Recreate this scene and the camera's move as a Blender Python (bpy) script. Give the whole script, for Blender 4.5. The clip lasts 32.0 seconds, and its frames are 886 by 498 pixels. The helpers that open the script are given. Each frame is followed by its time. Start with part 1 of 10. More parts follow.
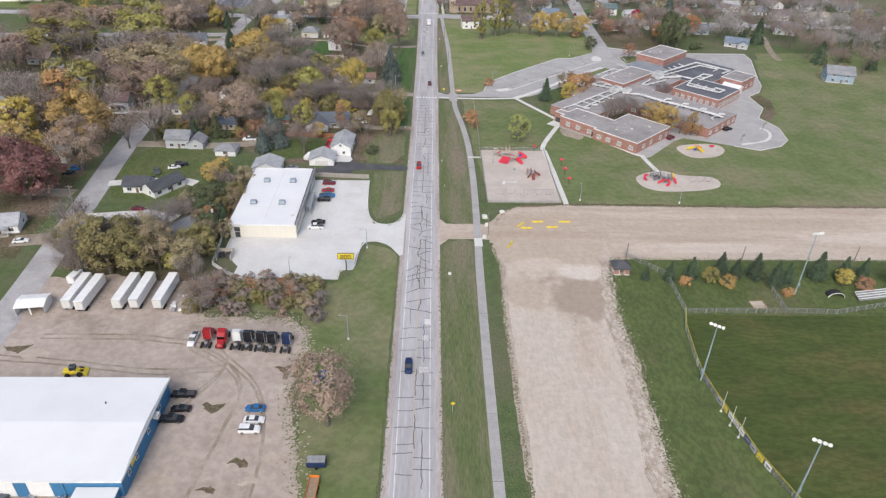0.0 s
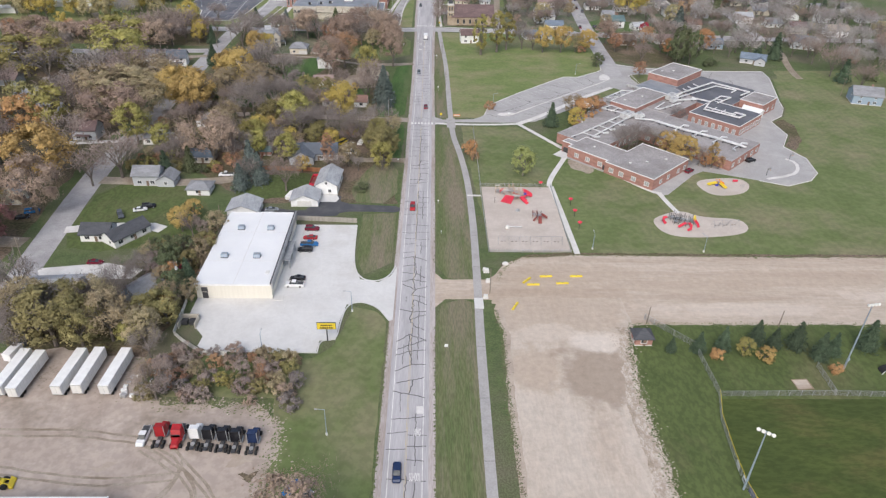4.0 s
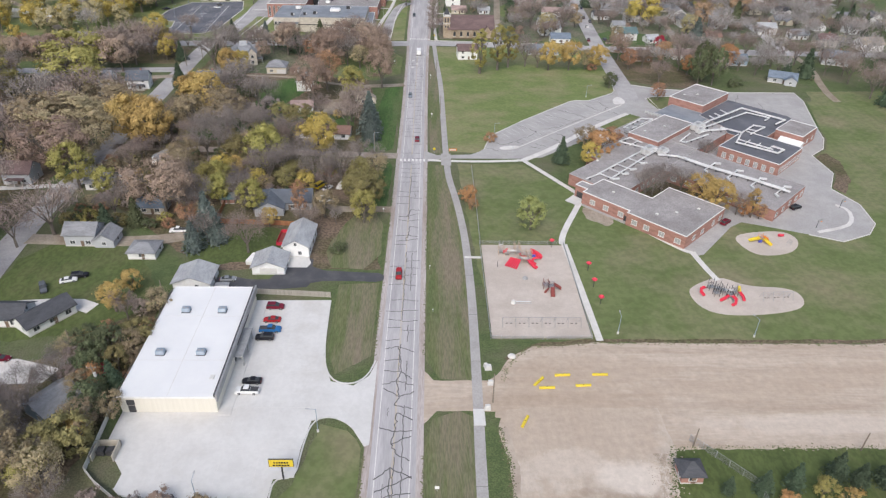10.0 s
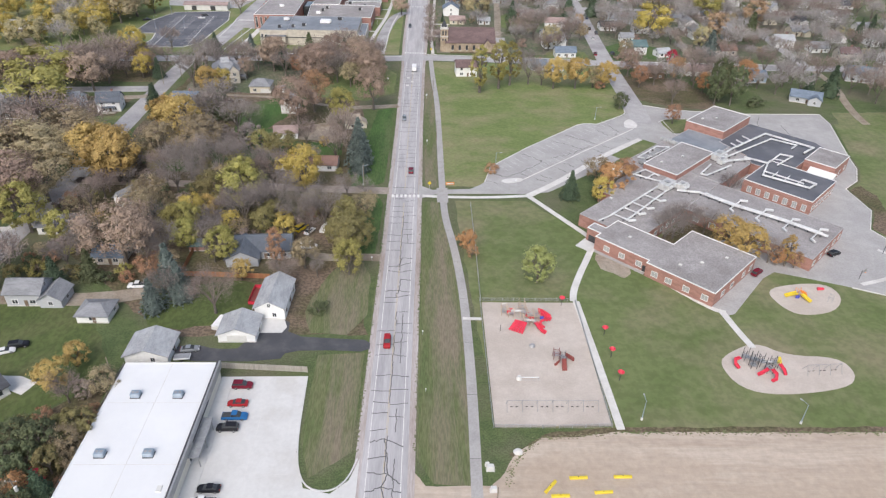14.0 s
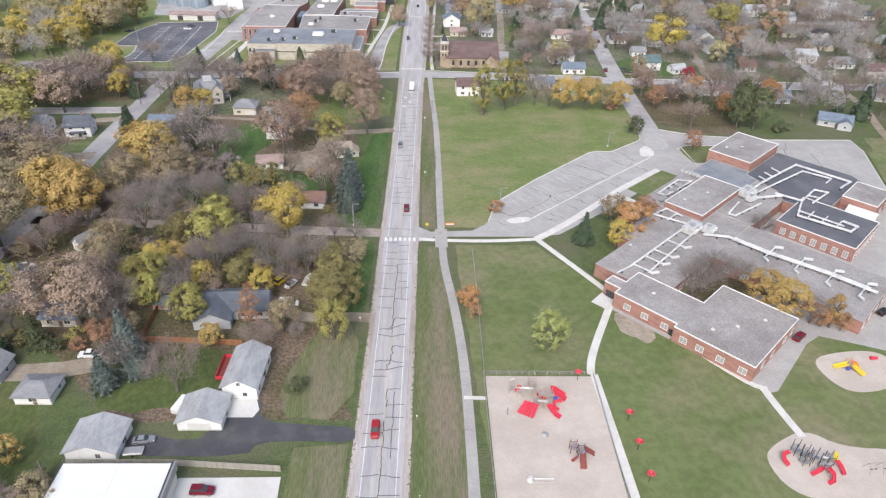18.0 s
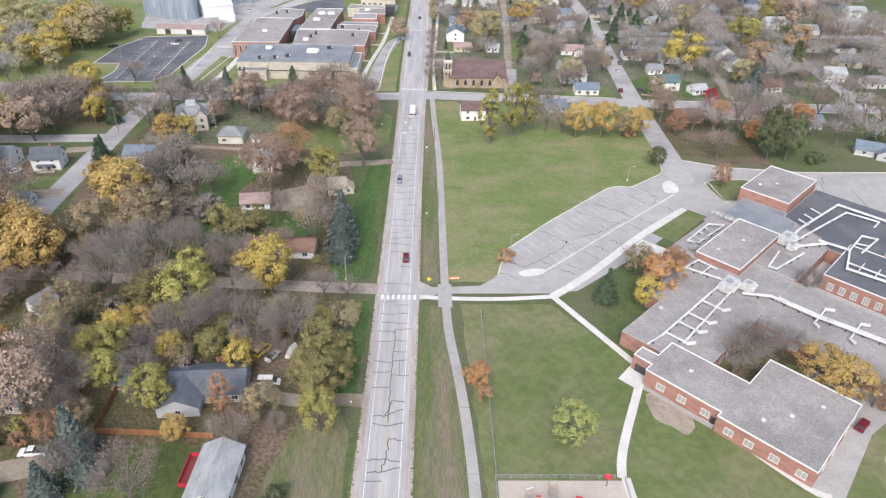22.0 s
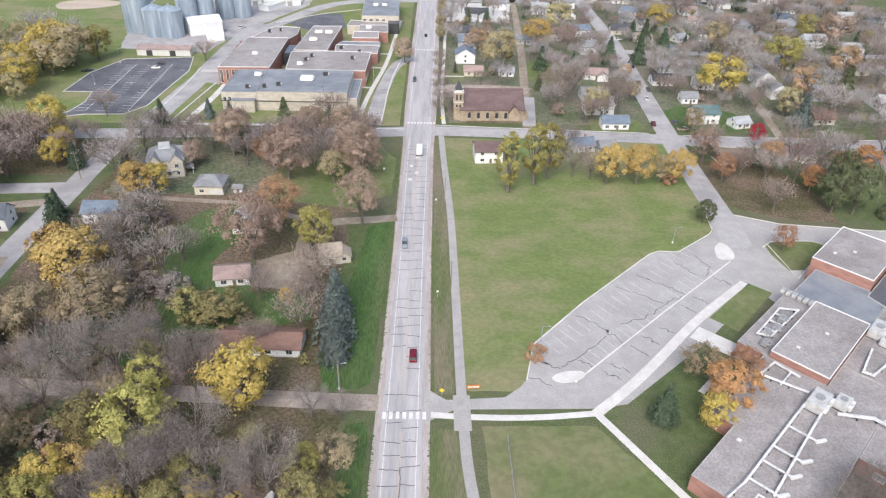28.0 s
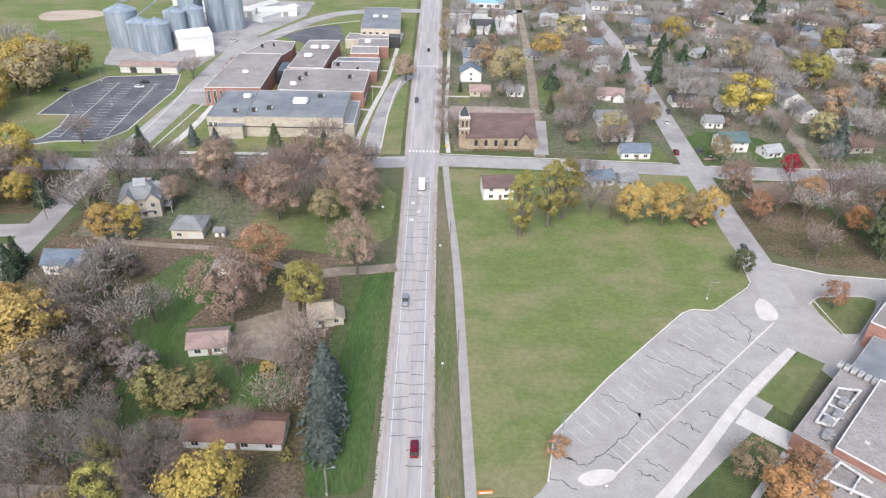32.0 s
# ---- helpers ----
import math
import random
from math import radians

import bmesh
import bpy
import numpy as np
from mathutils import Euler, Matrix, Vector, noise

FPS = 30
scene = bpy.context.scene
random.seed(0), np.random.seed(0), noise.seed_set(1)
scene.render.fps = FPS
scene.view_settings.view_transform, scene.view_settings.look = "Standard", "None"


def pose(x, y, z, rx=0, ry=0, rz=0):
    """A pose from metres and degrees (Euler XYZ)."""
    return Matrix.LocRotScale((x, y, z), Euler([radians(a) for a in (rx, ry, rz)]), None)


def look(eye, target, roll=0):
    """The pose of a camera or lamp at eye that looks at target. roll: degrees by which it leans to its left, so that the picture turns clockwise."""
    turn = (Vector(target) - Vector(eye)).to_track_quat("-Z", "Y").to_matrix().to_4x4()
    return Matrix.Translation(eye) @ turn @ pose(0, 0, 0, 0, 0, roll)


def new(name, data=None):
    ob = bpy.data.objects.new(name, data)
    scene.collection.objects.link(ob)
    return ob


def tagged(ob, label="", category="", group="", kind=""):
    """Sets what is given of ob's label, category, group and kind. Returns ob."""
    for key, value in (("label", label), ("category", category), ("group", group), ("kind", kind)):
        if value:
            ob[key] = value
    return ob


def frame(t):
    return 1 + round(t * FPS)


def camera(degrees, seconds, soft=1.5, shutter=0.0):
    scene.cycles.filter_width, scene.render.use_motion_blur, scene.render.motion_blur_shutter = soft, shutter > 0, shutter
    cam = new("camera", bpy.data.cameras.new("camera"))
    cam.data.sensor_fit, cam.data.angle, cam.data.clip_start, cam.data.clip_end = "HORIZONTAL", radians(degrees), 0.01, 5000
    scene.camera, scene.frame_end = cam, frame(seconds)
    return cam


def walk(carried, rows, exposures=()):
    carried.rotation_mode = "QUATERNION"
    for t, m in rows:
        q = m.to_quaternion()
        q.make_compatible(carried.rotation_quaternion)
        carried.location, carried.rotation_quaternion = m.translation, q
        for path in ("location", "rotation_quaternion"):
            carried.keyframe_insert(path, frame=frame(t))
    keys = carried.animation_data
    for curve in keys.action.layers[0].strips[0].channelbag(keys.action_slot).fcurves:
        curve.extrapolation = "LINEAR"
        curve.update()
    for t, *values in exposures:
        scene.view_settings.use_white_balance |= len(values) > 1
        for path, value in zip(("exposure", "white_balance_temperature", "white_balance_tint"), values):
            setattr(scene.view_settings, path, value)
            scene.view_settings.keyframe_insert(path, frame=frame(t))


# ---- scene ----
cam = camera(67.0, 32.0, 1.3)
PATH = [
    (0.0, (0.00, 0.00, 115.50), (2.75, 84.50, 62.08), 1.57),
    (0.5, (0.20, 4.02, 115.64), (2.95, 88.52, 62.24), 1.57),
    (1.0, (0.40, 8.03, 115.79), (3.15, 92.53, 62.39), 1.57),
    (1.5, (0.60, 12.03, 115.94), (3.36, 96.54, 62.55), 1.56),
    (2.0, (0.80, 16.03, 116.09), (3.57, 100.54, 62.70), 1.56),
    (2.5, (1.01, 20.00, 116.24), (3.80, 104.51, 62.85), 1.56),
    (3.0, (1.23, 23.96, 116.38), (4.03, 108.47, 62.99), 1.55),
    (3.5, (1.44, 27.90, 116.52), (4.25, 112.41, 63.13), 1.55),
    (5.5, (2.23, 43.40, 116.71), (5.16, 127.83, 63.19), 1.54),
    (6.0, (2.47, 47.32, 116.51), (5.43, 131.74, 62.99), 1.54),
    (6.5, (2.71, 51.24, 116.27), (5.69, 135.66, 62.75), 1.54),
    (7.0, (2.96, 55.16, 115.97), (5.95, 139.56, 62.42), 1.54),
    (7.5, (3.21, 59.08, 115.64), (6.23, 143.44, 62.04), 1.54),
    (8.0, (3.46, 63.00, 115.33), (6.50, 147.33, 61.68), 1.54),
    (8.5, (3.71, 66.94, 115.08), (6.76, 151.27, 61.42), 1.53),
    (9.0, (3.94, 70.87, 114.89), (7.02, 155.20, 61.24), 1.53),
    (9.5, (4.17, 74.78, 114.74), (7.25, 159.10, 61.08), 1.53),
    (10.0, (4.40, 78.66, 114.63), (7.46, 162.97, 60.95), 1.53),
    (10.5, (4.63, 82.53, 114.56), (7.69, 166.83, 60.85), 1.53),
    (11.0, (4.87, 86.39, 114.52), (7.92, 170.68, 60.79), 1.53),
    (11.5, (5.12, 90.26, 114.51), (8.17, 174.54, 60.78), 1.53),
    (12.0, (5.37, 94.12, 114.53), (8.45, 178.40, 60.79), 1.52),
    (12.5, (5.61, 97.98, 114.58), (8.73, 182.26, 60.84), 1.52),
    (13.0, (5.85, 101.84, 114.64), (9.00, 186.12, 60.91), 1.52),
    (13.5, (6.07, 105.68, 114.69), (9.21, 189.97, 60.96), 1.53),
    (14.0, (6.28, 109.50, 114.72), (9.42, 193.78, 60.99), 1.53),
    (14.5, (6.49, 113.31, 114.74), (9.61, 197.58, 61.00), 1.53),
    (16.5, (7.17, 128.25, 114.65), (10.25, 212.53, 60.92), 1.64),
    (17.0, (7.28, 131.96, 114.68), (10.35, 216.23, 60.94), 1.64),
    (17.5, (7.38, 135.67, 114.73), (10.45, 219.95, 60.99), 1.65),
    (18.0, (7.47, 139.40, 114.78), (10.55, 223.68, 61.05), 1.66),
    (18.5, (7.53, 143.15, 114.85), (10.57, 227.43, 61.12), 1.67),
    (19.0, (7.57, 146.90, 114.92), (10.57, 231.19, 61.19), 1.67),
    (19.5, (7.60, 150.67, 115.00), (10.52, 234.97, 61.28), 1.67),
    (20.0, (7.61, 154.46, 115.08), (10.47, 238.76, 61.38), 1.67),
    (20.5, (7.61, 158.26, 115.17), (10.45, 242.58, 61.48), 1.67),
    (21.0, (7.58, 162.07, 115.25), (10.40, 246.41, 61.58), 1.67),
    (21.5, (7.53, 165.89, 115.30), (10.34, 250.24, 61.66), 1.66),
    (22.0, (7.44, 169.72, 115.33), (10.25, 254.08, 61.71), 1.65),
    (22.5, (7.30, 173.55, 115.33), (10.11, 257.92, 61.73), 1.64),
    (23.0, (7.12, 177.38, 115.31), (9.90, 261.76, 61.71), 1.62),
    (23.5, (6.90, 181.19, 115.27), (9.67, 265.57, 61.67), 1.61),
    (24.0, (6.64, 185.01, 115.22), (9.40, 269.39, 61.63), 1.59),
    (24.5, (6.36, 188.82, 115.16), (9.10, 273.20, 61.57), 1.58),
    (25.0, (6.08, 192.62, 115.11), (8.78, 277.00, 61.51), 1.57),
    (25.5, (5.80, 196.42, 115.06), (8.47, 280.80, 61.45), 1.57),
    (27.5, (5.08, 211.67, 115.16), (7.49, 296.04, 61.54), 1.53),
    (28.0, (5.04, 215.43, 115.22), (7.41, 299.81, 61.60), 1.53),
    (28.5, (5.02, 219.19, 115.29), (7.39, 303.57, 61.67), 1.53),
    (29.0, (5.02, 222.94, 115.36), (7.36, 307.32, 61.75), 1.54),
    (29.5, (5.00, 226.67, 115.44), (7.35, 311.05, 61.84), 1.55),
    (30.0, (4.96, 230.38, 115.53), (7.30, 314.78, 61.93), 1.55),
    (30.5, (4.87, 234.08, 115.60), (7.17, 318.48, 62.01), 1.56),
    (31.0, (4.72, 237.76, 115.67), (6.97, 322.16, 62.08), 1.56),
    (31.5, (4.54, 241.43, 115.72), (6.72, 325.83, 62.13), 1.56),
    (32.0, (4.35, 245.09, 115.78), (6.47, 329.49, 62.19), 1.56),
]
walk(cam, [(t, look(eye, target, roll)) for t, eye, target, roll in PATH],
     exposures=[(0, 0.60), (9, 0.60), (13, 0.66), (17, 0.85), (19, 0.91), (25, 0.97), (28, 0.96), (32, 0.93)])

# ---------------------------------------------------------------- light
world = bpy.data.worlds.new("overcast_sky")
scene.world = world
world.use_nodes = True
wn, wl = world.node_tree.nodes, world.node_tree.links
wn.clear()
sky = wn.new("ShaderNodeTexSky")
sky.sky_type = 'NISHITA'
sky.sun_disc = False
sky.sun_elevation, sky.sun_rotation = radians(42), radians(200)
sky.air_density, sky.dust_density, sky.ozone_density = 1.0, 3.0, 1.0
soft_sky = wn.new("ShaderNodeHueSaturation")
soft_sky.inputs["Saturation"].default_value = 0.82
back = wn.new("ShaderNodeBackground")
back.inputs["Strength"].default_value = 0.13
wout = wn.new("ShaderNodeOutputWorld")
wl.new(sky.outputs[0], soft_sky.inputs["Color"])
wl.new(soft_sky.outputs[0], back.inputs["Color"])
wl.new(back.outputs[0], wout.inputs[0])
sun = new("sun", bpy.data.lights.new("sun", 'SUN'))
sun.data.energy, sun.data.angle, sun.data.color = 1.0, radians(25), (1.0, 0.98, 0.975)
sun.matrix_world = look((0, 0, 300), (30, 260, 0))

# ---------------------------------------------------------------- materials


def mat(name, c1, c2=None, scale=1.0, rough=0.9, bump=0.0, c3=None, scale3=0.05, spread=(0.4, 0.6), spread3=(0.45, 0.62),
        metal=0.0, per_object=0.0, per_island=0.0, stretch=(1, 1, 1), speck=0.0):
    """A surface of one colour c1 varied to c2 by fine noise and to c3 by large stains."""
    m = bpy.data.materials.new(name)
    m.use_nodes = True
    n, l = m.node_tree.nodes, m.node_tree.links
    b = n["Principled BSDF"]
    b.inputs["Roughness"].default_value = rough
    b.inputs["Metallic"].default_value = metal
    b.inputs["Specular IOR Level"].default_value = 0.3
    tc = n.new("ShaderNodeTexCoord")
    mp = n.new("ShaderNodeMapping")
    mp.inputs["Scale"].default_value = stretch
    l.new(tc.outputs["Object"], mp.inputs["Vector"])

    def mixed(a, bcol, sc, lo, hi, detail=5.0):
        t = n.new("ShaderNodeTexNoise")
        t.inputs["Scale"].default_value = sc
        t.inputs["Detail"].default_value = detail
        t.inputs["Roughness"].default_value = 0.65
        l.new(mp.outputs[0], t.inputs["Vector"])
        r = n.new("ShaderNodeMapRange")
        r.inputs["From Min"].default_value, r.inputs["From Max"].default_value = lo, hi
        l.new(t.outputs["Fac"], r.inputs["Value"])
        x = n.new("ShaderNodeMix")
        x.data_type = 'RGBA'
        l.new(r.outputs[0], x.inputs["Factor"])
        if isinstance(a, tuple):
            x.inputs["A"].default_value = (*a, 1)
        else:
            l.new(a, x.inputs["A"])
        x.inputs["B"].default_value = (*bcol, 1)
        return x.outputs["Result"], t

    col, tex = mixed(c1, c2 or tuple(v * 0.8 for v in c1), scale, *spread)
    if c3:
        col, _ = mixed(col, c3, scale3, *spread3)
    if speck:
        s, _ = mixed((1.0, 1.0, 1.0), (1 - speck,) * 3, scale * 7, 0.42, 0.58, 2.0)
        x = n.new("ShaderNodeMix")
        x.data_type, x.blend_type = 'RGBA', 'MULTIPLY'
        x.inputs["Factor"].default_value = 1.0
        l.new(col, x.inputs["A"]), l.new(s, x.inputs["B"])
        col = x.outputs["Result"]
    if per_object or per_island:
        h = n.new("ShaderNodeHueSaturation")
        add = None
        for amount, node, out in ((per_object, "ShaderNodeObjectInfo", "Random"), (per_island, "ShaderNodeNewGeometry", "Random Per Island")):
            if not amount:
                continue
            o = n.new(node)
            r = n.new("ShaderNodeMapRange")
            r.inputs["To Min"].default_value, r.inputs["To Max"].default_value = 1 - amount, 1 + amount
            l.new(o.outputs[out], r.inputs["Value"])
            if add is None:
                add = r.outputs[0]
            else:
                mu = n.new("ShaderNodeMath")
                mu.operation = 'MULTIPLY'
                l.new(add, mu.inputs[0]), l.new(r.outputs[0], mu.inputs[1])
                add = mu.outputs[0]
        l.new(add, h.inputs["Value"])
        if per_object:
            o = n.new("ShaderNodeObjectInfo")
            r = n.new("ShaderNodeMapRange")
            r.inputs["To Min"].default_value, r.inputs["To Max"].default_value = 0.5 - per_object * 0.06, 0.5 + per_object * 0.06
            l.new(o.outputs["Random"], r.inputs["Value"])
            l.new(r.outputs[0], h.inputs["Hue"])
        l.new(col, h.inputs["Color"])
        col = h.outputs[0]
    l.new(col, b.inputs["Base Color"])
    if bump:
        bp = n.new("ShaderNodeBump")
        bp.inputs["Strength"].default_value = bump
        bp.inputs["Distance"].default_value = 0.1
        l.new(tex.outputs["Fac"], bp.inputs["Height"])
        l.new(bp.outputs[0], b.inputs["Normal"])
    return m


def paint(name, c, rough=0.5, metal=0.0, dirt=0.85):
    return mat(name, c, tuple(v * dirt for v in c), 0.7, rough, metal=metal, spread=(0.35, 0.75))


M = dict(
    grass=mat("grass", (0.120, 0.153, 0.063), (0.091, 0.125, 0.049), 0.35, 1.0, 0.3, (0.163, 0.153, 0.098), 0.022, speck=0.30),
    lawn=mat("lawn", (0.156, 0.188, 0.076), (0.124, 0.160, 0.058), 0.06, 1.0, 0.2, (0.245, 0.218, 0.134), 0.026, spread3=(0.44, 0.68), speck=0.16),
    field=mat("field", (0.180, 0.222, 0.080), (0.148, 0.192, 0.066), 0.10, 1.0, 0.2, (0.250, 0.238, 0.128), 0.035, speck=0.15, stretch=(0.9, 1.2, 1)),
    fresh=mat("fresh_grass", (0.078, 0.146, 0.041), (0.062, 0.114, 0.034), 0.2, 1.0, 0.3, (0.111, 0.150, 0.060), 0.06, speck=0.25, stretch=(1.5, 0.3, 1)),
    ball=mat("ballfield_grass", (0.076, 0.100, 0.026), (0.060, 0.082, 0.022), 0.09, 1.0, 0.2, (0.125, 0.112, 0.042), 0.04, spread3=(0.5, 0.7), speck=0.22, stretch=(0.6, 1.4, 1)),
    verge=mat("verge_grass", (0.158, 0.170, 0.080), (0.118, 0.150, 0.060), 0.22, 1.0, 0.3, (0.232, 0.196, 0.140), 0.05, stretch=(2.2, 0.25, 1), speck=0.25),
    litter=mat("leaf_litter", (0.160, 0.128, 0.078), (0.108, 0.106, 0.050), 0.16, 1.0, 0.3, (0.215, 0.158, 0.118), 0.045, speck=0.4),
    dirt=mat("packed_dirt", (0.530, 0.448, 0.372), (0.470, 0.388, 0.314), 0.16, 1.0, 0.3, (0.380, 0.292, 0.218), 0.075, spread=(0.3, 0.75), spread3=(0.48, 0.74), speck=0.07, stretch=(0.16, 1.5, 1)),
    dirt_ns=mat("graded_dirt", (0.555, 0.488, 0.420), (0.505, 0.430, 0.360), 0.09, 1.0, 0.3, (0.450, 0.366, 0.294), 0.06, spread=(0.3, 0.75), spread3=(0.46, 0.76), speck=0.08, stretch=(1.4, 0.4, 1)),
    rubble=mat("pale_rubble", (0.61, 0.54, 0.47), (0.43, 0.35, 0.28), 0.8, 1.0, 0.5, (0.36, 0.29, 0.22), 0.25, spread3=(0.5, 0.7), speck=0.3, stretch=(1.2, 0.7, 1)),
    wetdirt=mat("damp_dirt", (0.420, 0.350, 0.286), (0.470, 0.396, 0.326), 0.25, 0.9, 0.2, (0.365, 0.300, 0.244), 0.12, speck=0.05),
    yard=mat("yard_gravel", (0.480, 0.405, 0.352), (0.375, 0.306, 0.258), 0.07, 1.0, 0.3, (0.235, 0.190, 0.148), 0.045, spread=(0.3, 0.7), spread3=(0.52, 0.72), speck=0.14),
    gravel=mat("gravel", (0.40, 0.345, 0.285), (0.32, 0.27, 0.215), 0.5, 1.0, 0.3, (0.25, 0.20, 0.15), 0.08, speck=0.2),
    road=mat("worn_asphalt", (0.432, 0.415, 0.420), (0.374, 0.358, 0.364), 0.25, 0.95, 0.1, (0.492, 0.472, 0.478), 0.12, speck=0.1, stretch=(2.5, 0.15, 1)),
    shoulder=mat("gravel_shoulder", (0.508, 0.454, 0.437), (0.436, 0.382, 0.356), 0.3, 1.0, 0.2, (0.363, 0.303, 0.269), 0.1, stretch=(2.0, 0.2, 1), speck=0.15),
    street=mat("town_street", (0.450, 0.434, 0.432), (0.400, 0.385, 0.382), 0.3, 0.95, 0.1, (0.312, 0.298, 0.302), 0.06, speck=0.12),
    gravelroad=mat("gravel_street", (0.459, 0.392, 0.355), (0.365, 0.304, 0.261), 0.2, 1.0, 0.2, (0.270, 0.223, 0.174), 0.07, speck=0.2),
    asphalt=mat("dark_asphalt", (0.125, 0.128, 0.148), (0.102, 0.105, 0.122), 0.3, 0.9, 0.1, (0.165, 0.165, 0.180), 0.08, speck=0.12),
    drive=mat("sealed_drive", (0.075, 0.076, 0.085), (0.06, 0.06, 0.068), 0.4, 0.85, 0.1, (0.10, 0.10, 0.105), 0.2),
    concrete=mat("concrete", (0.670, 0.648, 0.621), (0.594, 0.572, 0.544), 0.25, 0.9, 0.05, (0.518, 0.491, 0.462), 0.07, spread3=(0.55, 0.75), speck=0.06),
    newcrete=mat("new_concrete", (0.63, 0.618, 0.60), (0.58, 0.567, 0.549), 0.12, 0.85, 0.03, (0.55, 0.525, 0.49), 0.06, spread3=(0.55, 0.78), speck=0.04),
    path=mat("path_asphalt", (0.40, 0.382, 0.370), (0.352, 0.336, 0.324), 0.3, 0.95, 0.05, (0.42, 0.40, 0.385), 0.1, speck=0.1),
    peagravel=mat("pea_gravel", (0.555, 0.490, 0.436), (0.510, 0.448, 0.396), 0.35, 1.0, 0.2, (0.470, 0.408, 0.356), 0.08, speck=0.06),
    tar=mat("tar_seal", (0.095, 0.092, 0.090), (0.150, 0.145, 0.140), 0.6, 0.8),
    white_line=mat("white_road_paint", (0.74, 0.73, 0.70), (0.60, 0.585, 0.56), 0.8, 0.8),
    faded_line=mat("faded_white_paint", (0.66, 0.65, 0.635), (0.54, 0.53, 0.52), 0.6, 0.85),
    yellow_line=mat("yellow_road_paint", (0.53, 0.43, 0.27), (0.47, 0.40, 0.30), 0.5, 0.8),
    membrane=mat("white_membrane", (0.735, 0.735, 0.735), (0.70, 0.70, 0.705), 0.1, 0.6, c3=(0.74, 0.74, 0.735), scale3=0.08, spread3=(0.55, 0.8)),
    roofgravel=mat("ballast_roof", (0.395, 0.368, 0.362), (0.340, 0.316, 0.310), 0.3, 1.0, 0.1, (0.285, 0.262, 0.254), 0.07, speck=0.22),
    roofdark=mat("dark_membrane", (0.115, 0.118, 0.135), (0.095, 0.098, 0.112), 0.2, 0.75, c3=(0.15, 0.15, 0.165), scale3=0.1),
    roofgrey=mat("grey_membrane", (0.215, 0.232, 0.260), (0.185, 0.200, 0.225), 0.2, 0.75, c3=(0.27, 0.285, 0.305), scale3=0.09),
    brick=mat("brick_wall", (0.335, 0.180, 0.145), (0.390, 0.218, 0.180), 2.0, 0.9, 0.1, (0.280, 0.150, 0.125), 0.3, stretch=(1, 1, 4)),
    tan=mat("tan_wall", (0.56, 0.515, 0.435), (0.50, 0.458, 0.385), 0.4, 0.9, c3=(0.44, 0.40, 0.34), scale3=0.2, stretch=(1, 1, 2)),
    cream=mat("cream_metal", (0.70, 0.67, 0.59), (0.66, 0.63, 0.55), 0.5, 0.6, stretch=(3, 3, 0.2)),
    buff=mat("buff_brick", (0.43, 0.355, 0.27), (0.35, 0.285, 0.21), 1.2, 0.9, 0.1, (0.28, 0.215, 0.15), 0.3),
    blue_wall=mat("blue_cladding", (0.055, 0.19, 0.36), (0.045, 0.165, 0.32), 0.6, 0.55, stretch=(4, 4, 0.2)),
    white=paint("white_paint", (0.80, 0.80, 0.79)),
    offwhite=paint("off_white", (0.66, 0.65, 0.62)),
    trim=paint("white_trim", (0.78, 0.78, 0.77), 0.4),
    glass=mat("window_glass", (0.045, 0.05, 0.055), (0.07, 0.075, 0.08), 0.5, 0.08),
    duct=mat("duct_metal", (0.72, 0.72, 0.71), (0.60, 0.60, 0.595), 0.8, 0.45, c3=(0.45, 0.44, 0.43), scale3=0.5, spread3=(0.55, 0.75)),
    unitgrey=mat("air_handler_grey", (0.56, 0.56, 0.55), (0.44, 0.44, 0.435), 0.7, 0.5, c3=(0.33, 0.33, 0.32), scale3=0.5, spread3=(0.5, 0.7)),
    galv=mat("galvanised_steel", (0.300, 0.365, 0.430), (0.235, 0.292, 0.352), 0.6, 0.42, metal=0.2, c3=(0.40, 0.46, 0.52), scale3=0.15, stretch=(2, 2, 0.3)),
    steel=mat("grey_steel", (0.42, 0.42, 0.42), (0.34, 0.34, 0.34), 1.0, 0.5, metal=0.4),
    dark=mat("dark_metal", (0.045, 0.045, 0.05), (0.07, 0.07, 0.072), 1.0, 0.6),
    black=mat("black_rubber", (0.02, 0.02, 0.021), (0.03, 0.03, 0.03), 2.0, 0.85),
    wood=mat("fence_wood", (0.33, 0.25, 0.175), (0.26, 0.20, 0.14), 1.5, 0.9, per_object=0.15),
    cedar=mat("cedar_fence", (0.36, 0.17, 0.085), (0.29, 0.135, 0.07), 1.2, 0.85, per_object=0.12),
    greywood=mat("grey_fence", (0.36, 0.335, 0.30), (0.29, 0.27, 0.24), 1.2, 0.9, per_object=0.12),
    pole=mat("pole_wood", (0.26, 0.215, 0.17), (0.20, 0.165, 0.13), 1.5, 0.95),
    red=paint("play_red", (0.66, 0.05, 0.085), 0.4),
    tanpost=paint("tan_post_paint", (0.55, 0.42, 0.32), 0.5),
    yellow=paint("sign_yellow", (0.72, 0.55, 0.05), 0.5),
    maroon=paint("play_maroon", (0.26, 0.07, 0.06), 0.5),
    orange=paint("play_orange", (0.72, 0.24, 0.04), 0.45),
    playblue=paint("play_blue", (0.08, 0.10, 0.45), 0.45),
    sidelawn=mat("side_lawn", (0.105, 0.135, 0.046), (0.086, 0.114, 0.038), 0.12, 1.0, 0.3, (0.155, 0.150, 0.075), 0.035, spread3=(0.5, 0.7), speck=0.22, stretch=(1, 0.6, 1)),
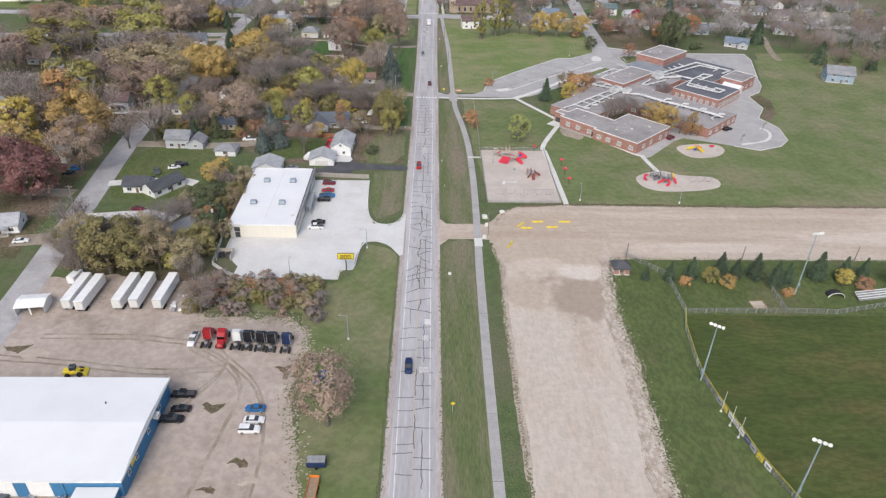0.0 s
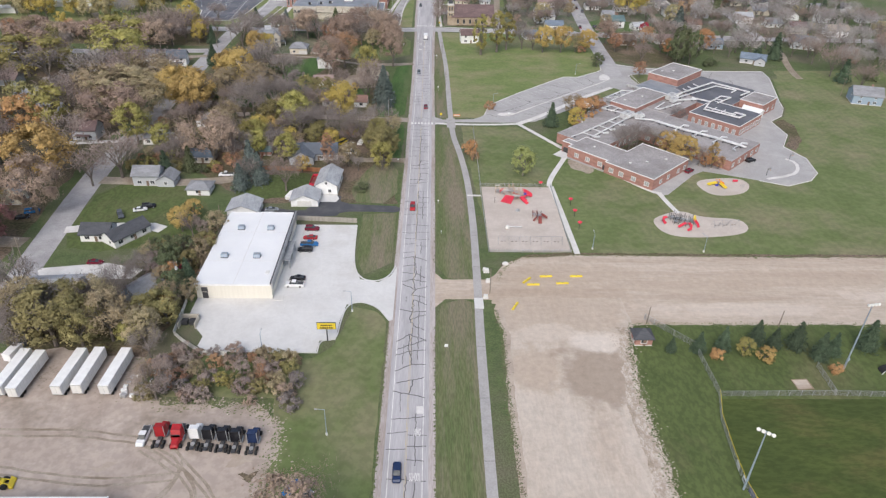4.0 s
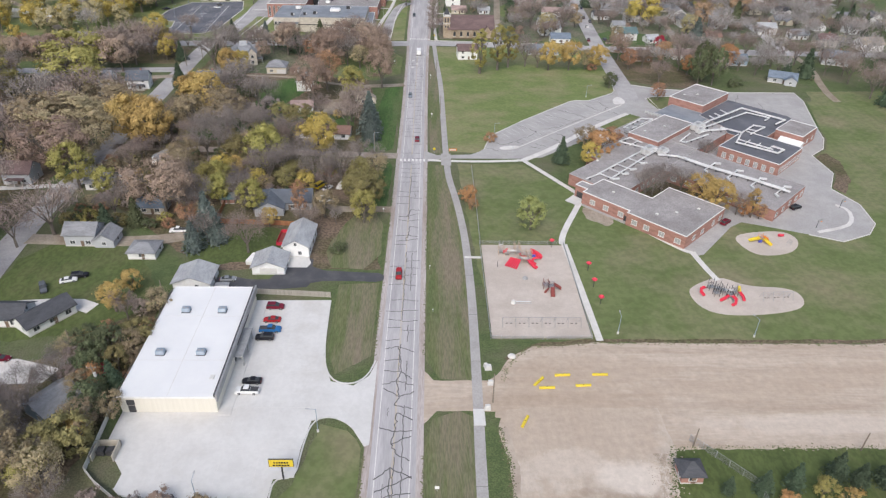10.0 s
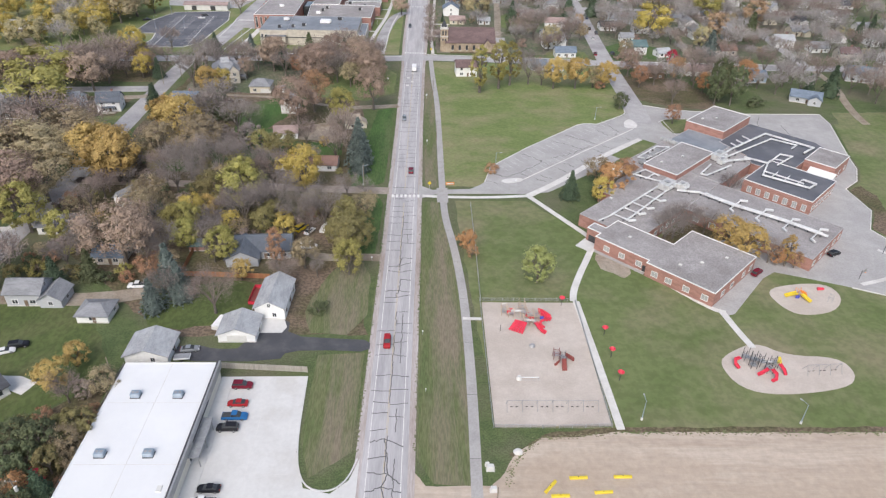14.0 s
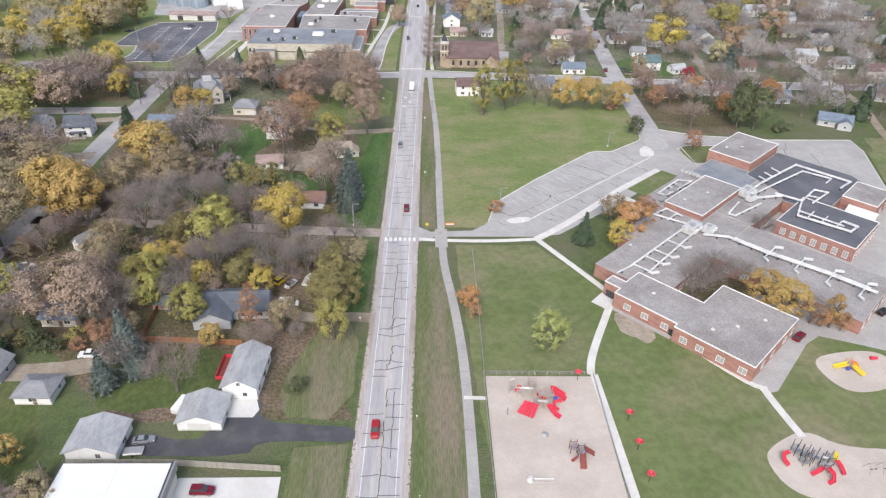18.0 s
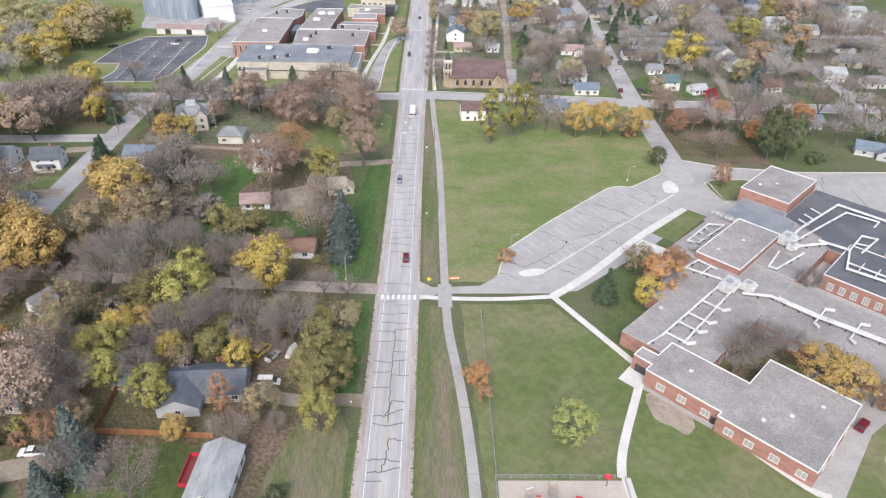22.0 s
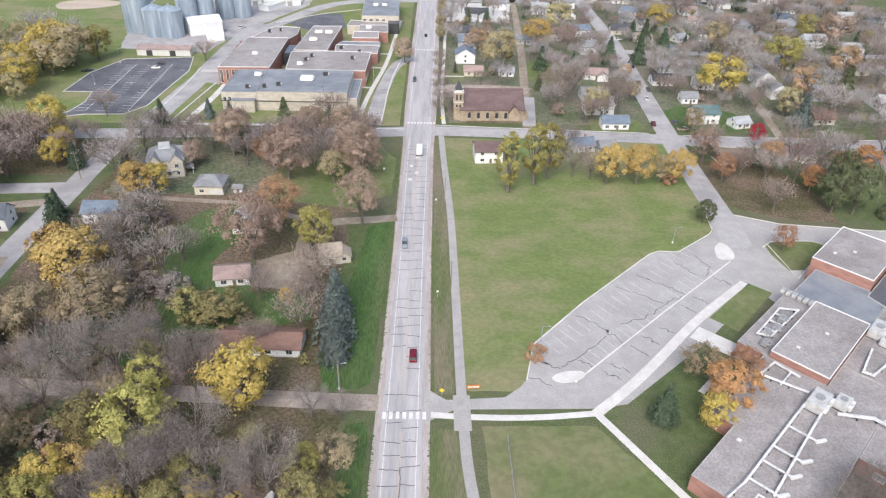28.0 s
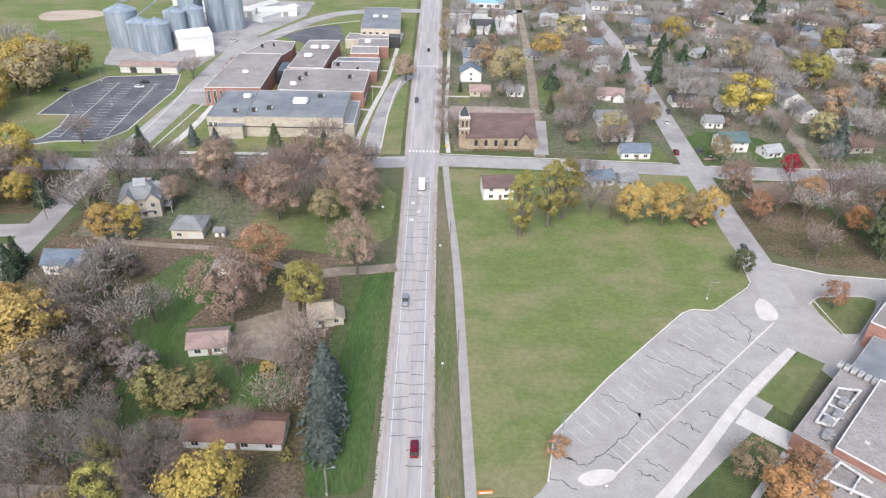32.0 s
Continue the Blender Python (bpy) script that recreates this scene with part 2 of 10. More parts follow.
    lotpave=mat("school_paving", (0.435, 0.420, 0.408), (0.385, 0.371, 0.360), 0.25, 0.95, 0.1, (0.362, 0.346, 0.338), 0.05, speck=0.1),
    townlawn=mat("town_lawn", (0.172, 0.180, 0.118), (0.122, 0.152, 0.080), 0.09, 1.0, 0.3, (0.240, 0.206, 0.165), 0.03, speck=0.35),
    roofedge=mat("weathered_roof_edge", (0.44, 0.42, 0.41), (0.36, 0.345, 0.335), 0.6, 0.8),
    blind=mat("pale_blinds", (0.40, 0.415, 0.405), (0.30, 0.315, 0.31), 0.9, 0.25, stretch=(0.3, 0.3, 5)),
    coping=mat("grey_coping", (0.52, 0.50, 0.485), (0.44, 0.425, 0.41), 0.6, 0.6),
    chrome=mat("galvanised_pipe", (0.55, 0.56, 0.57), (0.45, 0.46, 0.47), 1.0, 0.35, metal=0.6),
    bark=mat("bark", (0.185, 0.160, 0.140), (0.120, 0.102, 0.088), 3.0, 0.95),
    lamp_glass=mat("lamp_lens", (0.75, 0.75, 0.72), (0.68, 0.68, 0.65), 1.0, 0.3),
    taillight=paint("tail_light", (0.35, 0.02, 0.02), 0.3),
)


def shingles(name, c):
    return mat(name, c, tuple(v * 0.82 for v in c), 1.6, 0.95, 0.15, tuple(v * 1.18 for v in c), 0.25, speck=0.2, stretch=(0.6, 0.6, 2.5))


ROOF = dict(
    grey=shingles("grey_shingles", (0.26, 0.265, 0.28)), pale=shingles("pale_shingles", (0.40, 0.41, 0.425)),
    dark=shingles("charcoal_shingles", (0.085, 0.088, 0.098)), blue=shingles("blue_grey_shingles", (0.17, 0.21, 0.265)),
    red=shingles("rust_shingles", (0.235, 0.145, 0.118)), maroon=shingles("maroon_shingles", (0.165, 0.115, 0.112)),
    brown=shingles("brown_shingles", (0.21, 0.165, 0.135)), green=shingles("green_shingles", (0.12, 0.18, 0.185)),
    slate=shingles("slate_shingles", (0.125, 0.140, 0.165)),
    tan=shingles("tan_shingles", (0.40, 0.34, 0.275)), rose=shingles("rose_shingles", (0.36, 0.27, 0.25)),
)
SIDING = dict(
    white=M["white"], cream=mat("cream_siding", (0.62, 0.57, 0.46), (0.57, 0.52, 0.42), 0.6, 0.7, stretch=(0.3, 0.3, 6)),
    grey=mat("grey_siding", (0.46, 0.475, 0.50), (0.41, 0.425, 0.45), 0.6, 0.7, stretch=(0.3, 0.3, 6)),
    blue=mat("blue_siding", (0.30, 0.38, 0.46), (0.26, 0.33, 0.41), 0.6, 0.7, stretch=(0.3, 0.3, 6)),
    tan=mat("tan_wall", (0.56, 0.515, 0.435), (0.50, 0.458, 0.385), 0.4, 0.9, c3=(0.44, 0.40, 0.34), scale3=0.2, stretch=(1, 1, 2)),
    brick=M["brick"], brown=mat("brown_siding", (0.20, 0.145, 0.105), (0.17, 0.12, 0.09), 0.6, 0.8, stretch=(0.3, 0.3, 6)),
)

# ---------------------------------------------------------------- mesh tools


def empty(name, x=0.0, y=0.0, z=0.0, rz=0.0):
    ob = new(name)
    ob.empty_display_size = 0.2
    ob.matrix_world = pose(x, y, z, 0, 0, rz)
    return ob


def part(name, bm, material, parent=None, label=""):
    me = bpy.data.meshes.new(name)
    bm.to_mesh(me)
    bm.free()
    for one in material if isinstance(material, (list, tuple)) else (material,):
        me.materials.append(one)
    ob = new(name, me)
    if parent is not None:
        ob.parent = parent
    if label:
        ob["label"] = label
    return ob


def raw(name, verts, faces, material, parent=None):
    me = bpy.data.meshes.new(name)
    me.from_pydata(verts, [], faces)
    me.materials.append(material)
    ob = new(name, me)
    if parent is not None:
        ob.parent = parent
    return ob


def add_box(bm, x0, x1, y0, y1, z0, z1, bevel=0.0, m=None):
    r = bmesh.ops.create_cube(bm, size=1.0)
    vs = r["verts"]
    mm = Matrix.Translation(((x0 + x1) / 2, (y0 + y1) / 2, (z0 + z1) / 2)) @ Matrix.Diagonal((abs(x1 - x0), abs(y1 - y0), abs(z1 - z0), 1))
    bmesh.ops.transform(bm, matrix=mm, verts=vs)
    if bevel:
        es = list({e for v in vs for e in v.link_edges})
        out = bmesh.ops.bevel(bm, geom=es, offset=bevel, segments=1, affect='EDGES')
        vs = list({v for f in out["faces"] for v in f.verts} | {v for v in vs if v.is_valid})
    if m is not None:
        bmesh.ops.transform(bm, matrix=m, verts=vs)
    return bm


def box(x0, x1, y0, y1, z0, z1, bevel=0.0):
    return add_box(bmesh.new(), x0, x1, y0, y1, z0, z1, bevel)


def add_rod(bm, a, b, r0, r1=None, sides=6):
    a, b = Vector(a), Vector(b)
    d = b - a
    q = d.to_track_quat('Z', 'Y').to_matrix().to_4x4()
    bmesh.ops.create_cone(bm, cap_ends=True, segments=sides, radius1=r0, radius2=r0 if r1 is None else r1, depth=d.length,
                          matrix=Matrix.Translation((a + b) / 2) @ q)
    return bm


def rod(a, b, r0, r1=None, sides=6):
    return add_rod(bmesh.new(), a, b, r0, r1, sides)


def prism(pts, z0, z1):
    """An upright block over the outline pts."""
    bm = bmesh.new()
    a = sum(p[0] * q[1] - q[0] * p[1] for p, q in zip(pts, pts[1:] + pts[:1]))
    if a < 0:
        pts = pts[::-1]
    low = [bm.verts.new((x, y, z0)) for x, y in pts]
    top = [bm.verts.new((x, y, z1)) for x, y in pts]
    f = [bm.faces.new(top), bm.faces.new(low[::-1])]
    for i in range(len(pts)):
        j = (i + 1) % len(pts)
        bm.faces.new((low[i], low[j], top[j], top[i]))
    bm.normal_update()
    bmesh.ops.triangulate(bm, faces=f)
    return bm


def rounded(pts, times=2, closed=True):
    """Corner cutting, to make a soft outline."""
    for _ in range(times):
        out = []
        pairs = list(zip(pts, pts[1:] + pts[:1])) if closed else list(zip(pts, pts[1:]))
        for p, q in pairs:
            out.append((p[0] * 0.75 + q[0] * 0.25, p[1] * 0.75 + q[1] * 0.25))
            out.append((p[0] * 0.25 + q[0] * 0.75, p[1] * 0.25 + q[1] * 0.75))
        pts = out if closed else [pts[0]] + out + [pts[-1]]
    return pts


def ragged(pts, step=2.0, amount=0.6, seed=1.0):
    """An outline with an uneven edge, as grass against dirt."""
    out = []
    for p, q in zip(pts, pts[1:] + pts[:1]):
        d = math.hypot(q[0] - p[0], q[1] - p[1])
        n = max(1, int(d / step))
        for i in range(n):
            x, y = p[0] + (q[0] - p[0]) * i / n, p[1] + (q[1] - p[1]) * i / n
            out.append((x + amount * noise.noise((x * 0.23, y * 0.23, seed)) + amount * 0.5 * noise.noise((x * 0.9, y * 0.9, seed)),
                        y + amount * noise.noise((x * 0.23, y * 0.23, seed + 7)) + amount * 0.5 * noise.noise((x * 0.9, y * 0.9, seed + 3))))
    return out


def strip(pts, width, grow=0.0):
    """The outline of a band of that width along a line."""
    left, right = [], []
    for i, p in enumerate(pts):
        a, b = pts[max(0, i - 1)], pts[min(len(pts) - 1, i + 1)]
        d = math.hypot(b[0] - a[0], b[1] - a[1]) or 1
        nx, ny = -(b[1] - a[1]) / d, (b[0] - a[0]) / d
        w = (width + grow * i / max(1, len(pts) - 1)) / 2
        left.append((p[0] + nx * w, p[1] + ny * w))
        right.append((p[0] - nx * w, p[1] - ny * w))
    return left + right[::-1]


def sheet(name, pts, top, material, label, category="ground", low=-0.3):
    ob = part(name, prism(pts, low, top), material)
    return tagged(ob, label, category, kind="structure")


def inside(x, y, pts):
    hit = False
    for (ax, ay), (bx, by) in zip(pts, pts[1:] + pts[:1]):
        if (ay > y) != (by > y) and x < (bx - ax) * (y - ay) / (by - ay) + ax:
            hit = not hit
    return hit

# ---------------------------------------------------------------- the ground
sheet("ground", [(-2500, -1500), (2500, -1500), (2500, 3500), (-2500, 3500)], 0.0, M["grass"], "mown olive-green autumn grass over the whole town", low=-1.0)

ROAD_W = [(-8.9, -60), (-8.1, 129), (-7.3, 217), (-6.6, 276), (-6.1, 337), (-5.7, 396), (-5.6, 480), (-6.2, 520), (-5.6, 620), (-3.5, 800), (0, 1200)]
ROAD_E = [(3.4, -60), (4.3, 129), (5.0, 217), (5.6, 276), (6.0, 337), (6.2, 396), (7.2, 480), (8.6, 520), (10.5, 620), (12.0, 800), (14, 1200)]


def along(line, y):
    for (ax, ay), (bx, by) in zip(line, line[1:]):
        if ay <= y <= by:
            return ax + (bx - ax) * (y - ay) / (by - ay)
    return line[-1][0] if y > line[-1][1] else line[0][0]


# lawns, verges and woods floor
sheet("lawn_1", ragged([(20.5, 262), (24, 215), (51, 214), (300, 217), (300, 420), (205, 415), (190, 360), (165, 300), (60, 300), (44, 322), (18, 322)], 3, 0.7), 0.015, M["lawn"], "worn green school lawn with mowing marks", "lawn")
sheet("lawn_2", ragged([(13.6, 333), (30, 333), (36, 345), (98, 403), (106, 420), (107, 484), (12, 487)], 3, 0.6), 0.015, M["field"], "open green field of mown grass", "lawn")
sheet("lawn_3", ragged([(48, 177.5), (48, 150), (44, 60), (300, 60), (300, 179.5), (60, 179.5)], 3, 0.6), 0.015, M["sidelawn"], "green lawn beside the ball field", "lawn")
sheet("ball_field", [(74, 149), (71.5, 140), (70, 123), (71.6, 110), (73.4, 98), (76.2, 88), (88, 55), (300, 55), (300, 149)], 0.03, M["ball"], "dark green mown outfield grass", "ball field")
sheet("verge_1", ragged([(4.2, 60), (15, 60), (17, 187), (13, 189), (7, 186.6), (5.2, 180), (4.6, 129)], 3, 0.3), 0.02, M["verge"], "mown grass verge between road and path", "verge")
sheet("verge_2", ragged([(5.4, 206), (9, 199.6), (17.5, 198.6), (18.8, 235), (16, 296), (13, 312), (12, 321), (6.5, 321)], 3, 0.3), 0.02, M["verge"], "mown grass verge with a brown dry patch", "verge")
sheet("verge_3", ragged([(7, 332), (12, 332), (12, 420), (10, 455), (9.4, 486), (7.2, 484)], 3, 0.3), 0.02, M["verge"], "mown grass verge beside the road", "verge")
sheet("fresh_verge_1", ragged([(-8, 336), (-11, 333.5), (-20, 333), (-22, 345), (-16, 392), (-15, 410), (-7, 414)], 3, 0.4), 0.02, M["fresh"], "bright green freshly grown grass", "verge")
sheet("fresh_verge_2", ragged([(-8.5, 285), (-14, 284), (-13, 322), (-9, 323), (-7.5, 318)], 2, 0.4), 0.02, M["fresh"], "bright green grass strip by the road", "verge")
sheet("fresh_verge_3", ragged([(-12, 205), (-8.6, 208), (-8.2, 240), (-20, 239), (-20, 212), (-17, 201)], 2, 0.3), 0.02, M["verge"], "patchy green grass by the parking lot", "verge")
sheet("lawn_4", ragged([(-9.5, 60), (-8.6, 178), (-12, 183), (-18, 185), (-22, 168), (-27, 163), (-55, 164), (-60, 149), (-34, 149), (-31, 130), (-22, 60)], 3, 0.6), 0.018, M["lawn"], "rough green verge beside the truck yard", "verge")
sheet("woods_floor_1", ragged([(-8.5, 247), (-29, 247), (-60, 246), (-78, 262), (-117, 300), (-118, 420), (-112, 480), (-30, 482), (-16, 465), (-14, 440), (-25, 420), (-20, 400), (-22, 345), (-20, 333), (-14, 325), (-14, 285)], 4, 1.5), 0.012, M["litter"], "leaf-strewn brown and green ground under trees", "ground")
sheet("grove_floor", ragged([(-112, 432), (-60, 432), (-16, 422), (-12, 484), (-112, 481)], 2, 1.5), 0.016, M["townlawn"], "olive and tan grass under the oaks", "ground")
sheet("woods_floor_2", ragged([(-260, 170), (-126, 175), (-134, 270), (-132, 425), (-260, 425)], 4, 1.5), 0.012, M["litter"], "leaf-strewn ground under dense trees", "ground")
sheet("woods_floor_3", ragged([(-260, 446), (-132, 446), (-130, 480), (-260, 480)], 4, 1.5), 0.012, M["litter"], "brown leaf-strewn ground", "ground")
sheet("woods_floor_4", ragged([(-66, 186), (-70, 160), (-100, 166), (-111, 170), (-114, 200), (-90, 206), (-68, 232)], 3, 1.0), 0.012, M["litter"], "overgrown leaf-strewn lot behind the store", "ground")
sheet("woods_floor_5", ragged([(14, 505), (60, 505), (104, 505), (300, 505), (340, 800), (20, 800)], 5, 1.5), 0.010, M["townlawn"], "leaf-strewn lawns between town houses", "ground")
for k, pts in enumerate(([(-62, 385), (-45, 428), (-58, 430), (-78, 415), (-76, 385), (-70, 372)], [(-100, 345), (-60, 340), (-58, 370), (-80, 368), (-92, 372)], [(-64, 247), (-74, 262), (-52, 272), (-38, 270), (-40, 254)],
                         [(-96, 212), (-118, 216), (-118, 262), (-90, 262), (-72, 240), (-72, 225)], [(-140, 378), (-128, 380), (-126, 400), (-144, 398)], [(-8.6, 246.5), (-28, 248), (-20, 282), (-9, 282)],
                         [(115, 498), (160, 500), (150, 530), (118, 530)], [(150, 600), (178, 600), (176, 575), (150, 575)], [(55, 560), (85, 560), (80, 600), (60, 605)], [(78, 496), (104, 496), (103, 515), (80, 512)],
                         [(160, 700), (185, 690), (180, 655), (150, 660)], [(-60, 430), (-8, 420), (-8, 480), (-45, 484)], [(16, 560), (24, 560), (24, 585), (16, 585)], [(185, 560), (230, 555), (225, 590), (180, 590)])):
    sheet("yard_lawn", ragged(rounded(pts, 1), 2, 0.8, k), 0.022 + 0.0004 * k, M["fresh"] if k in (0, 1, 6, 7, 10) else M["verge"] if k == 5 else M["sidelawn"] if k in (2, 3) else M["lawn"], "green grass of a house yard", "lawn")

def stained(m, spots):
    """Lay soft-edged patches of another soil (x, y, reach in x, reach in y, colour, strength) over a ground material."""
    n, l = m.node_tree.nodes, m.node_tree.links
    b = n["Principled BSDF"]
    col = b.inputs["Base Color"].links[0].from_socket
    tc = n.new("ShaderNodeTexCoord")
    wob = n.new("ShaderNodeTexNoise")
    wob.inputs["Scale"].default_value, wob.inputs["Detail"].default_value, wob.inputs["Roughness"].default_value = 0.16, 6.0, 0.62
    l.new(tc.outputs["Object"], wob.inputs["Vector"])
    for x, y, rx, ry, colour, strength in spots:
        mp = n.new("ShaderNodeMapping")
        mp.inputs["Location"].default_value = (-x / rx, -y / ry, 0)
        mp.inputs["Scale"].default_value = (1 / rx, 1 / ry, 0)
        l.new(tc.outputs["Object"], mp.inputs["Vector"])
        ln = n.new("ShaderNodeVectorMath")
        ln.operation = 'LENGTH'
        l.new(mp.outputs[0], ln.inputs[0])
        add = n.new("ShaderNodeMath")
        add.operation = 'MULTIPLY_ADD'
        add.inputs[1].default_value = 1.7
        l.new(wob.outputs["Fac"], add.inputs[0]), l.new(ln.outputs["Value"], add.inputs[2])
        r = n.new("ShaderNodeMapRange")
        r.interpolation_type = 'SMOOTHSTEP'
        r.inputs["From Min"].default_value, r.inputs["From Max"].default_value = 2.05, 1.55
        r.inputs["To Max"].default_value = strength
        l.new(add.outputs[0], r.inputs["Value"])
        mx = n.new("ShaderNodeMix")
        mx.data_type = 'RGBA'
        l.new(r.outputs[0], mx.inputs["Factor"]), l.new(col, mx.inputs["A"])
        mx.inputs["B"].default_value = (*colour, 1)
        col = mx.outputs["Result"]
    grit = n.new("ShaderNodeTexNoise")
    grit.inputs["Scale"].default_value, grit.inputs["Detail"].default_value, grit.inputs["Roughness"].default_value = 0.55, 8.0, 0.72
    l.new(tc.outputs["Object"], grit.inputs["Vector"])
    r = n.new("ShaderNodeMapRange")
    r.inputs["From Min"].default_value, r.inputs["From Max"].default_value = 0.32, 0.68
    r.inputs["To Min"].default_value, r.inputs["To Max"].default_value = 0.87, 1.09
    l.new(grit.outputs["Fac"], r.inputs["Value"])
    h = n.new("ShaderNodeHueSaturation")
    l.new(r.outputs[0], h.inputs["Value"]), l.new(col, h.inputs["Color"])
    l.new(h.outputs[0], b.inputs["Base Color"])


SOIL, DAMP, PALE = (0.425, 0.338, 0.262), (0.330, 0.262, 0.205), (0.600, 0.530, 0.462)
SPOTS = [(38, 186, 24, 17, SOIL, 0.62), (30, 160, 8, 9, SOIL, 0.7), (47, 203, 22, 5, SOIL, 0.6), (47, 158, 10.5, 12.5, DAMP, 0.85), (48, 170, 7.5, 4.5, PALE, 0.95), (36, 174, 9, 4, PALE, 0.45)]
stained(M["dirt_ns"], SPOTS)
stained(M["dirt"], SPOTS + [(80, 196, 26, 4, SOIL, 0.5), (120, 201, 34, 5, SOIL, 0.55), (170, 192, 40, 4, PALE, 0.5), (95, 185, 26, 3, PALE, 0.5)])

# bare dirt
sheet("dirt_road_1", ragged([(21.4, 199.4), (26, 206), (33, 211.5), (51, 213.2), (120, 213), (320, 216), (320, 179), (130, 178.2), (60, 177.5), (52, 186), (25, 186), (21.2, 187)], 2, 0.8), 0.035, M["dirt"], "wide graded tan dirt road base", "dirt road")
sheet("dirt_road_2", ragged([(22.3, -20), (22.5, 129), (22.6, 153), (23.4, 174), (21.8, 184), (24, 190), (60, 190), (60, 177), (56.5, 165), (55, 150), (55.4, 129), (53, 95), (50, 40), (49, -20)], 2, 0.8), 0.04, M["dirt_ns"], "graded tan dirt strip beside the path", "dirt road")
sheet("dirt_apron", ragged([(4.6, 203), (7.5, 199), (24, 198.8), (24, 189), (20, 188.8), (8, 189), (4.4, 184)], 1, 0.3), 0.045, M["dirt"], "tan dirt apron joining the paved road", "dirt road")
sheet("yard", ragged([(-23, 60), (-25.5, 91), (-29, 106), (-32.5, 120), (-30, 131), (-31, 140), (-36, 146), (-60, 147), (-66, 152), (-70, 163), (-92, 166), (-111, 165), (-112, 140), (-109, 60)], 2, 1.6), 0.03, M["yard"], "muddy tan gravel truck yard with ruts", "yard")
for k, (x, y, r) in enumerate(((-49, 113, 1.6), (-44, 113.5, 1.4), (-55, 92, 2), (-39, 97, 1.3), (-33, 106, 1.2), (-66, 128, 1.5), (-35, 126, 1.4), (-38, 130, 1.6), (-36, 92, 1.2), (-44, 90, 1.0), (-32, 98, 1.4), (-98, 130, 2.0), (-104, 133, 2))):
    sheet("mud_patch", ragged([(x + r * (1.5 + 0.9 * math.sin(a * 2.3 + k)) * math.cos(a / 9 * 2 * math.pi), y + r * (0.9 + 0.6 * math.cos(a * 1.7 + k * 2)) * math.sin(a / 9 * 2 * math.pi)) for a in range(9)], 0.6, 0.7, k), 0.038 + 0.001 * k, M["wetdirt"] if k % 3 else M["litter"], "dark mud and weeds in the gravel yard", "dirt")

sheet("back_lawn", ragged([(-72, 356), (-50, 354), (-27, 360), (-27, 372), (-46, 372), (-46, 388), (-66, 386)], 3, 1.2), 0.024, M["fresh"], "bright green grass behind the ranch house", "lawn")

# roads
sheet("road_shoulder", [(x - 0.25, y) for x, y in ROAD_W] + [(x + 0.25, y) for x, y in ROAD_E[::-1]], 0.05, M["shoulder"], "pale gravel shoulder along the highway", "road shoulder")
sheet("road", [(x + 1.3, y) for x, y in ROAD_W] + [(x - 1.3, y) for x, y in ROAD_E[::-1]], 0.075, M["road"], "worn grey two-lane road with sealed cracks", "road")
W_STREET = [(-108, 60), (-112.5, 130), (-115.3, 167), (-118.7, 200), (-126, 272), (-124.5, 310), (-123.6, 345), (-124.5, 390), (-124.5, 437), (-124.8, 462), (-124, 488)]
N_STREET = [(-340, 484), (-200, 485), (-145, 485.5), (-105, 488), (-68, 490.5), (-28, 491), (-6, 493), (8, 495), (50, 492.5), (104, 489.5), (126, 487.5), (190, 485), (340, 485)]
E_STREET = [(107, 398), (109, 413), (110, 450), (111.5, 487), (113.5, 520), (115.8, 555), (118.5, 595), (122, 650), (122, 700), (122, 820)]
for name, line, w, m_, text in (
        ("street_1", W_STREET, 9.0, M["street"], "pale grey residential street"),
        ("street_2", N_STREET, 10.5, M["street"], "grey cross street at the church corner"),
        ("street_3", E_STREET, 9.5, M["street"], "grey residential street with parked cars"),
        ("street_4", [(-124.5, 436), (-150, 434), (-200, 431), (-340, 420)], 8.0, M["street"], "pale grey side street"),
        ("street_5", [(-6, 329), (-20, 329.5), (-42, 331), (-76, 333), (-122, 335)], 5.2, M["gravelroad"], "narrow tan gravel side street under trees"),
        ("street_6", [(119, 624), (172, 623), (236, 622), (330, 625)], 8.0, M["street"], "grey residential cross street"),
        ("street_7", [(-119, 495), (-119, 507), (-114.5, 560), (-112, 600), (-108, 642), (-97, 675), (-70, 737), (-30, 752), (4, 752)], 11.0, M["street"], "broad grey street beside the high school"),
        ("alley_1", [(50, 500), (51, 516), (61, 621), (69, 758), (72, 820)], 4.5, M["gravel"], "tan gravel alley"),
        ("alley_2", [(162, 489), (167, 520), (173, 556), (172, 622), (178, 700)], 4.0, M["gravel"], "tan gravel alley"),
        ("alley_3", [(228, 489), (232, 560), (238, 622), (225, 706), (222, 780)], 7.0, M["street"], "grey residential street"),
        ("alley_4", [(229, 480), (228, 456), (217, 422), (213, 398), (216, 381), (224, 360)], 4.0, M["gravel"], "curving tan gravel driveway"),
        ("street_8", [(-6, 753), (60, 756), (122, 760), (330, 765)], 9.0, M["street"], "grey cross street far up the town"),
        ("street_9", [(-340, 620), (-260, 560), (-215, 500), (-205, 486)], 5.0, M["gravel"], "tan gravel lane")):
    sheet(name, strip(rounded(line, 2, False), w), {"street_2": 0.062, "street_3": 0.066, "street_7": 0.064, "street_4": 0.058, "street_6": 0.068}.get(name, 0.054), m_, text, "street")
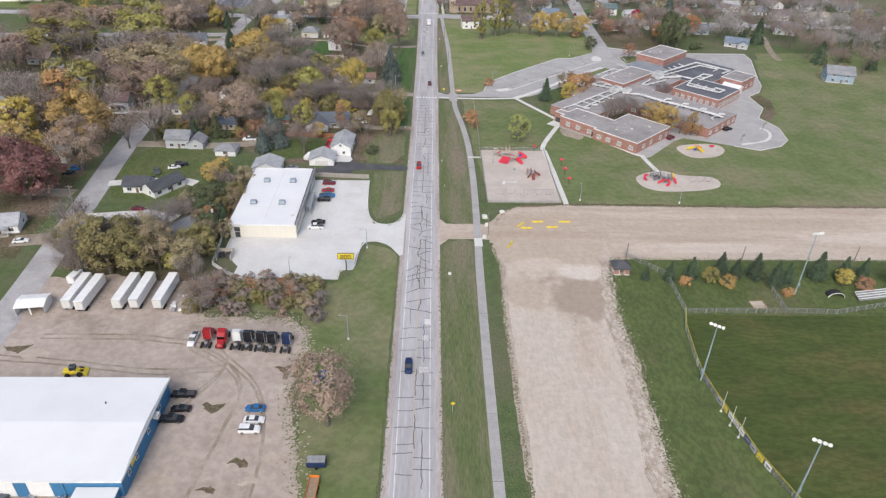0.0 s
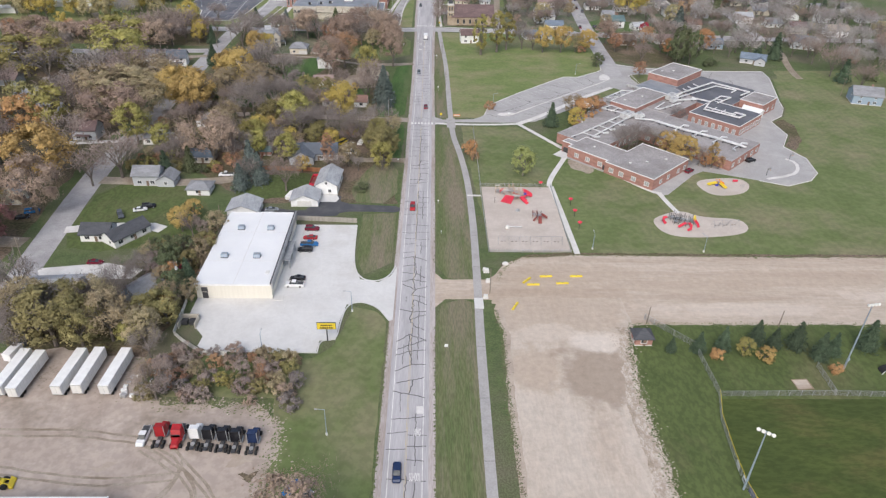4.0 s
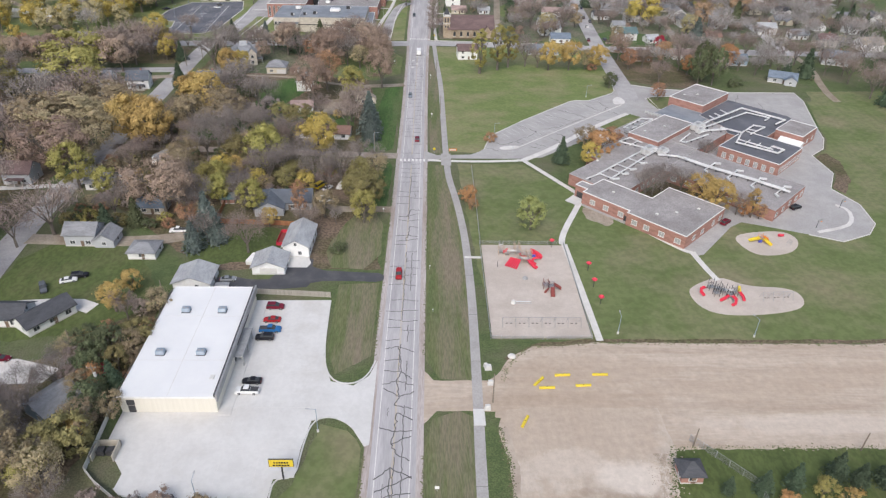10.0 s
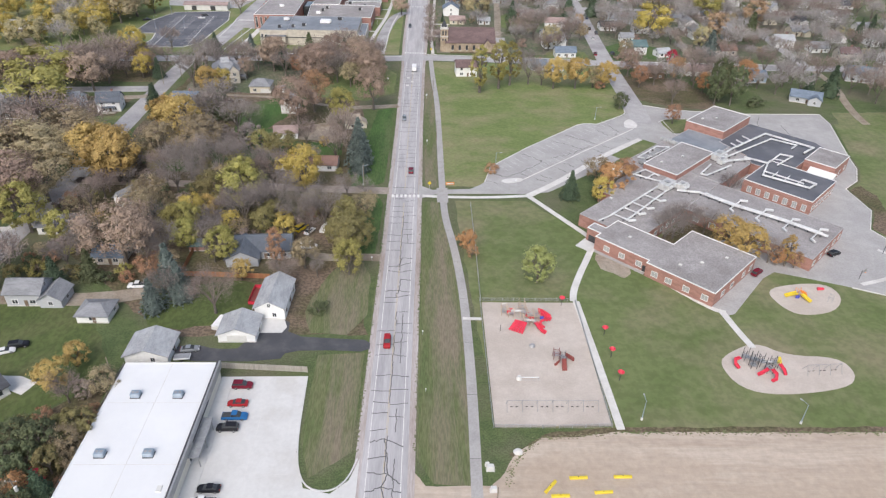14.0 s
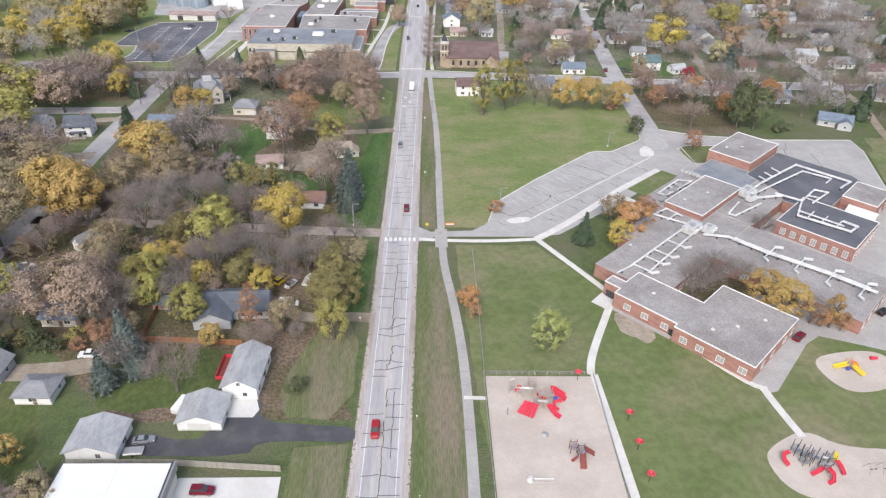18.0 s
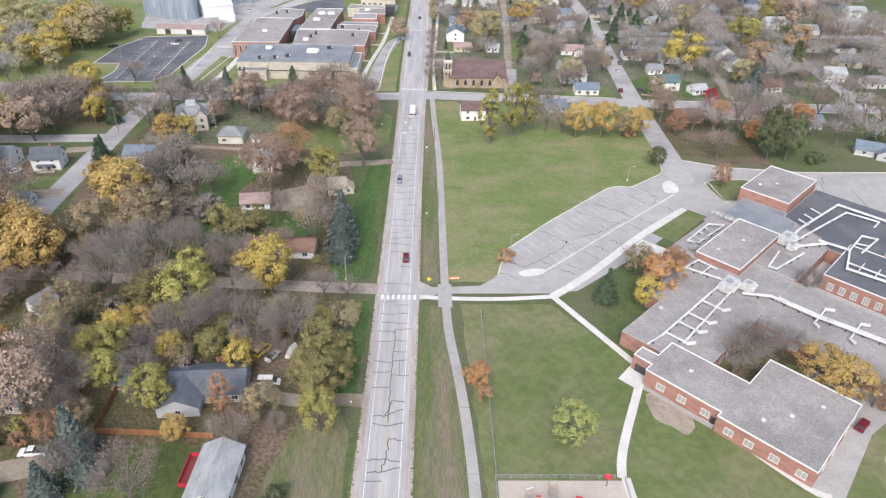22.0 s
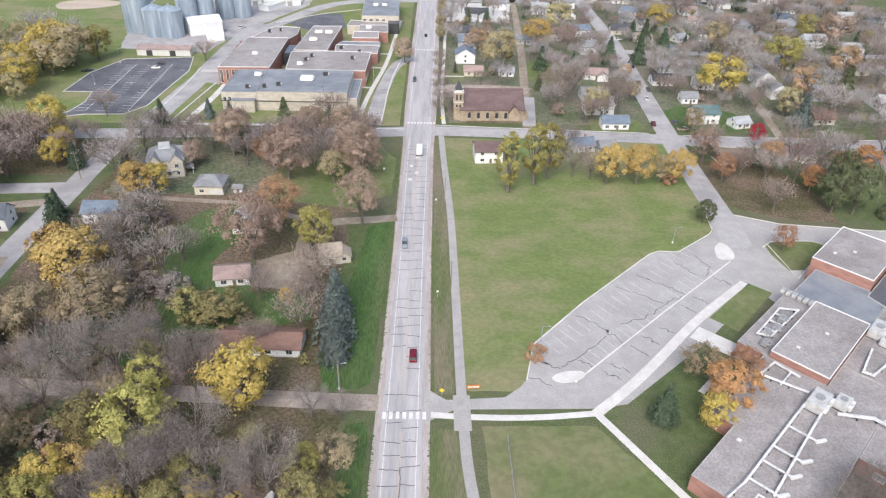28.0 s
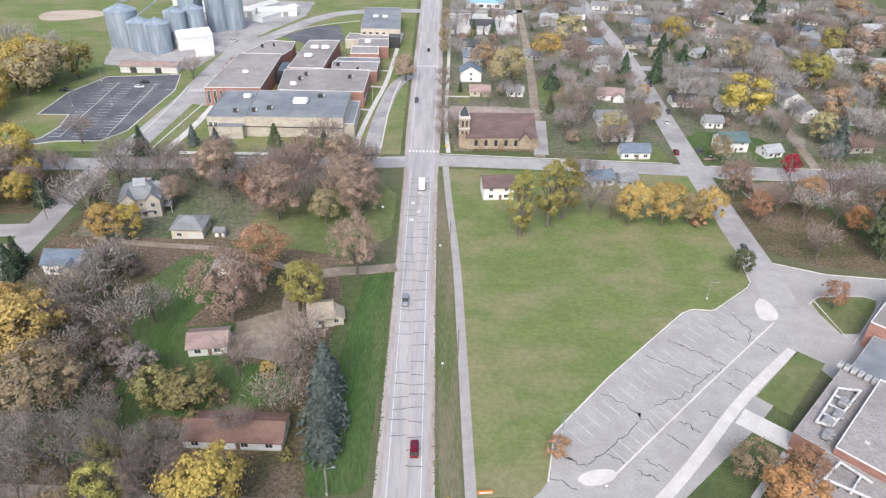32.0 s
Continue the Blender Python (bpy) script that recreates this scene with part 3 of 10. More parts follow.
for line in ([(-6, 496), (-28, 496.4)], [(8.5, 501), (50, 498.4), (104, 495.4)], [(118, 482.2), (126, 481.6), (220, 479.4)], [(119, 493.6), (126, 493), (220, 490.6)]):
    tagged(part("kerb", prism(strip(line, 0.35), -0.1, 0.17), M["concrete"]), "pale concrete street kerb", "kerb", kind="structure")

# lanes: edge lines, centre line, patches and sealed cracks
for name, line, off, w, m_ in (("edge_line", ROAD_W, 2.45, 0.16, M["white_line"]), ("edge_line", ROAD_E, -2.6, 0.16, M["white_line"])):
    pts = [(x + off, y) for x, y in line if y < 480] + [(along(line, 485) + off, 485)]
    tagged(part(name, prism(strip(pts, w), 0.05, 0.082), m_), "white painted edge line", "road line", kind="structure")
    pts = [(along(line, 504) + off, 504)] + [(x + off, y) for x, y in line if y > 510]
    tagged(part(name, prism(strip(pts, w), 0.05, 0.082), m_), "white painted edge line", "road line", kind="structure")
for off in (-0.14, 0.14):
    pts = [((along(ROAD_W, y) + 2.45 + along(ROAD_E, y) - 2.6) / 2 + off, y) for y in (-60, 60, 129, 217, 276, 320)]
    tagged(part("centre_line", prism(strip(pts, 0.11), 0.05, 0.083), M["yellow_line"]), "faded yellow centre line", "road line", kind="structure")
    pts = [((along(ROAD_W, y) + 2.45 + along(ROAD_E, y) - 2.6) / 2 + off, y) for y in (330, 396, 484)]
    tagged(part("centre_line", prism(strip(pts, 0.11), 0.05, 0.083), M["yellow_line"]), "faded yellow centre line", "road line", kind="structure")

rng = random.Random(5)


def wander(a, b, sway, n=6):
    out = []
    for i in range(n + 1):
        t = i / n
        k = math.sin(math.pi * t) * sway
        out.append((a[0] + (b[0] - a[0]) * t + k * rng.uniform(-1, 1), a[1] + (b[1] - a[1]) * t + k * rng.uniform(-1, 1)))
    return out


def crack(a, b, w=0.16, sway=0.35, n=6, z=0.088):
    tagged(part("crack_seal", prism(strip(wander(a, b, sway, n), w), 0.06, z), M["tar"]), "black tar sealed crack in the road", "crack", group="sealed road cracks", kind="structure")


y = 82.0
zig_at = None
while y < 478:
    w, e = along(ROAD_W, y) + 2.5, along(ROAD_E, y) - 2.6
    c = (w + e) / 2
    zig = 150 < y < 214 or 262 < y < 286
    if zig:
        here = (c + rng.uniform(-0.7, 0.9), y + rng.uniform(-1.0, 1.0))
        if rng.random() < 0.85:
            crack((w + rng.uniform(-0.4, 0.3), y + rng.uniform(-2.4, 2.4)), here, 0.25, 0.3, 6)
        if rng.random() < 0.9:
            crack(here, (e + rng.uniform(-0.2, 0.5), y + rng.uniform(-2.4, 2.4)), 0.25, 0.3, 6, 0.0884)
        if zig_at and rng.random() < 0.75:
            crack(zig_at, here, 0.25, 0.35, 6, 0.0888)
        zig_at = here
    else:
        zig_at = None
        if rng.random() < 0.74:
            q = y + rng.uniform(-0.8, 0.8)
            crack((w - rng.choice((0.2, 0.9)), q), (c - 0.1, q + rng.uniform(-0.7, 0.7)), 0.19, 0.14, 5)
        if rng.random() < 0.86:
            q = y + rng.uniform(-0.8, 0.8)
            crack((c + 0.1, q), (e + rng.choice((-0.1, 0.3, 0.8)), q + rng.uniform(-0.7, 0.7)), 0.19, 0.14, 5, 0.0884)
    y += rng.uniform(3.2, 5.2) if y < 330 else rng.uniform(3.6, 6.0)
for off, w_, y0, y1, odds in ((0.15, 0.2, 85, 318, 0.5), (1.95, 0.2, 90, 262, 0.55), (-1.9, 0.13, 120, 190, 0.3), (1.95, 0.13, 286, 318, 0.6), (0.9, 0.12, 332, 470, 0.12)):
    yy = y0
    while yy < y1:
        ln = rng.uniform(3.5, 8.0)
        if rng.random() < odds:
            f_ = lambda q: (along(ROAD_W, q) + 2.45 + along(ROAD_E, q) - 2.6) / 2 + off + rng.uniform(-0.12, 0.12)
            crack((f_(yy), yy), (f_(yy + ln), min(yy + ln, y1)), w_, 0.22, 6, 0.0895)
        yy += ln
for x, y, w_, d in ((1.0, 145, 1.7, 2.4), (-1.8, 446, 1.6, 2.0), (0.6, 452, 1.4, 2.2), (0.7, 466, 1.6, 1.8), (-1.6, 458, 1.4, 1.6), (1.8, 84, 1.7, 2.0)):
    tagged(part("road_patch", box(x - w_ / 2, x + w_ / 2, y - d / 2, y + d / 2, 0.05, 0.0915), M["concrete"]), "pale concrete patch in the road", "road patch", group="concrete road patches", kind="structure")

# the painted word on the lane, on a pale slab
for text, cx, cy, wide in (("SCHOOL", 0.1, 125.6, 0.60), ("XING", 0.45, 138.0, 0.66)):
    word = bpy.data.curves.new("road_word", 'FONT')
    word.body, word.align_x, word.align_y, word.size, word.extrude, word.offset = text, 'CENTER', 'CENTER', 1.0, 0.002, 0.012
    word.materials.append(M["white_line"])
    ob = tagged(new("road_word", word), "white painted word on the road lane", "road marking", kind="structure")
    ob.matrix_world = Matrix.Translation((cx, cy, 0.096)) @ Matrix.Diagonal((wide, 3.0, 1, 1))

# crosswalks
for x0, x1, y, n, d in ((-5.2, 5.6, 325.0, 7, 2.2), (-4.8, 8.2, 503.4, 9, 2.0), (-4.2, 10.3, 620, 8, 2.2)):
    for i in range(n):
        x = x0 + (x1 - x0) * (i + 0.5) / n
        tagged(part("crosswalk_bar", box(x - 0.42, x + 0.42, y - d / 2, y + d / 2, 0.05, 0.096), M["white_line"]), "white painted crosswalk bar", "crosswalk", group="crosswalk bars", kind="structure")
for i in range(11):
    x = -117.5 + i * 1.35
    tagged(part("crosswalk_bar", prism([(x, 571), (x + 0.6, 571), (x + 1.1, 575), (x + 0.5, 575)], 0.05, 0.09), M["white_line"]), "white painted crosswalk bar", "crosswalk", group="crosswalk bars", kind="structure")

# the shared path and walks
PATH_E = [(15.5, 40), (15.9, 91), (16.3, 129), (17.0, 170), (17.6, 188), (18.4, 220), (18.6, 236), (18.5, 255), (18.0, 272), (16.3, 293), (14.2, 309), (13.8, 322), (13.6, 335), (13.4, 385), (13.2, 421), (11.6, 454), (10.6, 489)]
sheet("path", strip(rounded(PATH_E, 2, False), 2.45), 0.05, M["path"], "grey asphalt walking path with joints", "path")
for y in range(92, 320, 19):
    x = next(a[0] + (b[0] - a[0]) * (y - a[1]) / (b[1] - a[1]) for a, b in zip(PATH_E, PATH_E[1:]) if a[1] <= y <= b[1])
    tagged(part("path_joint", box(x - 1.2, x + 1.2, y - 0.05, y + 0.05, 0.03, 0.055), M["tar"]), "dark joint across the path", "path joint", kind="structure")
for name, line, w in (
        ("walk_1", [(6.3, 325.3), (14, 324.6), (30, 324.4), (45, 326)], 1.7), ("walk_2", [(45, 326), (52, 314), (59, 302), (63, 295)], 1.9), ("walk_3", [(61, 290.5), (57.6, 283), (53.7, 274.6), (50.6, 267), (49.6, 262)], 2.0),
        ("walk_4", [(50.4, 262), (50.7, 250), (51.0, 240), (51.5, 214)], 1.9), ("walk_5", [(91, 258), (92, 250), (93.5, 242)], 1.9), ("walk_6", [(62, 293), (72, 281), (88, 259), (92, 257)], 1.6),
        ("walk_7", [(17.6, 254), (23, 253.8)], 1.1), ("walk_8", [(12, 502.5), (11, 540), (13.5, 600), (16, 690)], 1.8), ("walk_9", [(11, 571), (24, 571)], 1.4),
        ("walk_10", [(45, 326), (54, 333.6), (65.5, 345.2), (79, 360), (95.3, 374.6), (101.2, 379.6)], 2.6), ("walk_11", [(-26, 503), (-27, 516), (-24, 550), (-19, 590), (-17, 640), (-15, 690)], 2.2), ("walk_12", [(-30, 499), (-60, 498.5), (-104, 498)], 2.4),
        ("walk_13", [(-104, 500), (-100, 530), (-99, 556)], 3.2), ("walk_14", [(-24, 550), (-32, 551)], 1.6), ("walk_15", [(-20, 583), (-30, 584)], 1.6), ("walk_16", [(-18, 610), (-27, 610)], 1.5),
        ("walk_17", [(78, 356), (88, 347)], 6.0), ("walk_18", [(84, 345), (72, 333)], 1.5)):
    sheet(name, strip(rounded(line, 2, False), w), 0.10 + 0.002 * int(name.split("_")[1]), M["concrete"], "pale concrete walk", "walk")
sheet("walk_pad", [(56, 292), (60.5, 297), (64, 294), (60, 288)], 0.142, M["newcrete"], "pale concrete pad at the school door", "walk")
sheet("ramp_pad", [(15.6, 320.5), (11.6, 320.5), (11.6, 331.5), (15.6, 331.5)], 0.15, M["path"], "grey path crossing", "path")
sheet("path_pad", [(16.4, 184.5), (19.0, 184.5), (19.0, 189.5), (16.4, 189.5)], 0.15, M["newcrete"], "new concrete panel in the path", "path")

# parking and drives of the elementary school
sheet("school_drive", ([(5, 322.8), (5, 334), (10, 330), (24, 331), (28, 334.4), (30.6, 338), (32, 345), (33.2, 350), (50, 368.6), (76.5, 394.6), (80, 396.4), (86.2, 396), (100.6, 407.6), (102.6, 410.5), (104.4, 426), (114, 421), (128, 415), (160, 411), (197, 412), (196, 400), (184.6, 362.6), (182, 352), (176, 341), (167.7, 334), (168, 317), (160, 303.5), (164.3, 291), (162, 277), (156, 270), (144.6, 265), (135, 269.5), (124, 274), (115, 277.4), (110, 274), (94.3, 256.4), (91.5, 255.6), (88, 262), (120, 330), (104, 376), (80, 352), (53, 329), (44, 327.5), (12, 327)]), 0.06, M["lotpave"], "grey cracked parking lot and driveway of the school", "parking lot")
sheet("island_1", rounded([(35.5, 337.4), (39, 340), (45, 340.4), (44.6, 337.6), (39, 335.6)], 2), 0.2, M["concrete"], "pale concrete traffic island", "traffic island")
sheet("island_2", rounded([(97.6, 392.4), (98.4, 397.4), (99.4, 400), (102.6, 403.4), (104.4, 398), (104, 394.5), (102.2, 392)], 1), 0.2, M["concrete"], "pale concrete traffic island", "traffic island")
sheet("walk_loop", strip(rounded([(139, 271), (150.8, 274.7), (155.6, 279.5), (158.2, 287), (155.2, 290.6)], 1, False), 1.4), 0.13, M["concrete"], "pale concrete walk round the court", "walk")
sheet("lawn_5", [(84.4, 362.4), (102.2, 379.2), (107.4, 374.4), (90.4, 356.4)], 0.12, M["lawn"], "small lawn by the school entrance", "lawn")
sheet("lawn_6", rounded([(115.4, 400), (119.6, 403.6), (133.6, 404.2), (137.4, 401.4), (118.8, 382)], 1), 0.12, M["lawn"], "green lawn island by the gymnasium", "lawn")
for i in range(22):
    t = i / 21
    x, y = 36.5 + 52 * t, 351.5 + 48.5 * t
    tagged(part("stall_line", prism(strip([(x, y), (x + 3.2, y - 4.6)], 0.12), 0.05, 0.068), M["faded_line"]), "faded white parking stall line", "parking line", group="school parking lines", kind="structure")
tagged(part("kerb", prism(strip([(44.7, 339), (72, 364.5), (101.4, 391.4)], 0.4), -0.1, 0.19), M["concrete"]), "pale kerb dividing the school lot", "kerb", kind="structure")
for i in range(20):
    x, y = 48 + 46 * i / 19, 342 + 42.4 * i / 19
    tagged(part("stall_line", prism(strip([(x, y), (x - 3.2, y + 4.4)], 0.12), 0.05, 0.0685), M["faded_line"]), "faded white parking stall line", "parking line", group="school parking lines", kind="structure")
for a, b in (((69.0, 383.4), (76.0, 378.1)), ((76.0, 378.1), (81.1, 373.1)), ((61.3, 376.9), (69.3, 372.0)), ((69.3, 372.0), (73.1, 368.3)), ((79.7, 372.2), (73.6, 368.3)), ((73.6, 368.3), (65.9, 361.7)), ((65.9, 361.7), (58.6, 359.2)), ((46.6, 363.0), (51.9, 359.1)), ((51.9, 359.1), (57.5, 350.8)), ((53.3, 353.9), (44.2, 345.3)), ((44.2, 345.3), (39.3, 341.6)), ((44.0, 344.3), (47.6, 341.4)), ((90.7, 394.7), (93.6, 387.9)), ((93.6, 387.9), (90.7, 383.0)), ((49.7, 340.1), (53.6, 337.4)), ((52.1, 343.2), (56.4, 339.9)), ((59.0, 350.3), (62.7, 345.9)), ((63.0, 354.3), (67.0, 350.7)), ((68.9, 357.8), (72.6, 355.3)), ((78.3, 368.1), (81.4, 364.5)), ((82.8, 372.2), (86.3, 368.9)), ((92.6, 382.1), (96.8, 378.4)), ((30.2, 338.1), (35.8, 335.0)), ((34.1, 343.9), (38.9, 340.9)), ((82.8, 390.8), (87.9, 383.3)), ((160, 395), (166, 408)), ((172, 398), (168, 372))):
    crack(a, b, 0.22, 0.8, 8, 0.07)
for line in ([(30, 337), (32, 345), (33.2, 350.2), (50, 368.9), (76.4, 394.9), (80, 396.8), (86.2, 396.4), (100.5, 408), (102.4, 410.8), (104.2, 424)], [(114, 421.4), (128, 415.4), (160, 411.4), (197.2, 412.4), (196.2, 400), (184.8, 362.4), (182.2, 351.8), (176.2, 340.8), (167.9, 333.8), (168.2, 316.9), (160.2, 303.4), (164.5, 291), (162.2, 276.8), (156.2, 269.8), (144.6, 264.8), (135, 269.3)],
             [(115.4, 400), (119.6, 403.6), (133.6, 404.2), (137.4, 401.4), (118.8, 382), (117.5, 402)]):
    tagged(part("kerb", prism(strip(line, 0.35), -0.1, 0.2), M["concrete"]), "pale concrete kerb of the school lot", "kerb", kind="structure")
sheet("dry_lawn", ragged([(109, 432), (128, 420), (150, 416), (152, 440), (146, 462), (113, 468)], 3, 1.2), 0.022, M["litter"], "leaf-strewn dry brown lawn", "lawn")
sheet("south_lawn", [(158, 269), (163.4, 276.6), (165.8, 291), (161.6, 303.2), (169.4, 316.6), (169, 333.2), (177, 340), (183.4, 351.4), (186, 362), (198, 400), (320, 400), (320, 250), (158, 250)], 0.062, M["lawn"], "rolling green lawn behind the school", "lawn")
tagged(part("worn_bank", prism(ragged([(168.6, 333), (169.2, 317), (161.4, 303.4), (163.5, 299), (172, 310.7), (177, 328.5), (175.2, 337)], 1, 0.6), 0.0, 0.07), M["litter"]), "worn brown earth bank by the lot", "dirt", kind="structure")
sheet("bare_patch", ragged(rounded([(61, 287.4), (65, 285.5), (71, 278.4), (69, 274), (64, 276), (60, 281)], 2), 0.8, 1.5), 0.05, M["gravel"], "bare worn earth beside the wall", "dirt")

# store lot
LOT = [(-63.5, 180), (-60, 175), (-57.2, 171.5), (-57.4, 168), (-55, 165.8), (-40, 165.3), (-26.3, 165.3), (-26, 170), (-21.8, 170.4), (-21.6, 178), (-20.4, 186), (-16, 187.2), (-11.5, 184.6), (-8.0, 178.5), (-6.9, 179), (-6.7, 206), (-8.5, 200.5), (-12, 197.2), (-17.6, 198.6), (-20.4, 208), (-21.3, 231.2), (-42, 231), (-42, 190), (-63.5, 190)]
sheet("store_lot", LOT, 0.09, M["newcrete"], "bright new concrete store parking lot", "parking lot")
for y in (178, 190, 202, 214, 224):
    tagged(part("slab_joint", box(-41.4, -21.2, y - 0.03, y + 0.03, 0.06, 0.0945), M["concrete"]), "saw-cut joint in the concrete lot", "slab joint", kind="structure")
for x in (-50, -38, -30):
    tagged(part("slab_joint", box(x - 0.03, x + 0.03, 166, 189 if x < -42 else 230, 0.06, 0.0945), M["concrete"]), "saw-cut joint in the concrete lot", "slab joint", kind="structure")
for line in ([(-21.4, 231), (-20.6, 208), (-17.8, 198.8), (-12.2, 197.4), (-8.7, 200.6), (-7.2, 206)], [(-26, 165.1), (-25.8, 170.2), (-21.5, 170.2), (-21.3, 178), (-20.2, 186.1), (-16, 187.4), (-11.4, 184.8), (-7.6, 178.6)], [(-57.4, 167.8), (-55, 165.6), (-26, 165.1)]):
    tagged(part("kerb", prism(strip(rounded(line, 2, False), 0.3), 0.0, 0.22), M["newcrete"]), "white concrete kerb of the store lot", "kerb", kind="structure")
sheet("black_drive", rounded([(-7, 240.2), (-7, 244.8), (-14, 245.2), (-29, 246.4), (-29.2, 253.8), (-39, 253.6), (-39, 241.5), (-46, 241), (-52, 243), (-57, 242), (-57, 236.6), (-29.5, 236.6), (-28, 240.6), (-16, 240.8)], 1), 0.07, M["drive"], "black sealed asphalt driveway", "driveway")
sheet("garage_apron", [(-38, 247.6), (-30.6, 247.6), (-29.6, 250), (-31.4, 254.6), (-40, 254.4)], 0.11, M["newcrete"], "white concrete apron before the house", "driveway")
for name, line, w, m_ in (
        ("drive_1", [(-5.5, 416.5), (-14, 415), (-26, 413.4), (-33, 410), (-35, 402), (-34, 391)], 4.6, M["gravel"]), ("drive_2", [(-29, 412), (-45, 418), (-56, 425.5), (-89, 428), (-104, 432)], 2.6, M["gravel"]),
        ("drive_4", [(-6.5, 284), (-12, 284.5), (-26, 284), (-30, 288)], 4.0, M["gravel"]), ("drive_5", [(-121, 263), (-100, 262), (-84, 262), (-70, 266)], 6.0, M["gravel"]),
        ("drive_6", [(-118, 226), (-106, 228.5), (-92, 229.5), (-86, 227)], 4.5, M["concrete"]), ("drive_7", [(-127, 218), (-145, 219)], 6, M["gravel"]), ("drive_8", [(-119, 187), (-132, 185)], 7, M["gravel"]),
        ("drive_9", [(-123, 386), (-134, 384)], 7, M["gravel"]), ("drive_10", [(-121, 303), (-98, 305)], 3.0, M["concrete"]), ("drive_11", [(-126, 425), (-150, 420), (-152, 400)], 5, M["gravel"]), ("drive_12", [(-127, 300), (-150, 297)], 3.0, M["concrete"]),
        ("drive_14", [(8.5, 552), (48, 552), (56, 548)], 11.0, M["gravelroad"])):
    sheet(name, ragged(strip(rounded(line, 1, False), w), 2, 0.25), 0.056 + 0.0015 * int(name.split("_")[1]), m_, "driveway of %s" % ("pale concrete" if m_ is M["concrete"] else "tan gravel"), "driveway")
sheet("slab_yard", [(-112, 196.5), (-86, 198), (-84, 203), (-96, 206.5), (-116, 203)], 0.07, M["concrete"], "grey concrete slab of an open yard", "pavement")

sheet("gravel_yard", ragged([(-48.5, 384), (-46.8, 389), (-37, 395), (-31, 392), (-26.5, 383), (-29.6, 373), (-36.5, 373.6), (-46.5, 375.4)], 1.5, 1.2), 0.059, M["gravel"], "tan gravel yard beside the low house", "driveway")

# high school ground
HS_LOT = [(-174, 499), (-160, 504), (-152, 507.4), (-134.5, 508.4), (-127.5, 519.6), (-126, 545), (-124, 572.5), (-129, 597), (-165, 591), (-174, 566), (-174.5, 537), (-160.6, 537.4), (-158, 523), (-160, 510)]
sheet("campus_lawn", [(-400, 497), (-200, 497), (-8, 500), (-7.5, 620), (-6, 900), (-400, 900)], 0.008, M["field"], "mown green lawns round the high school", "lawn")
sheet("school_lot", HS_LOT, 0.06, M["asphalt"], "dark asphalt parking lot with white stalls", "parking lot")
for k in range(4):
    for i in range(20):
        y = 512 + i * 3.6
        x = -158 + k * 9.6 - (i * 0.14 if k < 2 else 0)
        if inside(x, y, HS_LOT) and inside(x + 5, y, HS_LOT):
            tagged(part("stall_line", prism(strip([(x, y), (x + 5.0, y + 0.2)], 0.22), 0.05, 0.07), M["white_line"]), "white parking stall line", "parking line", group="high school parking lines", kind="structure")
for k in range(2):
    tagged(part("aisle_line", prism(strip([(-153.0 + k * 19.2, 512), (-155.5 + k * 19.2, 583)], 0.24), 0.05, 0.0705), M["white_line"]), "white line between the parking rows", "parking line", kind="structure")
tagged(part("kerb", prism(strip(HS_LOT + HS_LOT[:1], 0.5), -0.1, 0.2), M["concrete"]), "white concrete kerb round the parking lot", "kerb", kind="structure")
for line in ([(-110.5, 500), (-109.6, 510), (-104.5, 554)], [(-120.6, 513), (-118.6, 557), (-119.5, 578)], [(-98, 677), (-72, 705), (-45, 719)], [(-16.5, 505), (-15.5, 560), (-11, 600)]):
    tagged(part("kerb", prism(strip(rounded(line, 1, False), 0.6), -0.1, 0.2), M["concrete"]), "pale concrete kerb by the high school", "kerb", kind="structure")
sheet("school_court", [(-120, 578), (-119, 612), (-116, 663), (-100, 677), (-80, 650), (-72, 640), (-88, 638), (-99, 609), (-102.5, 551), (-106, 553), (-119, 557)], 0.061, M["street"], "broad grey pavement beside the brick school", "pavement")
sheet("bus_lane", strip(rounded([(-19.5, 500), (-20.5, 516), (-18.5, 550), (-14.5, 588), (-7, 603)], 2, False), 6.5), 0.068, M["street"], "curved grey bus lane", "street")
sheet("north_lot", [(-90, 676), (-74, 703), (-57, 706), (-50, 668), (-66, 652)], 0.06, M["asphalt"], "small dark asphalt lot", "parking lot")
sheet("elevator_yard", ragged([(-176, 612), (-125, 606), (-118, 640), (-100, 690), (-84, 730), (-84, 775), (-150, 775), (-172, 700), (-186, 650)], 4, 1), 0.03, M["street"], "pale gravel grain yard", "yard")
sheet("infield", rounded([(-262, 712), (-250, 700), (-222, 712), (-216, 728), (-240, 735), (-262, 728)], 2), 0.05, M["dirt"], "tan dirt baseball infield", "ball field")
sheet("church_lot", [(9, 539), (50, 539), (52, 549), (9, 549)], 0.052, M["street"], "grey parking strip behind the church", "parking lot")
sheet("church_side", [(48, 502), (54, 502), (58, 540), (49.5, 540)], 0.058, M["street"], "grey paved lane beside the church", "parking lot")
sheet("gravel_lot", [(14, 690), (60, 690), (66, 748), (14, 748)], 0.05, M["concrete"], "pale lot by the road", "parking lot")

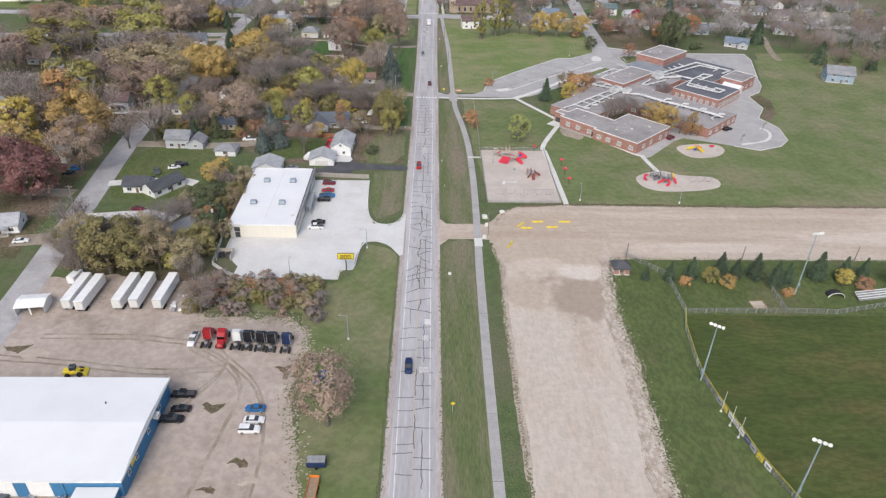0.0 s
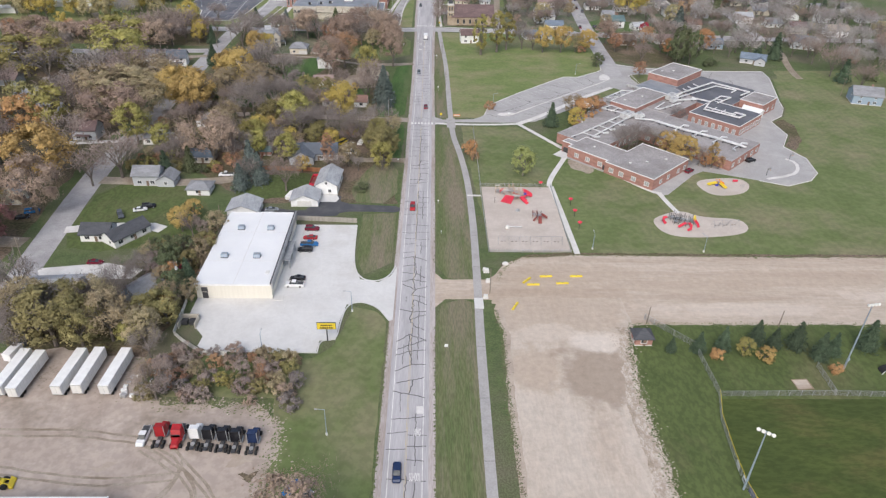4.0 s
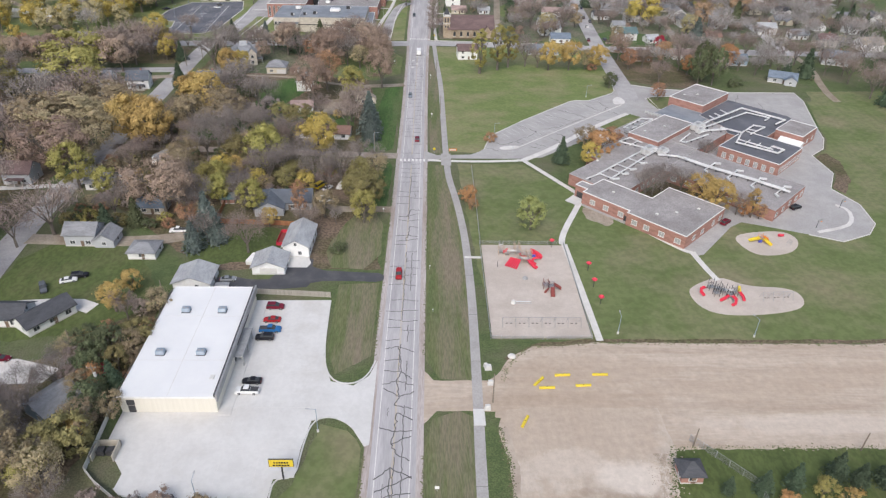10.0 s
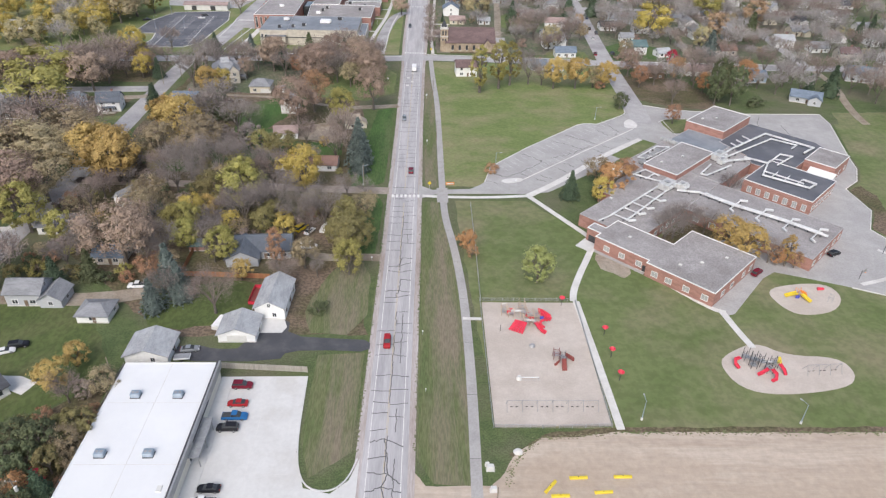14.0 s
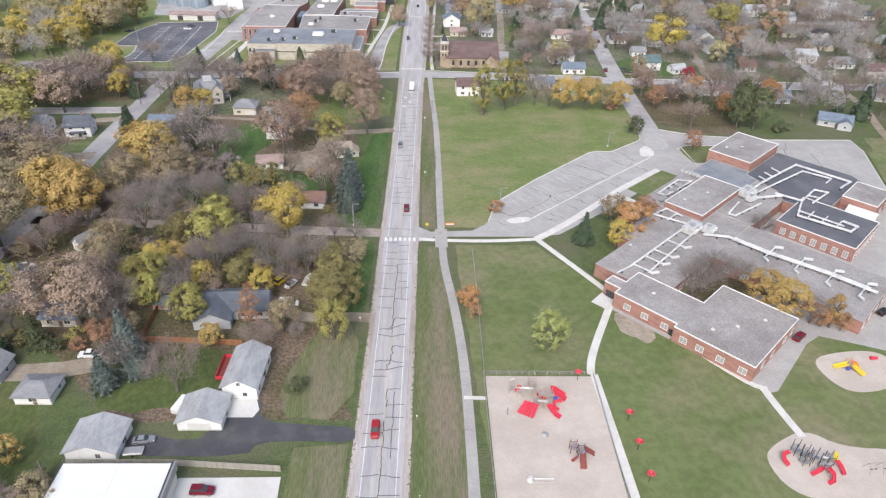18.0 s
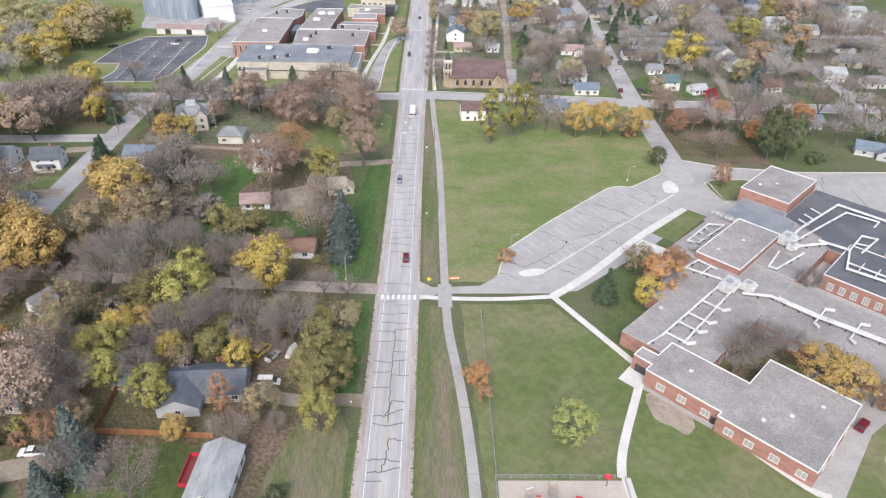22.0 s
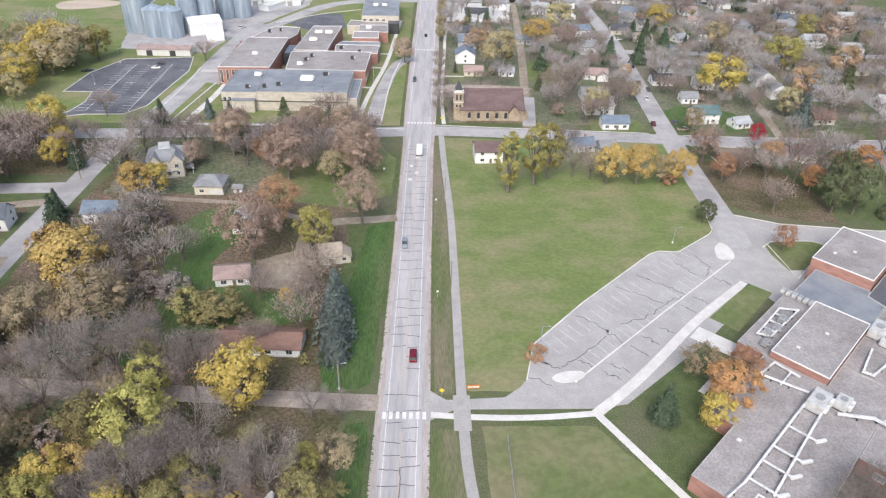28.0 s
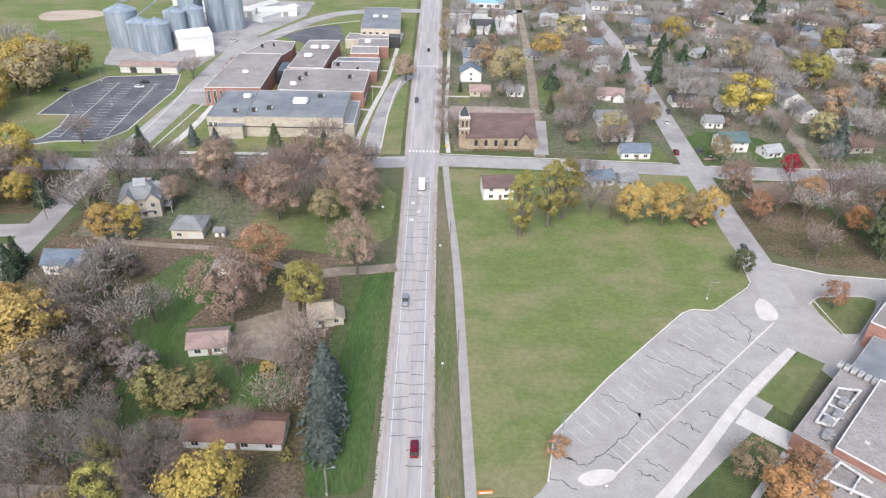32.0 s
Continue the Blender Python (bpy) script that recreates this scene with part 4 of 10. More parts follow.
# playgrounds
sheet("playground_bed", [(23.0, 214.8), (49.7, 215.2), (50.1, 261.3), (23.3, 261.3)], 0.07, M["peagravel"], "tan pea gravel playground bed", "playground")
sheet("play_bed_2", rounded([(82, 236), (86, 240), (95, 244.5), (101, 239), (114.5, 238.5), (116, 232), (111, 227), (93, 224.5), (84, 227)], 2), 0.07, M["peagravel"], "rounded pea gravel play bed", "playground")
sheet("play_bed_3", rounded([(108, 268), (117, 271), (128, 271.5), (130, 265), (124, 257.5), (113, 255.5), (109, 260)], 2), 0.07, M["peagravel"], "rounded pea gravel play bed", "playground")
sheet("courtyard", [(88, 287), (101, 298), (122, 290), (126, 300), (112, 322), (82, 294)], 0.085, M["litter"], "leaf-strewn school courtyard", "courtyard")

# loose spoil along the dirt: clods and soil bands
sheet("soil_band", ragged(strip([(22.6, 92), (22.9, 129), (23.2, 152), (24.4, 172), (23.0, 184)], 1.8), 1, 0.5, 4.0), 0.0495, M["wetdirt"], "brown soil band between grass and dirt", "dirt")
sheet("soil_band_2", ragged(strip([(26, 206.5), (34, 212.2), (52, 214), (120, 214), (300, 216.5)], 1.5), 1, 0.5, 4.0), 0.03, M["litter"], "brown soil band along the dirt road", "dirt")
sheet("spoil_band", ragged(strip([(49.5, 70), (50.5, 96), (52.2, 112), (52.6, 130), (53.2, 150), (55.5, 164), (57, 176)], 5.5, -2.5), 1, 0.9, 6.0), 0.058, M["rubble"], "rough pale rubble along the dirt edge", "dirt")
crng = random.Random(9)
cv, cf = [], []
for k in range(1700):
    t = crng.random()
    if k < 1420:
        y = 70 + 105 * t
        x = 49.6 + 5.5 * t + crng.gauss(0, 1.7)
    elif k < 1600:
        x, y = 62 + 150 * t, 178.6 + crng.gauss(0, 0.7)
    else:
        x, y = crng.uniform(-62, -30), 139 + crng.gauss(0, 2.0)
    r = crng.uniform(0.06, 0.19)
    n0 = len(cv)
    for a in range(5):
        cv.append((x + r * math.cos(a * 1.2566 + k) * crng.uniform(0.7, 1.3), y + r * math.sin(a * 1.2566 + k) * crng.uniform(0.7, 1.3), 0.03))
    cv.append((x, y, 0.05 + r * crng.uniform(0.5, 0.9)))
    cf += [(n0 + a, n0 + (a + 1) % 5, n0 + 5) for a in range(5)]
tagged(raw("clods", cv, cf, M["rubble"]), "loose clods of pale earth strewn along the dirt", "clods", kind="stuff")


def fringe(name, line, spread, count, r, material, label, z, seed):
    """Small ragged patches strewn along an edge, so that grass and soil mingle there."""
    q = random.Random(seed)
    legs = [(a, b, math.hypot(b[0] - a[0], b[1] - a[1])) for a, b in zip(line, line[1:])]
    v, f = [], []
    for a, b, _ in q.choices(legs, [leg[2] for leg in legs], k=count):
        t, off = q.random(), q.gauss(0, spread)
        d = math.hypot(b[0] - a[0], b[1] - a[1])
        x = a[0] + (b[0] - a[0]) * t - (b[1] - a[1]) / d * off
        y = a[1] + (b[1] - a[1]) * t + (b[0] - a[0]) / d * off
        size, turn, n0 = r * q.uniform(0.4, 1.6), q.uniform(0, 6.28), len(v)
        for i in range(7):
            p = size * q.uniform(0.5, 1.3)
            v.append((x + p * math.cos(turn + i * 0.8976) * 1.3, y + p * math.sin(turn + i * 0.8976), z - 0.012))
        v.append((x, y, z + q.uniform(0.01, 0.03)))
        f += [(n0 + i, n0 + (i + 1) % 7, n0 + 7) for i in range(7)]
    return tagged(raw(name, v, f, material), label, "ground", kind="stuff")


NS_WEST, NS_EAST = [(22.4, 60), (22.6, 153), (23.4, 174), (22.0, 184)], [(51.0, 60), (53, 95), (55.2, 129), (55, 150), (56.5, 165), (59.5, 177)]
EW_NORTH, EW_SOUTH = [(24, 199), (27, 206), (33, 211.5), (51, 213.2), (120, 213), (300, 216)], [(59, 178), (130, 178.2), (300, 179)]
YARD_EDGE = [(-24, 60), (-25.5, 91), (-29, 106), (-32.5, 120), (-30, 131), (-31, 140), (-36, 146), (-60, 147), (-66, 152), (-70, 163)]
fringe("grass_fringe", NS_WEST, 0.35, 1400, 0.13, M["verge"], "grass growing over the edge of the dirt", 0.062, 1)
fringe("soil_fringe", NS_WEST, 0.5, 700, 0.12, M["litter"], "loose soil strewn on the grass edge", 0.058, 2)
fringe("soil_fringe", NS_EAST, 0.7, 1200, 0.12, M["rubble"], "pale rubble strewn over the grass edge", 0.068, 3)
fringe("grass_fringe", NS_EAST, 0.7, 1500, 0.14, M["sidelawn"], "grass growing over the edge of the dirt", 0.074, 4)
fringe("soil_fringe", EW_NORTH, 0.45, 600, 0.12, M["litter"], "brown soil strewn along the dirt road", 0.06, 5)
fringe("grass_fringe", EW_NORTH, 0.4, 1500, 0.14, M["lawn"], "grass growing over the edge of the dirt road", 0.066, 6)
fringe("soil_fringe", EW_SOUTH, 0.4, 800, 0.12, M["rubble"], "pale rubble along the dirt road", 0.06, 7)
fringe("grass_fringe", EW_SOUTH, 0.4, 1200, 0.13, M["sidelawn"], "grass growing over the edge of the dirt road", 0.066, 8)
fringe("soil_fringe", YARD_EDGE, 1.2, 1400, 0.16, M["yard"], "tan gravel strewn on the grass by the truck yard", 0.056, 9)
fringe("grass_fringe", YARD_EDGE, 1.3, 1600, 0.16, M["lawn"], "weeds growing into the truck yard", 0.064, 10)
fringe("weeds", [(-108, 150), (-92, 158), (-74, 156), (-66, 150)], 3, 500, 0.17, M["gravel"], "brown weeds round the parked trailers", 0.06, 12)
for k, (edge, off) in enumerate(((ROAD_W, -0.3), (ROAD_E, 0.3))):
    line = [(along(edge, q) + off, q) for q in (60, 129, 176)], [(along(edge, q) + off, q) for q in (208, 240)], [(along(edge, q) + off, q) for q in (247, 282)], [(along(edge, q) + off, q) for q in (287, 320)], [(along(edge, q) + off, q) for q in (336, 410)], [(along(edge, q) + off, q) for q in (421, 482)]
    for j, one in enumerate(line):
        n = int(abs(one[-1][1] - one[0][1]) * 6)
        fringe("grass_fringe", one, 0.22, n, 0.15, M["fresh"] if k == 0 and j in (3, 4) else M["verge"], "grass creeping over the road shoulder", 0.072, 30 + 10 * k + j)

for k, line in enumerate(([(-70, 100), (-52, 118), (-48, 132), (-70, 138), (-100, 138)], [(-50, 66), (-46, 100), (-42, 122), (-60, 134)], [(-36, 70), (-34, 96), (-38, 118), (-50, 130)], [(-112, 130), (-90, 128), (-66, 124), (-50, 126)])):
    for off in (-0.9, 0.9):
        tagged(part("wheel_track", prism(ragged(strip([(x, y + off) for x, y in rounded(line, 2, False)], 0.6), 1.5, 0.3, k), 0.0, 0.0312 + 0.0004 * k + 0.0001 * off), M["gravel"]), "muddy wheel rut in the truck yard", "wheel track", group="yard wheel ruts", kind="structure")

# ---------------------------------------------------------------- buildings


def window(parent, x, y, z, w, h, rz, frame_mat=None, pane=None, name="window"):
    """A window in a wall whose outside looks along -y of its own frame."""
    fm = frame_mat or M["trim"]
    bm = bmesh.new()
    t = 0.10
    add_box(bm, -w / 2 - t, w / 2 + t, -0.07, 0.05, h, h + t)
    add_box(bm, -w / 2 - t * 1.4, w / 2 + t * 1.4, -0.12, 0.05, -t, 0)
    add_box(bm, -w / 2 - t, -w / 2, -0.07, 0.05, 0, h)
    add_box(bm, w / 2, w / 2 + t, -0.07, 0.05, 0, h)
    add_box(bm, -0.03, 0.03, -0.05, 0.05, 0, h)
    ob = part(name, bm, fm, parent)
    ob.matrix_local = pose(x, y, z, 0, 0, rz)
    g = part("pane", box(-w / 2, w / 2, -0.03, 0.03, 0, h), pane or M["glass"], ob)
    return ob


FAR_WINDOW = {}


def far_window(parent, x, y, z, rz):
    """A plain window of a distant house: frame and pane in one small mesh."""
    if "mesh" not in FAR_WINDOW:
        bm = bmesh.new()
        add_box(bm, -0.65, 0.65, -0.06, 0.04, -0.1, 1.3)
        n0 = len(bm.faces)
        add_box(bm, -0.5, 0.5, -0.075, 0.03, 0.03, 1.18)
        bm.faces.ensure_lookup_table()
        for f in bm.faces[n0:]:
            f.material_index = 1
        me = bpy.data.meshes.new("window")
        bm.to_mesh(me), bm.free()
        me.materials.append(M["trim"]), me.materials.append(M["glass"])
        FAR_WINDOW["mesh"] = me
    ob = new("window", FAR_WINDOW["mesh"])
    ob.parent = parent
    ob.matrix_local = pose(x, y, z, 0, 0, rz)


def door(parent, x, y, w, h, rz, material, name="door"):
    bm = bmesh.new()
    add_box(bm, -w / 2, w / 2, -0.06, 0.04, 0.02, h)
    ob = part(name, bm, material, parent)
    ob.matrix_local = pose(x, y, 0, 0, 0, rz)
    n = max(1, round(h / 0.7)) if w > 2 else 2
    for i in range(n):
        part("door_panel", box(-w / 2 + 0.12, w / 2 - 0.12, -0.09, -0.05, 0.12 + i * (h - 0.12) / n, (i + 1) * (h - 0.12) / n), material, ob)
    return ob


def gable_roof(w, d, h, rise, over=0.5, thick=0.22, hip=0.0):
    """A pitched roof over w along x (ridge along x) and d along y; hip: how far the ends slope in."""
    bm = bmesh.new()
    a, b = w / 2 + over, d / 2 + over
    z0 = h - rise * over / (d / 2)
    if hip:
        rx = max(0.05, a - hip * b)
        vs = [bm.verts.new(v) for v in ((-a, -b, z0), (a, -b, z0), (a, b, z0), (-a, b, z0), (-rx, 0, h + rise + thick), (rx, 0, h + rise + thick),
                                        (-a, -b, z0 + thick), (a, -b, z0 + thick), (a, b, z0 + thick), (-a, b, z0 + thick))]
        for f in ((6, 7, 5, 4), (8, 9, 4, 5), (9, 6, 4), (7, 8, 5), (0, 6, 9, 3), (1, 2, 8, 7), (0, 1, 7, 6), (2, 3, 9, 8), (3, 2, 1, 0)):
            bm.faces.new([vs[i] for i in f])
    else:
        ends = []
        for x in (-a, a):
            ends.append([bm.verts.new((x, y, z)) for y, z in ((-b, z0), (0, h + rise + 0.01), (b, z0), (b, z0 + thick), (0, h + rise + thick + 0.03), (-b, z0 + thick))])
        p, q = ends
        for i in range(6):
            j = (i + 1) % 6
            bm.faces.new((p[i], p[j], q[j], q[i]))
        for e in ends:
            bm.faces.new((e[0], e[1], e[4], e[5]))
            bm.faces.new((e[1], e[2], e[3], e[4]))
    bmesh.ops.recalc_face_normals(bm, faces=bm.faces)
    return bm


def gable_walls(w, d, h, rise):
    bm = bmesh.new()
    a, b = w / 2, d / 2
    base = [(-a, -b), (a, -b), (a, b), (-a, b)]
    lo = [bm.verts.new((x, y, -0.2)) for x, y in base]
    hi = [bm.verts.new((x, y, h)) for x, y in base]
    r0, r1 = bm.verts.new((-a, 0, h + rise)), bm.verts.new((a, 0, h + rise))
    bm.faces.new((lo[0], lo[1], hi[1], hi[0]))
    bm.faces.new((lo[2], lo[3], hi[3], hi[2]))
    bm.faces.new((lo[1], lo[2], hi[2], r1, hi[1]))
    bm.faces.new((lo[3], lo[0], hi[0], r0, hi[3]))
    bm.faces.new((hi[0], hi[1], r1, r0))
    bm.faces.new((hi[2], hi[3], r0, r1))
    bm.faces.new(lo[::-1])
    return bm


def house(x, y, w, d, rz, h, rise, wall, roof, label, hip=0.0, name="house", wins=2, storeys=1, chimney=True, garage=0, porch=False, wing=None, door_colour="brown", far=False):
    ob = tagged(empty(name, x, y, 0, rz), label, "shed" if "shed" in name else "garage" if "garage" in name else "house")
    rs = 0 if hip else rise
    part("wall", gable_walls(w, d, h, rs if not hip else 0.01), SIDING[wall], ob)
    if not far:
        part("foundation", box(-w / 2 - 0.06, w / 2 + 0.06, -d / 2 - 0.06, d / 2 + 0.06, -0.2, 0.35), M["concrete"], ob)
    part("roof", gable_roof(w, d, h, rise, hip=hip), ROOF[roof], ob)
    for s in range(storeys):
        z = 0.95 + s * 2.7
        for i in range(wins):
            px = -w / 2 + w * (i + 0.5) / wins
            if far:
                far_window(ob, px, -d / 2, z, 0)
                continue
            if not (s == 0 and garage and px > 0):
                window(ob, px, -d / 2, z, 1.1 if s else 1.5, 1.2, 0)
            window(ob, px, d / 2, z, 1.1, 1.2, 180)
        if far:
            far_window(ob, -w / 2 if x > 0 else w / 2, 0, z, -90 if x > 0 else 90)
            continue
        window(ob, -w / 2, -d * 0.15, z, 1.0, 1.2, -90)
        window(ob, w / 2, d * 0.15, z, 1.0, 1.2, 90)
    if storeys == 1 and not hip and rise > 2 and not far:
        window(ob, w / 2, 0, h + 0.3, 0.8, 1.0, 90)
        window(ob, -w / 2, 0, h + 0.3, 0.8, 1.0, -90)
    if garage:
        door(ob, w * 0.27, -d / 2, garage, 2.2, 0, M["offwhite"], "garage_door")
    else:
        door(ob, w * 0.06, -d / 2, 0.95, 2.05, 0, SIDING["brown"] if door_colour == "brown" else M["white"])
    if chimney:
        bm = box(w * 0.12, w * 0.12 + 0.7, 0.3, 0.9, h, h + rise + 0.9)
        add_box(bm, w * 0.12 - 0.07, w * 0.12 + 0.77, 0.23, 0.97, h + rise + 0.9, h + rise + 1.05)
        part("chimney", bm, M["brick"], ob)
    if porch:
        part("porch_roof", box(-w * 0.3, w * 0.3, -d / 2 - 2.2, -d / 2 + 0.02, 2.5, 2.68), ROOF[roof], ob)
        for px in (-w * 0.28, 0, w * 0.28):
            part("porch_post", box(px - 0.07, px + 0.07, -d / 2 - 2.1, -d / 2 - 1.96, 0.2, 2.5), M["trim"], ob)
        part("porch_floor", box(-w * 0.3, w * 0.3, -d / 2 - 2.2, -d / 2, 0, 0.25), M["greywood"], ob)
    if wing:
        wx, wy, ww, wd, wr, wh, wrise, wcol, wroof = wing
        g = part("wing_wall", gable_walls(ww, wd, wh, wrise), SIDING[wcol], ob)
        g.matrix_local = pose(wx, wy, 0, 0, 0, wr)
        r = part("wing_roof", gable_roof(ww, wd, wh, wrise), ROOF[wroof], ob)
        r.matrix_local = pose(wx, wy, 0.004, 0, 0, wr)
        c, s = math.cos(radians(wr)), math.sin(radians(wr))
        for lx, ly, q in () if far else ((ww / 2, 0, 90), (0, -wd / 2, 0), (-ww / 2, 0, -90)):
            window(ob, wx + c * lx - s * ly, wy + s * lx + c * ly, 1.0, 1.1, 1.1, wr + q)
    return ob


def flat_block(name, parent, pts, h, wall, roof, parapet=0.3, cap=None, z0=-0.2, lip=0.16):
    """A flat-roofed block: walls with a parapet, roof deck, white coping."""
    w = part(name, prism(pts, z0, h), wall, parent)
    n = len(pts)
    a = sum(p[0] * q[1] - q[0] * p[1] for p, q in zip(pts, pts[1:] + pts[:1]))
    if a < 0:
        pts = pts[::-1]
    cx = []
    for i in range(n):
        p, q, r = Vector(pts[i - 1]), Vector(pts[i]), Vector(pts[(i + 1) % n])
        d1, d2 = (q - p).normalized(), (r - q).normalized()
        n1, n2 = Vector((-d1.y, d1.x)), Vector((-d2.y, d2.x))
        m_ = (n1 + n2) / max(0.35, 1 + n1.dot(n2))
        cx.append((q, m_))
    bm = bmesh.new()
    ring = [[bm.verts.new((*(q + m_ * o), z)) for q, m_ in cx] for o, z in ((-0.06, h), (-0.06, h + parapet), (lip, h + parapet), (lip, h + 0.02))]
    for a_, b_ in zip(ring, ring[1:]):
        for i in range(n):
            j = (i + 1) % n
            bm.faces.new((a_[i], a_[j], b_[j], b_[i]))
    part("coping", bm, cap or M["trim"], w)
    part("roof_deck", prism([tuple(q + m_ * (lip - 0.02)) for q, m_ in cx], h - 0.1, h + 0.05), roof, w)
    return w


# --- the store
store = tagged(empty("store"), "low cream metal store with a bright white flat roof", "store")
SX0, SX1, SY0, SY1 = -63.4, -41.9, 188.6, 230.2
part("wall", box(SX0, SX1, SY0, SY1, -0.2, 4.7), M["cream"], store)
part("roof", prism([(SX0 - 0.15, SY0 - 0.15), (SX1 + 0.1, SY0 - 0.15), (SX1 + 0.1, SY1 + 0.15), (SX0 - 0.15, SY1 + 0.15)], 4.7, 5.0), M["membrane"], store, "bright white membrane roof")
bm = box(SX0 - 0.3, SX1 + 0.2, SY0 - 0.3, SY0 - 0.1, 4.6, 5.12)
add_box(bm, SX0 - 0.3, SX1 + 0.2, SY1 + 0.1, SY1 + 0.3, 4.6, 5.12)
add_box(bm, SX0 - 0.32, SX0 - 0.1, SY0 - 0.1, SY1 + 0.1, 4.6, 5.1)
part("roof_edge", bm, M["trim"], store)
part("fascia", box(SX1 + 0.1, SX1 + 0.5, SY0 - 0.35, SY1 + 0.35, 3.7, 5.7), M["steel"], store, "tall dark grey front fascia")
part("fascia_back", box(SX1 - 0.25, SX1 + 0.1, SY0 - 0.3, SY1 + 0.3, 4.9, 5.75), M["dark"], store)
part("sign_band", box(SX1 + 0.5, SX1 + 0.75, 205.5, 219.5, 4.2, 5.3), M["steel"], store, "long grey sign board")
bar = part("sign_lettering", box(SX1 + 0.75, SX1 + 0.8, 206.5, 218.5, 4.5, 5.0), M["dark"], store)
cn = part("canopy", box(SX1 + 0.4, SX1 + 2.6, 203.5, 214.5, 3.3, 3.6), M["steel"], store, "grey entrance canopy")
for y in (204, 209, 214):
    part("canopy_post", box(SX1 + 2.2, SX1 + 2.4, y - 0.1, y + 0.1, 0, 3.3), M["steel"], store)
for y in (206, 209, 212):
    window(store, SX1 + 0.02, y, 0.3, 2.4, 2.5, 90)
door(store, -62.0 + 1.0, SY0, 1.6, 2.2, 0, M["dark"])
part("wall_sign", box(-61.9, -60.1, SY0 - 0.1, SY0, 2.4, 3.9), M["dark"], store)
for y in (200.6, 217.5):
    part("roof_seam", box(SX0 + 0.4, SX1 - 0.5, y - 0.05, y + 0.05, 5.0, 5.03), M["concrete"], store)
part("roof_seam", box(-52.7, -52.6, SY0, SY1, 5.0, 5.03), M["concrete"], store)
for x, y in ((-57.4, 219.6), (-48.0, 219.6), (-58.6, 203.0), (-48.9, 203.0)):
    u = tagged(empty("roof_unit", x, y, 5.0), "grey galvanised rooftop air unit", "air unit", group="store roof units")
    bm = box(-1.0, 1.0, -0.8, 0.8, 0.15, 1.15, 0.06)
    part("casing", bm, M["galv"], u)
    part("kerb_frame", box(-1.1, 1.1, -0.9, 0.9, 0.0, 0.15), M["dark"], u)
    for k in (-0.45, 0.45):
        part("fan_grille", add_rod(bmesh.new(), (k, 0, 1.15), (k, 0, 1.22), 0.34, 0.34, 12), M["steel"], u)
part("vent_hatch", box(-44.6, -43.6, 194, 195.4, 5.0, 5.25, 0.04), M["offwhite"], store)
part("side_walk", box(SX1 + 0.02, SX1 + 3.0, SY0 - 1.0, SY1, 0.05, 0.24), M["newcrete"], store)

# --- the blue and white warehouse
ware = tagged(empty("warehouse"), "large blue metal warehouse with a white low-pitched roof", "warehouse")
part("wall", box(-104, -59.6, 88.4, 116.4, -0.2, 5.4), M["blue_wall"], ware)
bm = bmesh.new()
for yy in (87.9, 116.9):
    pass
pr = [(-104.5, 87.9, 5.4), (-59.2, 87.9, 5.4), (-59.2, 116.9, 5.4), (-104.5, 116.9, 5.4), (-104.5, 102.4, 6.3), (-59.2, 102.4, 6.3)]
vs = [bm.verts.new(p) for p in pr]
for f in ((0, 1, 5, 4), (5, 2, 3, 4), (1, 2, 5), (3, 0, 4), (3, 2, 1, 0)):
    bm.faces.new([vs[i] for i in f])
part("roof", bm, M["membrane"], ware, "white metal roof")
part("eave_trim", box(-59.3, -59.05, 87.8, 117, 4.9, 5.45), M["trim"], ware)
part("eave_trim", box(-104.5, -59.0, 87.6, 87.88, 5.0, 5.45), M["trim"], ware)
for x in (-98, -90.5, -83.2, -76):
    door(ware, x, 88.4, 4.6, 4.2, 0, M["white"], "overhead_door")
    part("wall_panel", box(x + 2.45, x + 4.9, 88.25, 88.4, 0, 5.0), M["blue_wall"], ware)
for y in (92, 96, 103, 110):
    window(ware, -59.6, y, 2.4, 1.0, 1.0, 90)
annex = part("annex", box(-68.2, -60.5, 84.8, 88.2, -0.2, 2.7), M["blue_wall"], ware)
part("annex_roof", prism([(-68.6, 84.2), (-60.2, 84.2), (-60.2, 88.2), (-68.6, 88.2)], 2.7, 3.0), M["membrane"], annex)
for x in (-67, -64.8, -62.4):
    window(ware, x, 84.8, 1.1, 1.1, 1.0, 0)
part("wall_unit", box(-59.6, -58.4, 106, 107.4, 3.2, 4.2), M["offwhite"], ware)
part("wall_logo", box(-59.55, -59.45, 93.2, 95.2, 3.0, 4.4), M["yellow"], ware)
for x, y in ((-88, 96), (-70, 108), (-96, 108)):
    part("roof_pipe", add_rod(bmesh.new(), (x, y, 5.6), (x, y, 6.5), 0.15), M["dark"], ware)

# --- elementary school, in its own turned frame
SA = radians(44)
SU, SV = Vector((math.cos(SA), math.sin(SA))), Vector((-math.sin(SA), math.cos(SA)))


def S(u, v):
    p = Vector((88.8, 259.5)) + SU * u + SV * v
    return (p.x, p.y)


def quad(u0, u1, v0, v1):
    return [S(u0, v0), S(u1, v0), S(u1, v1), S(u0, v1)]


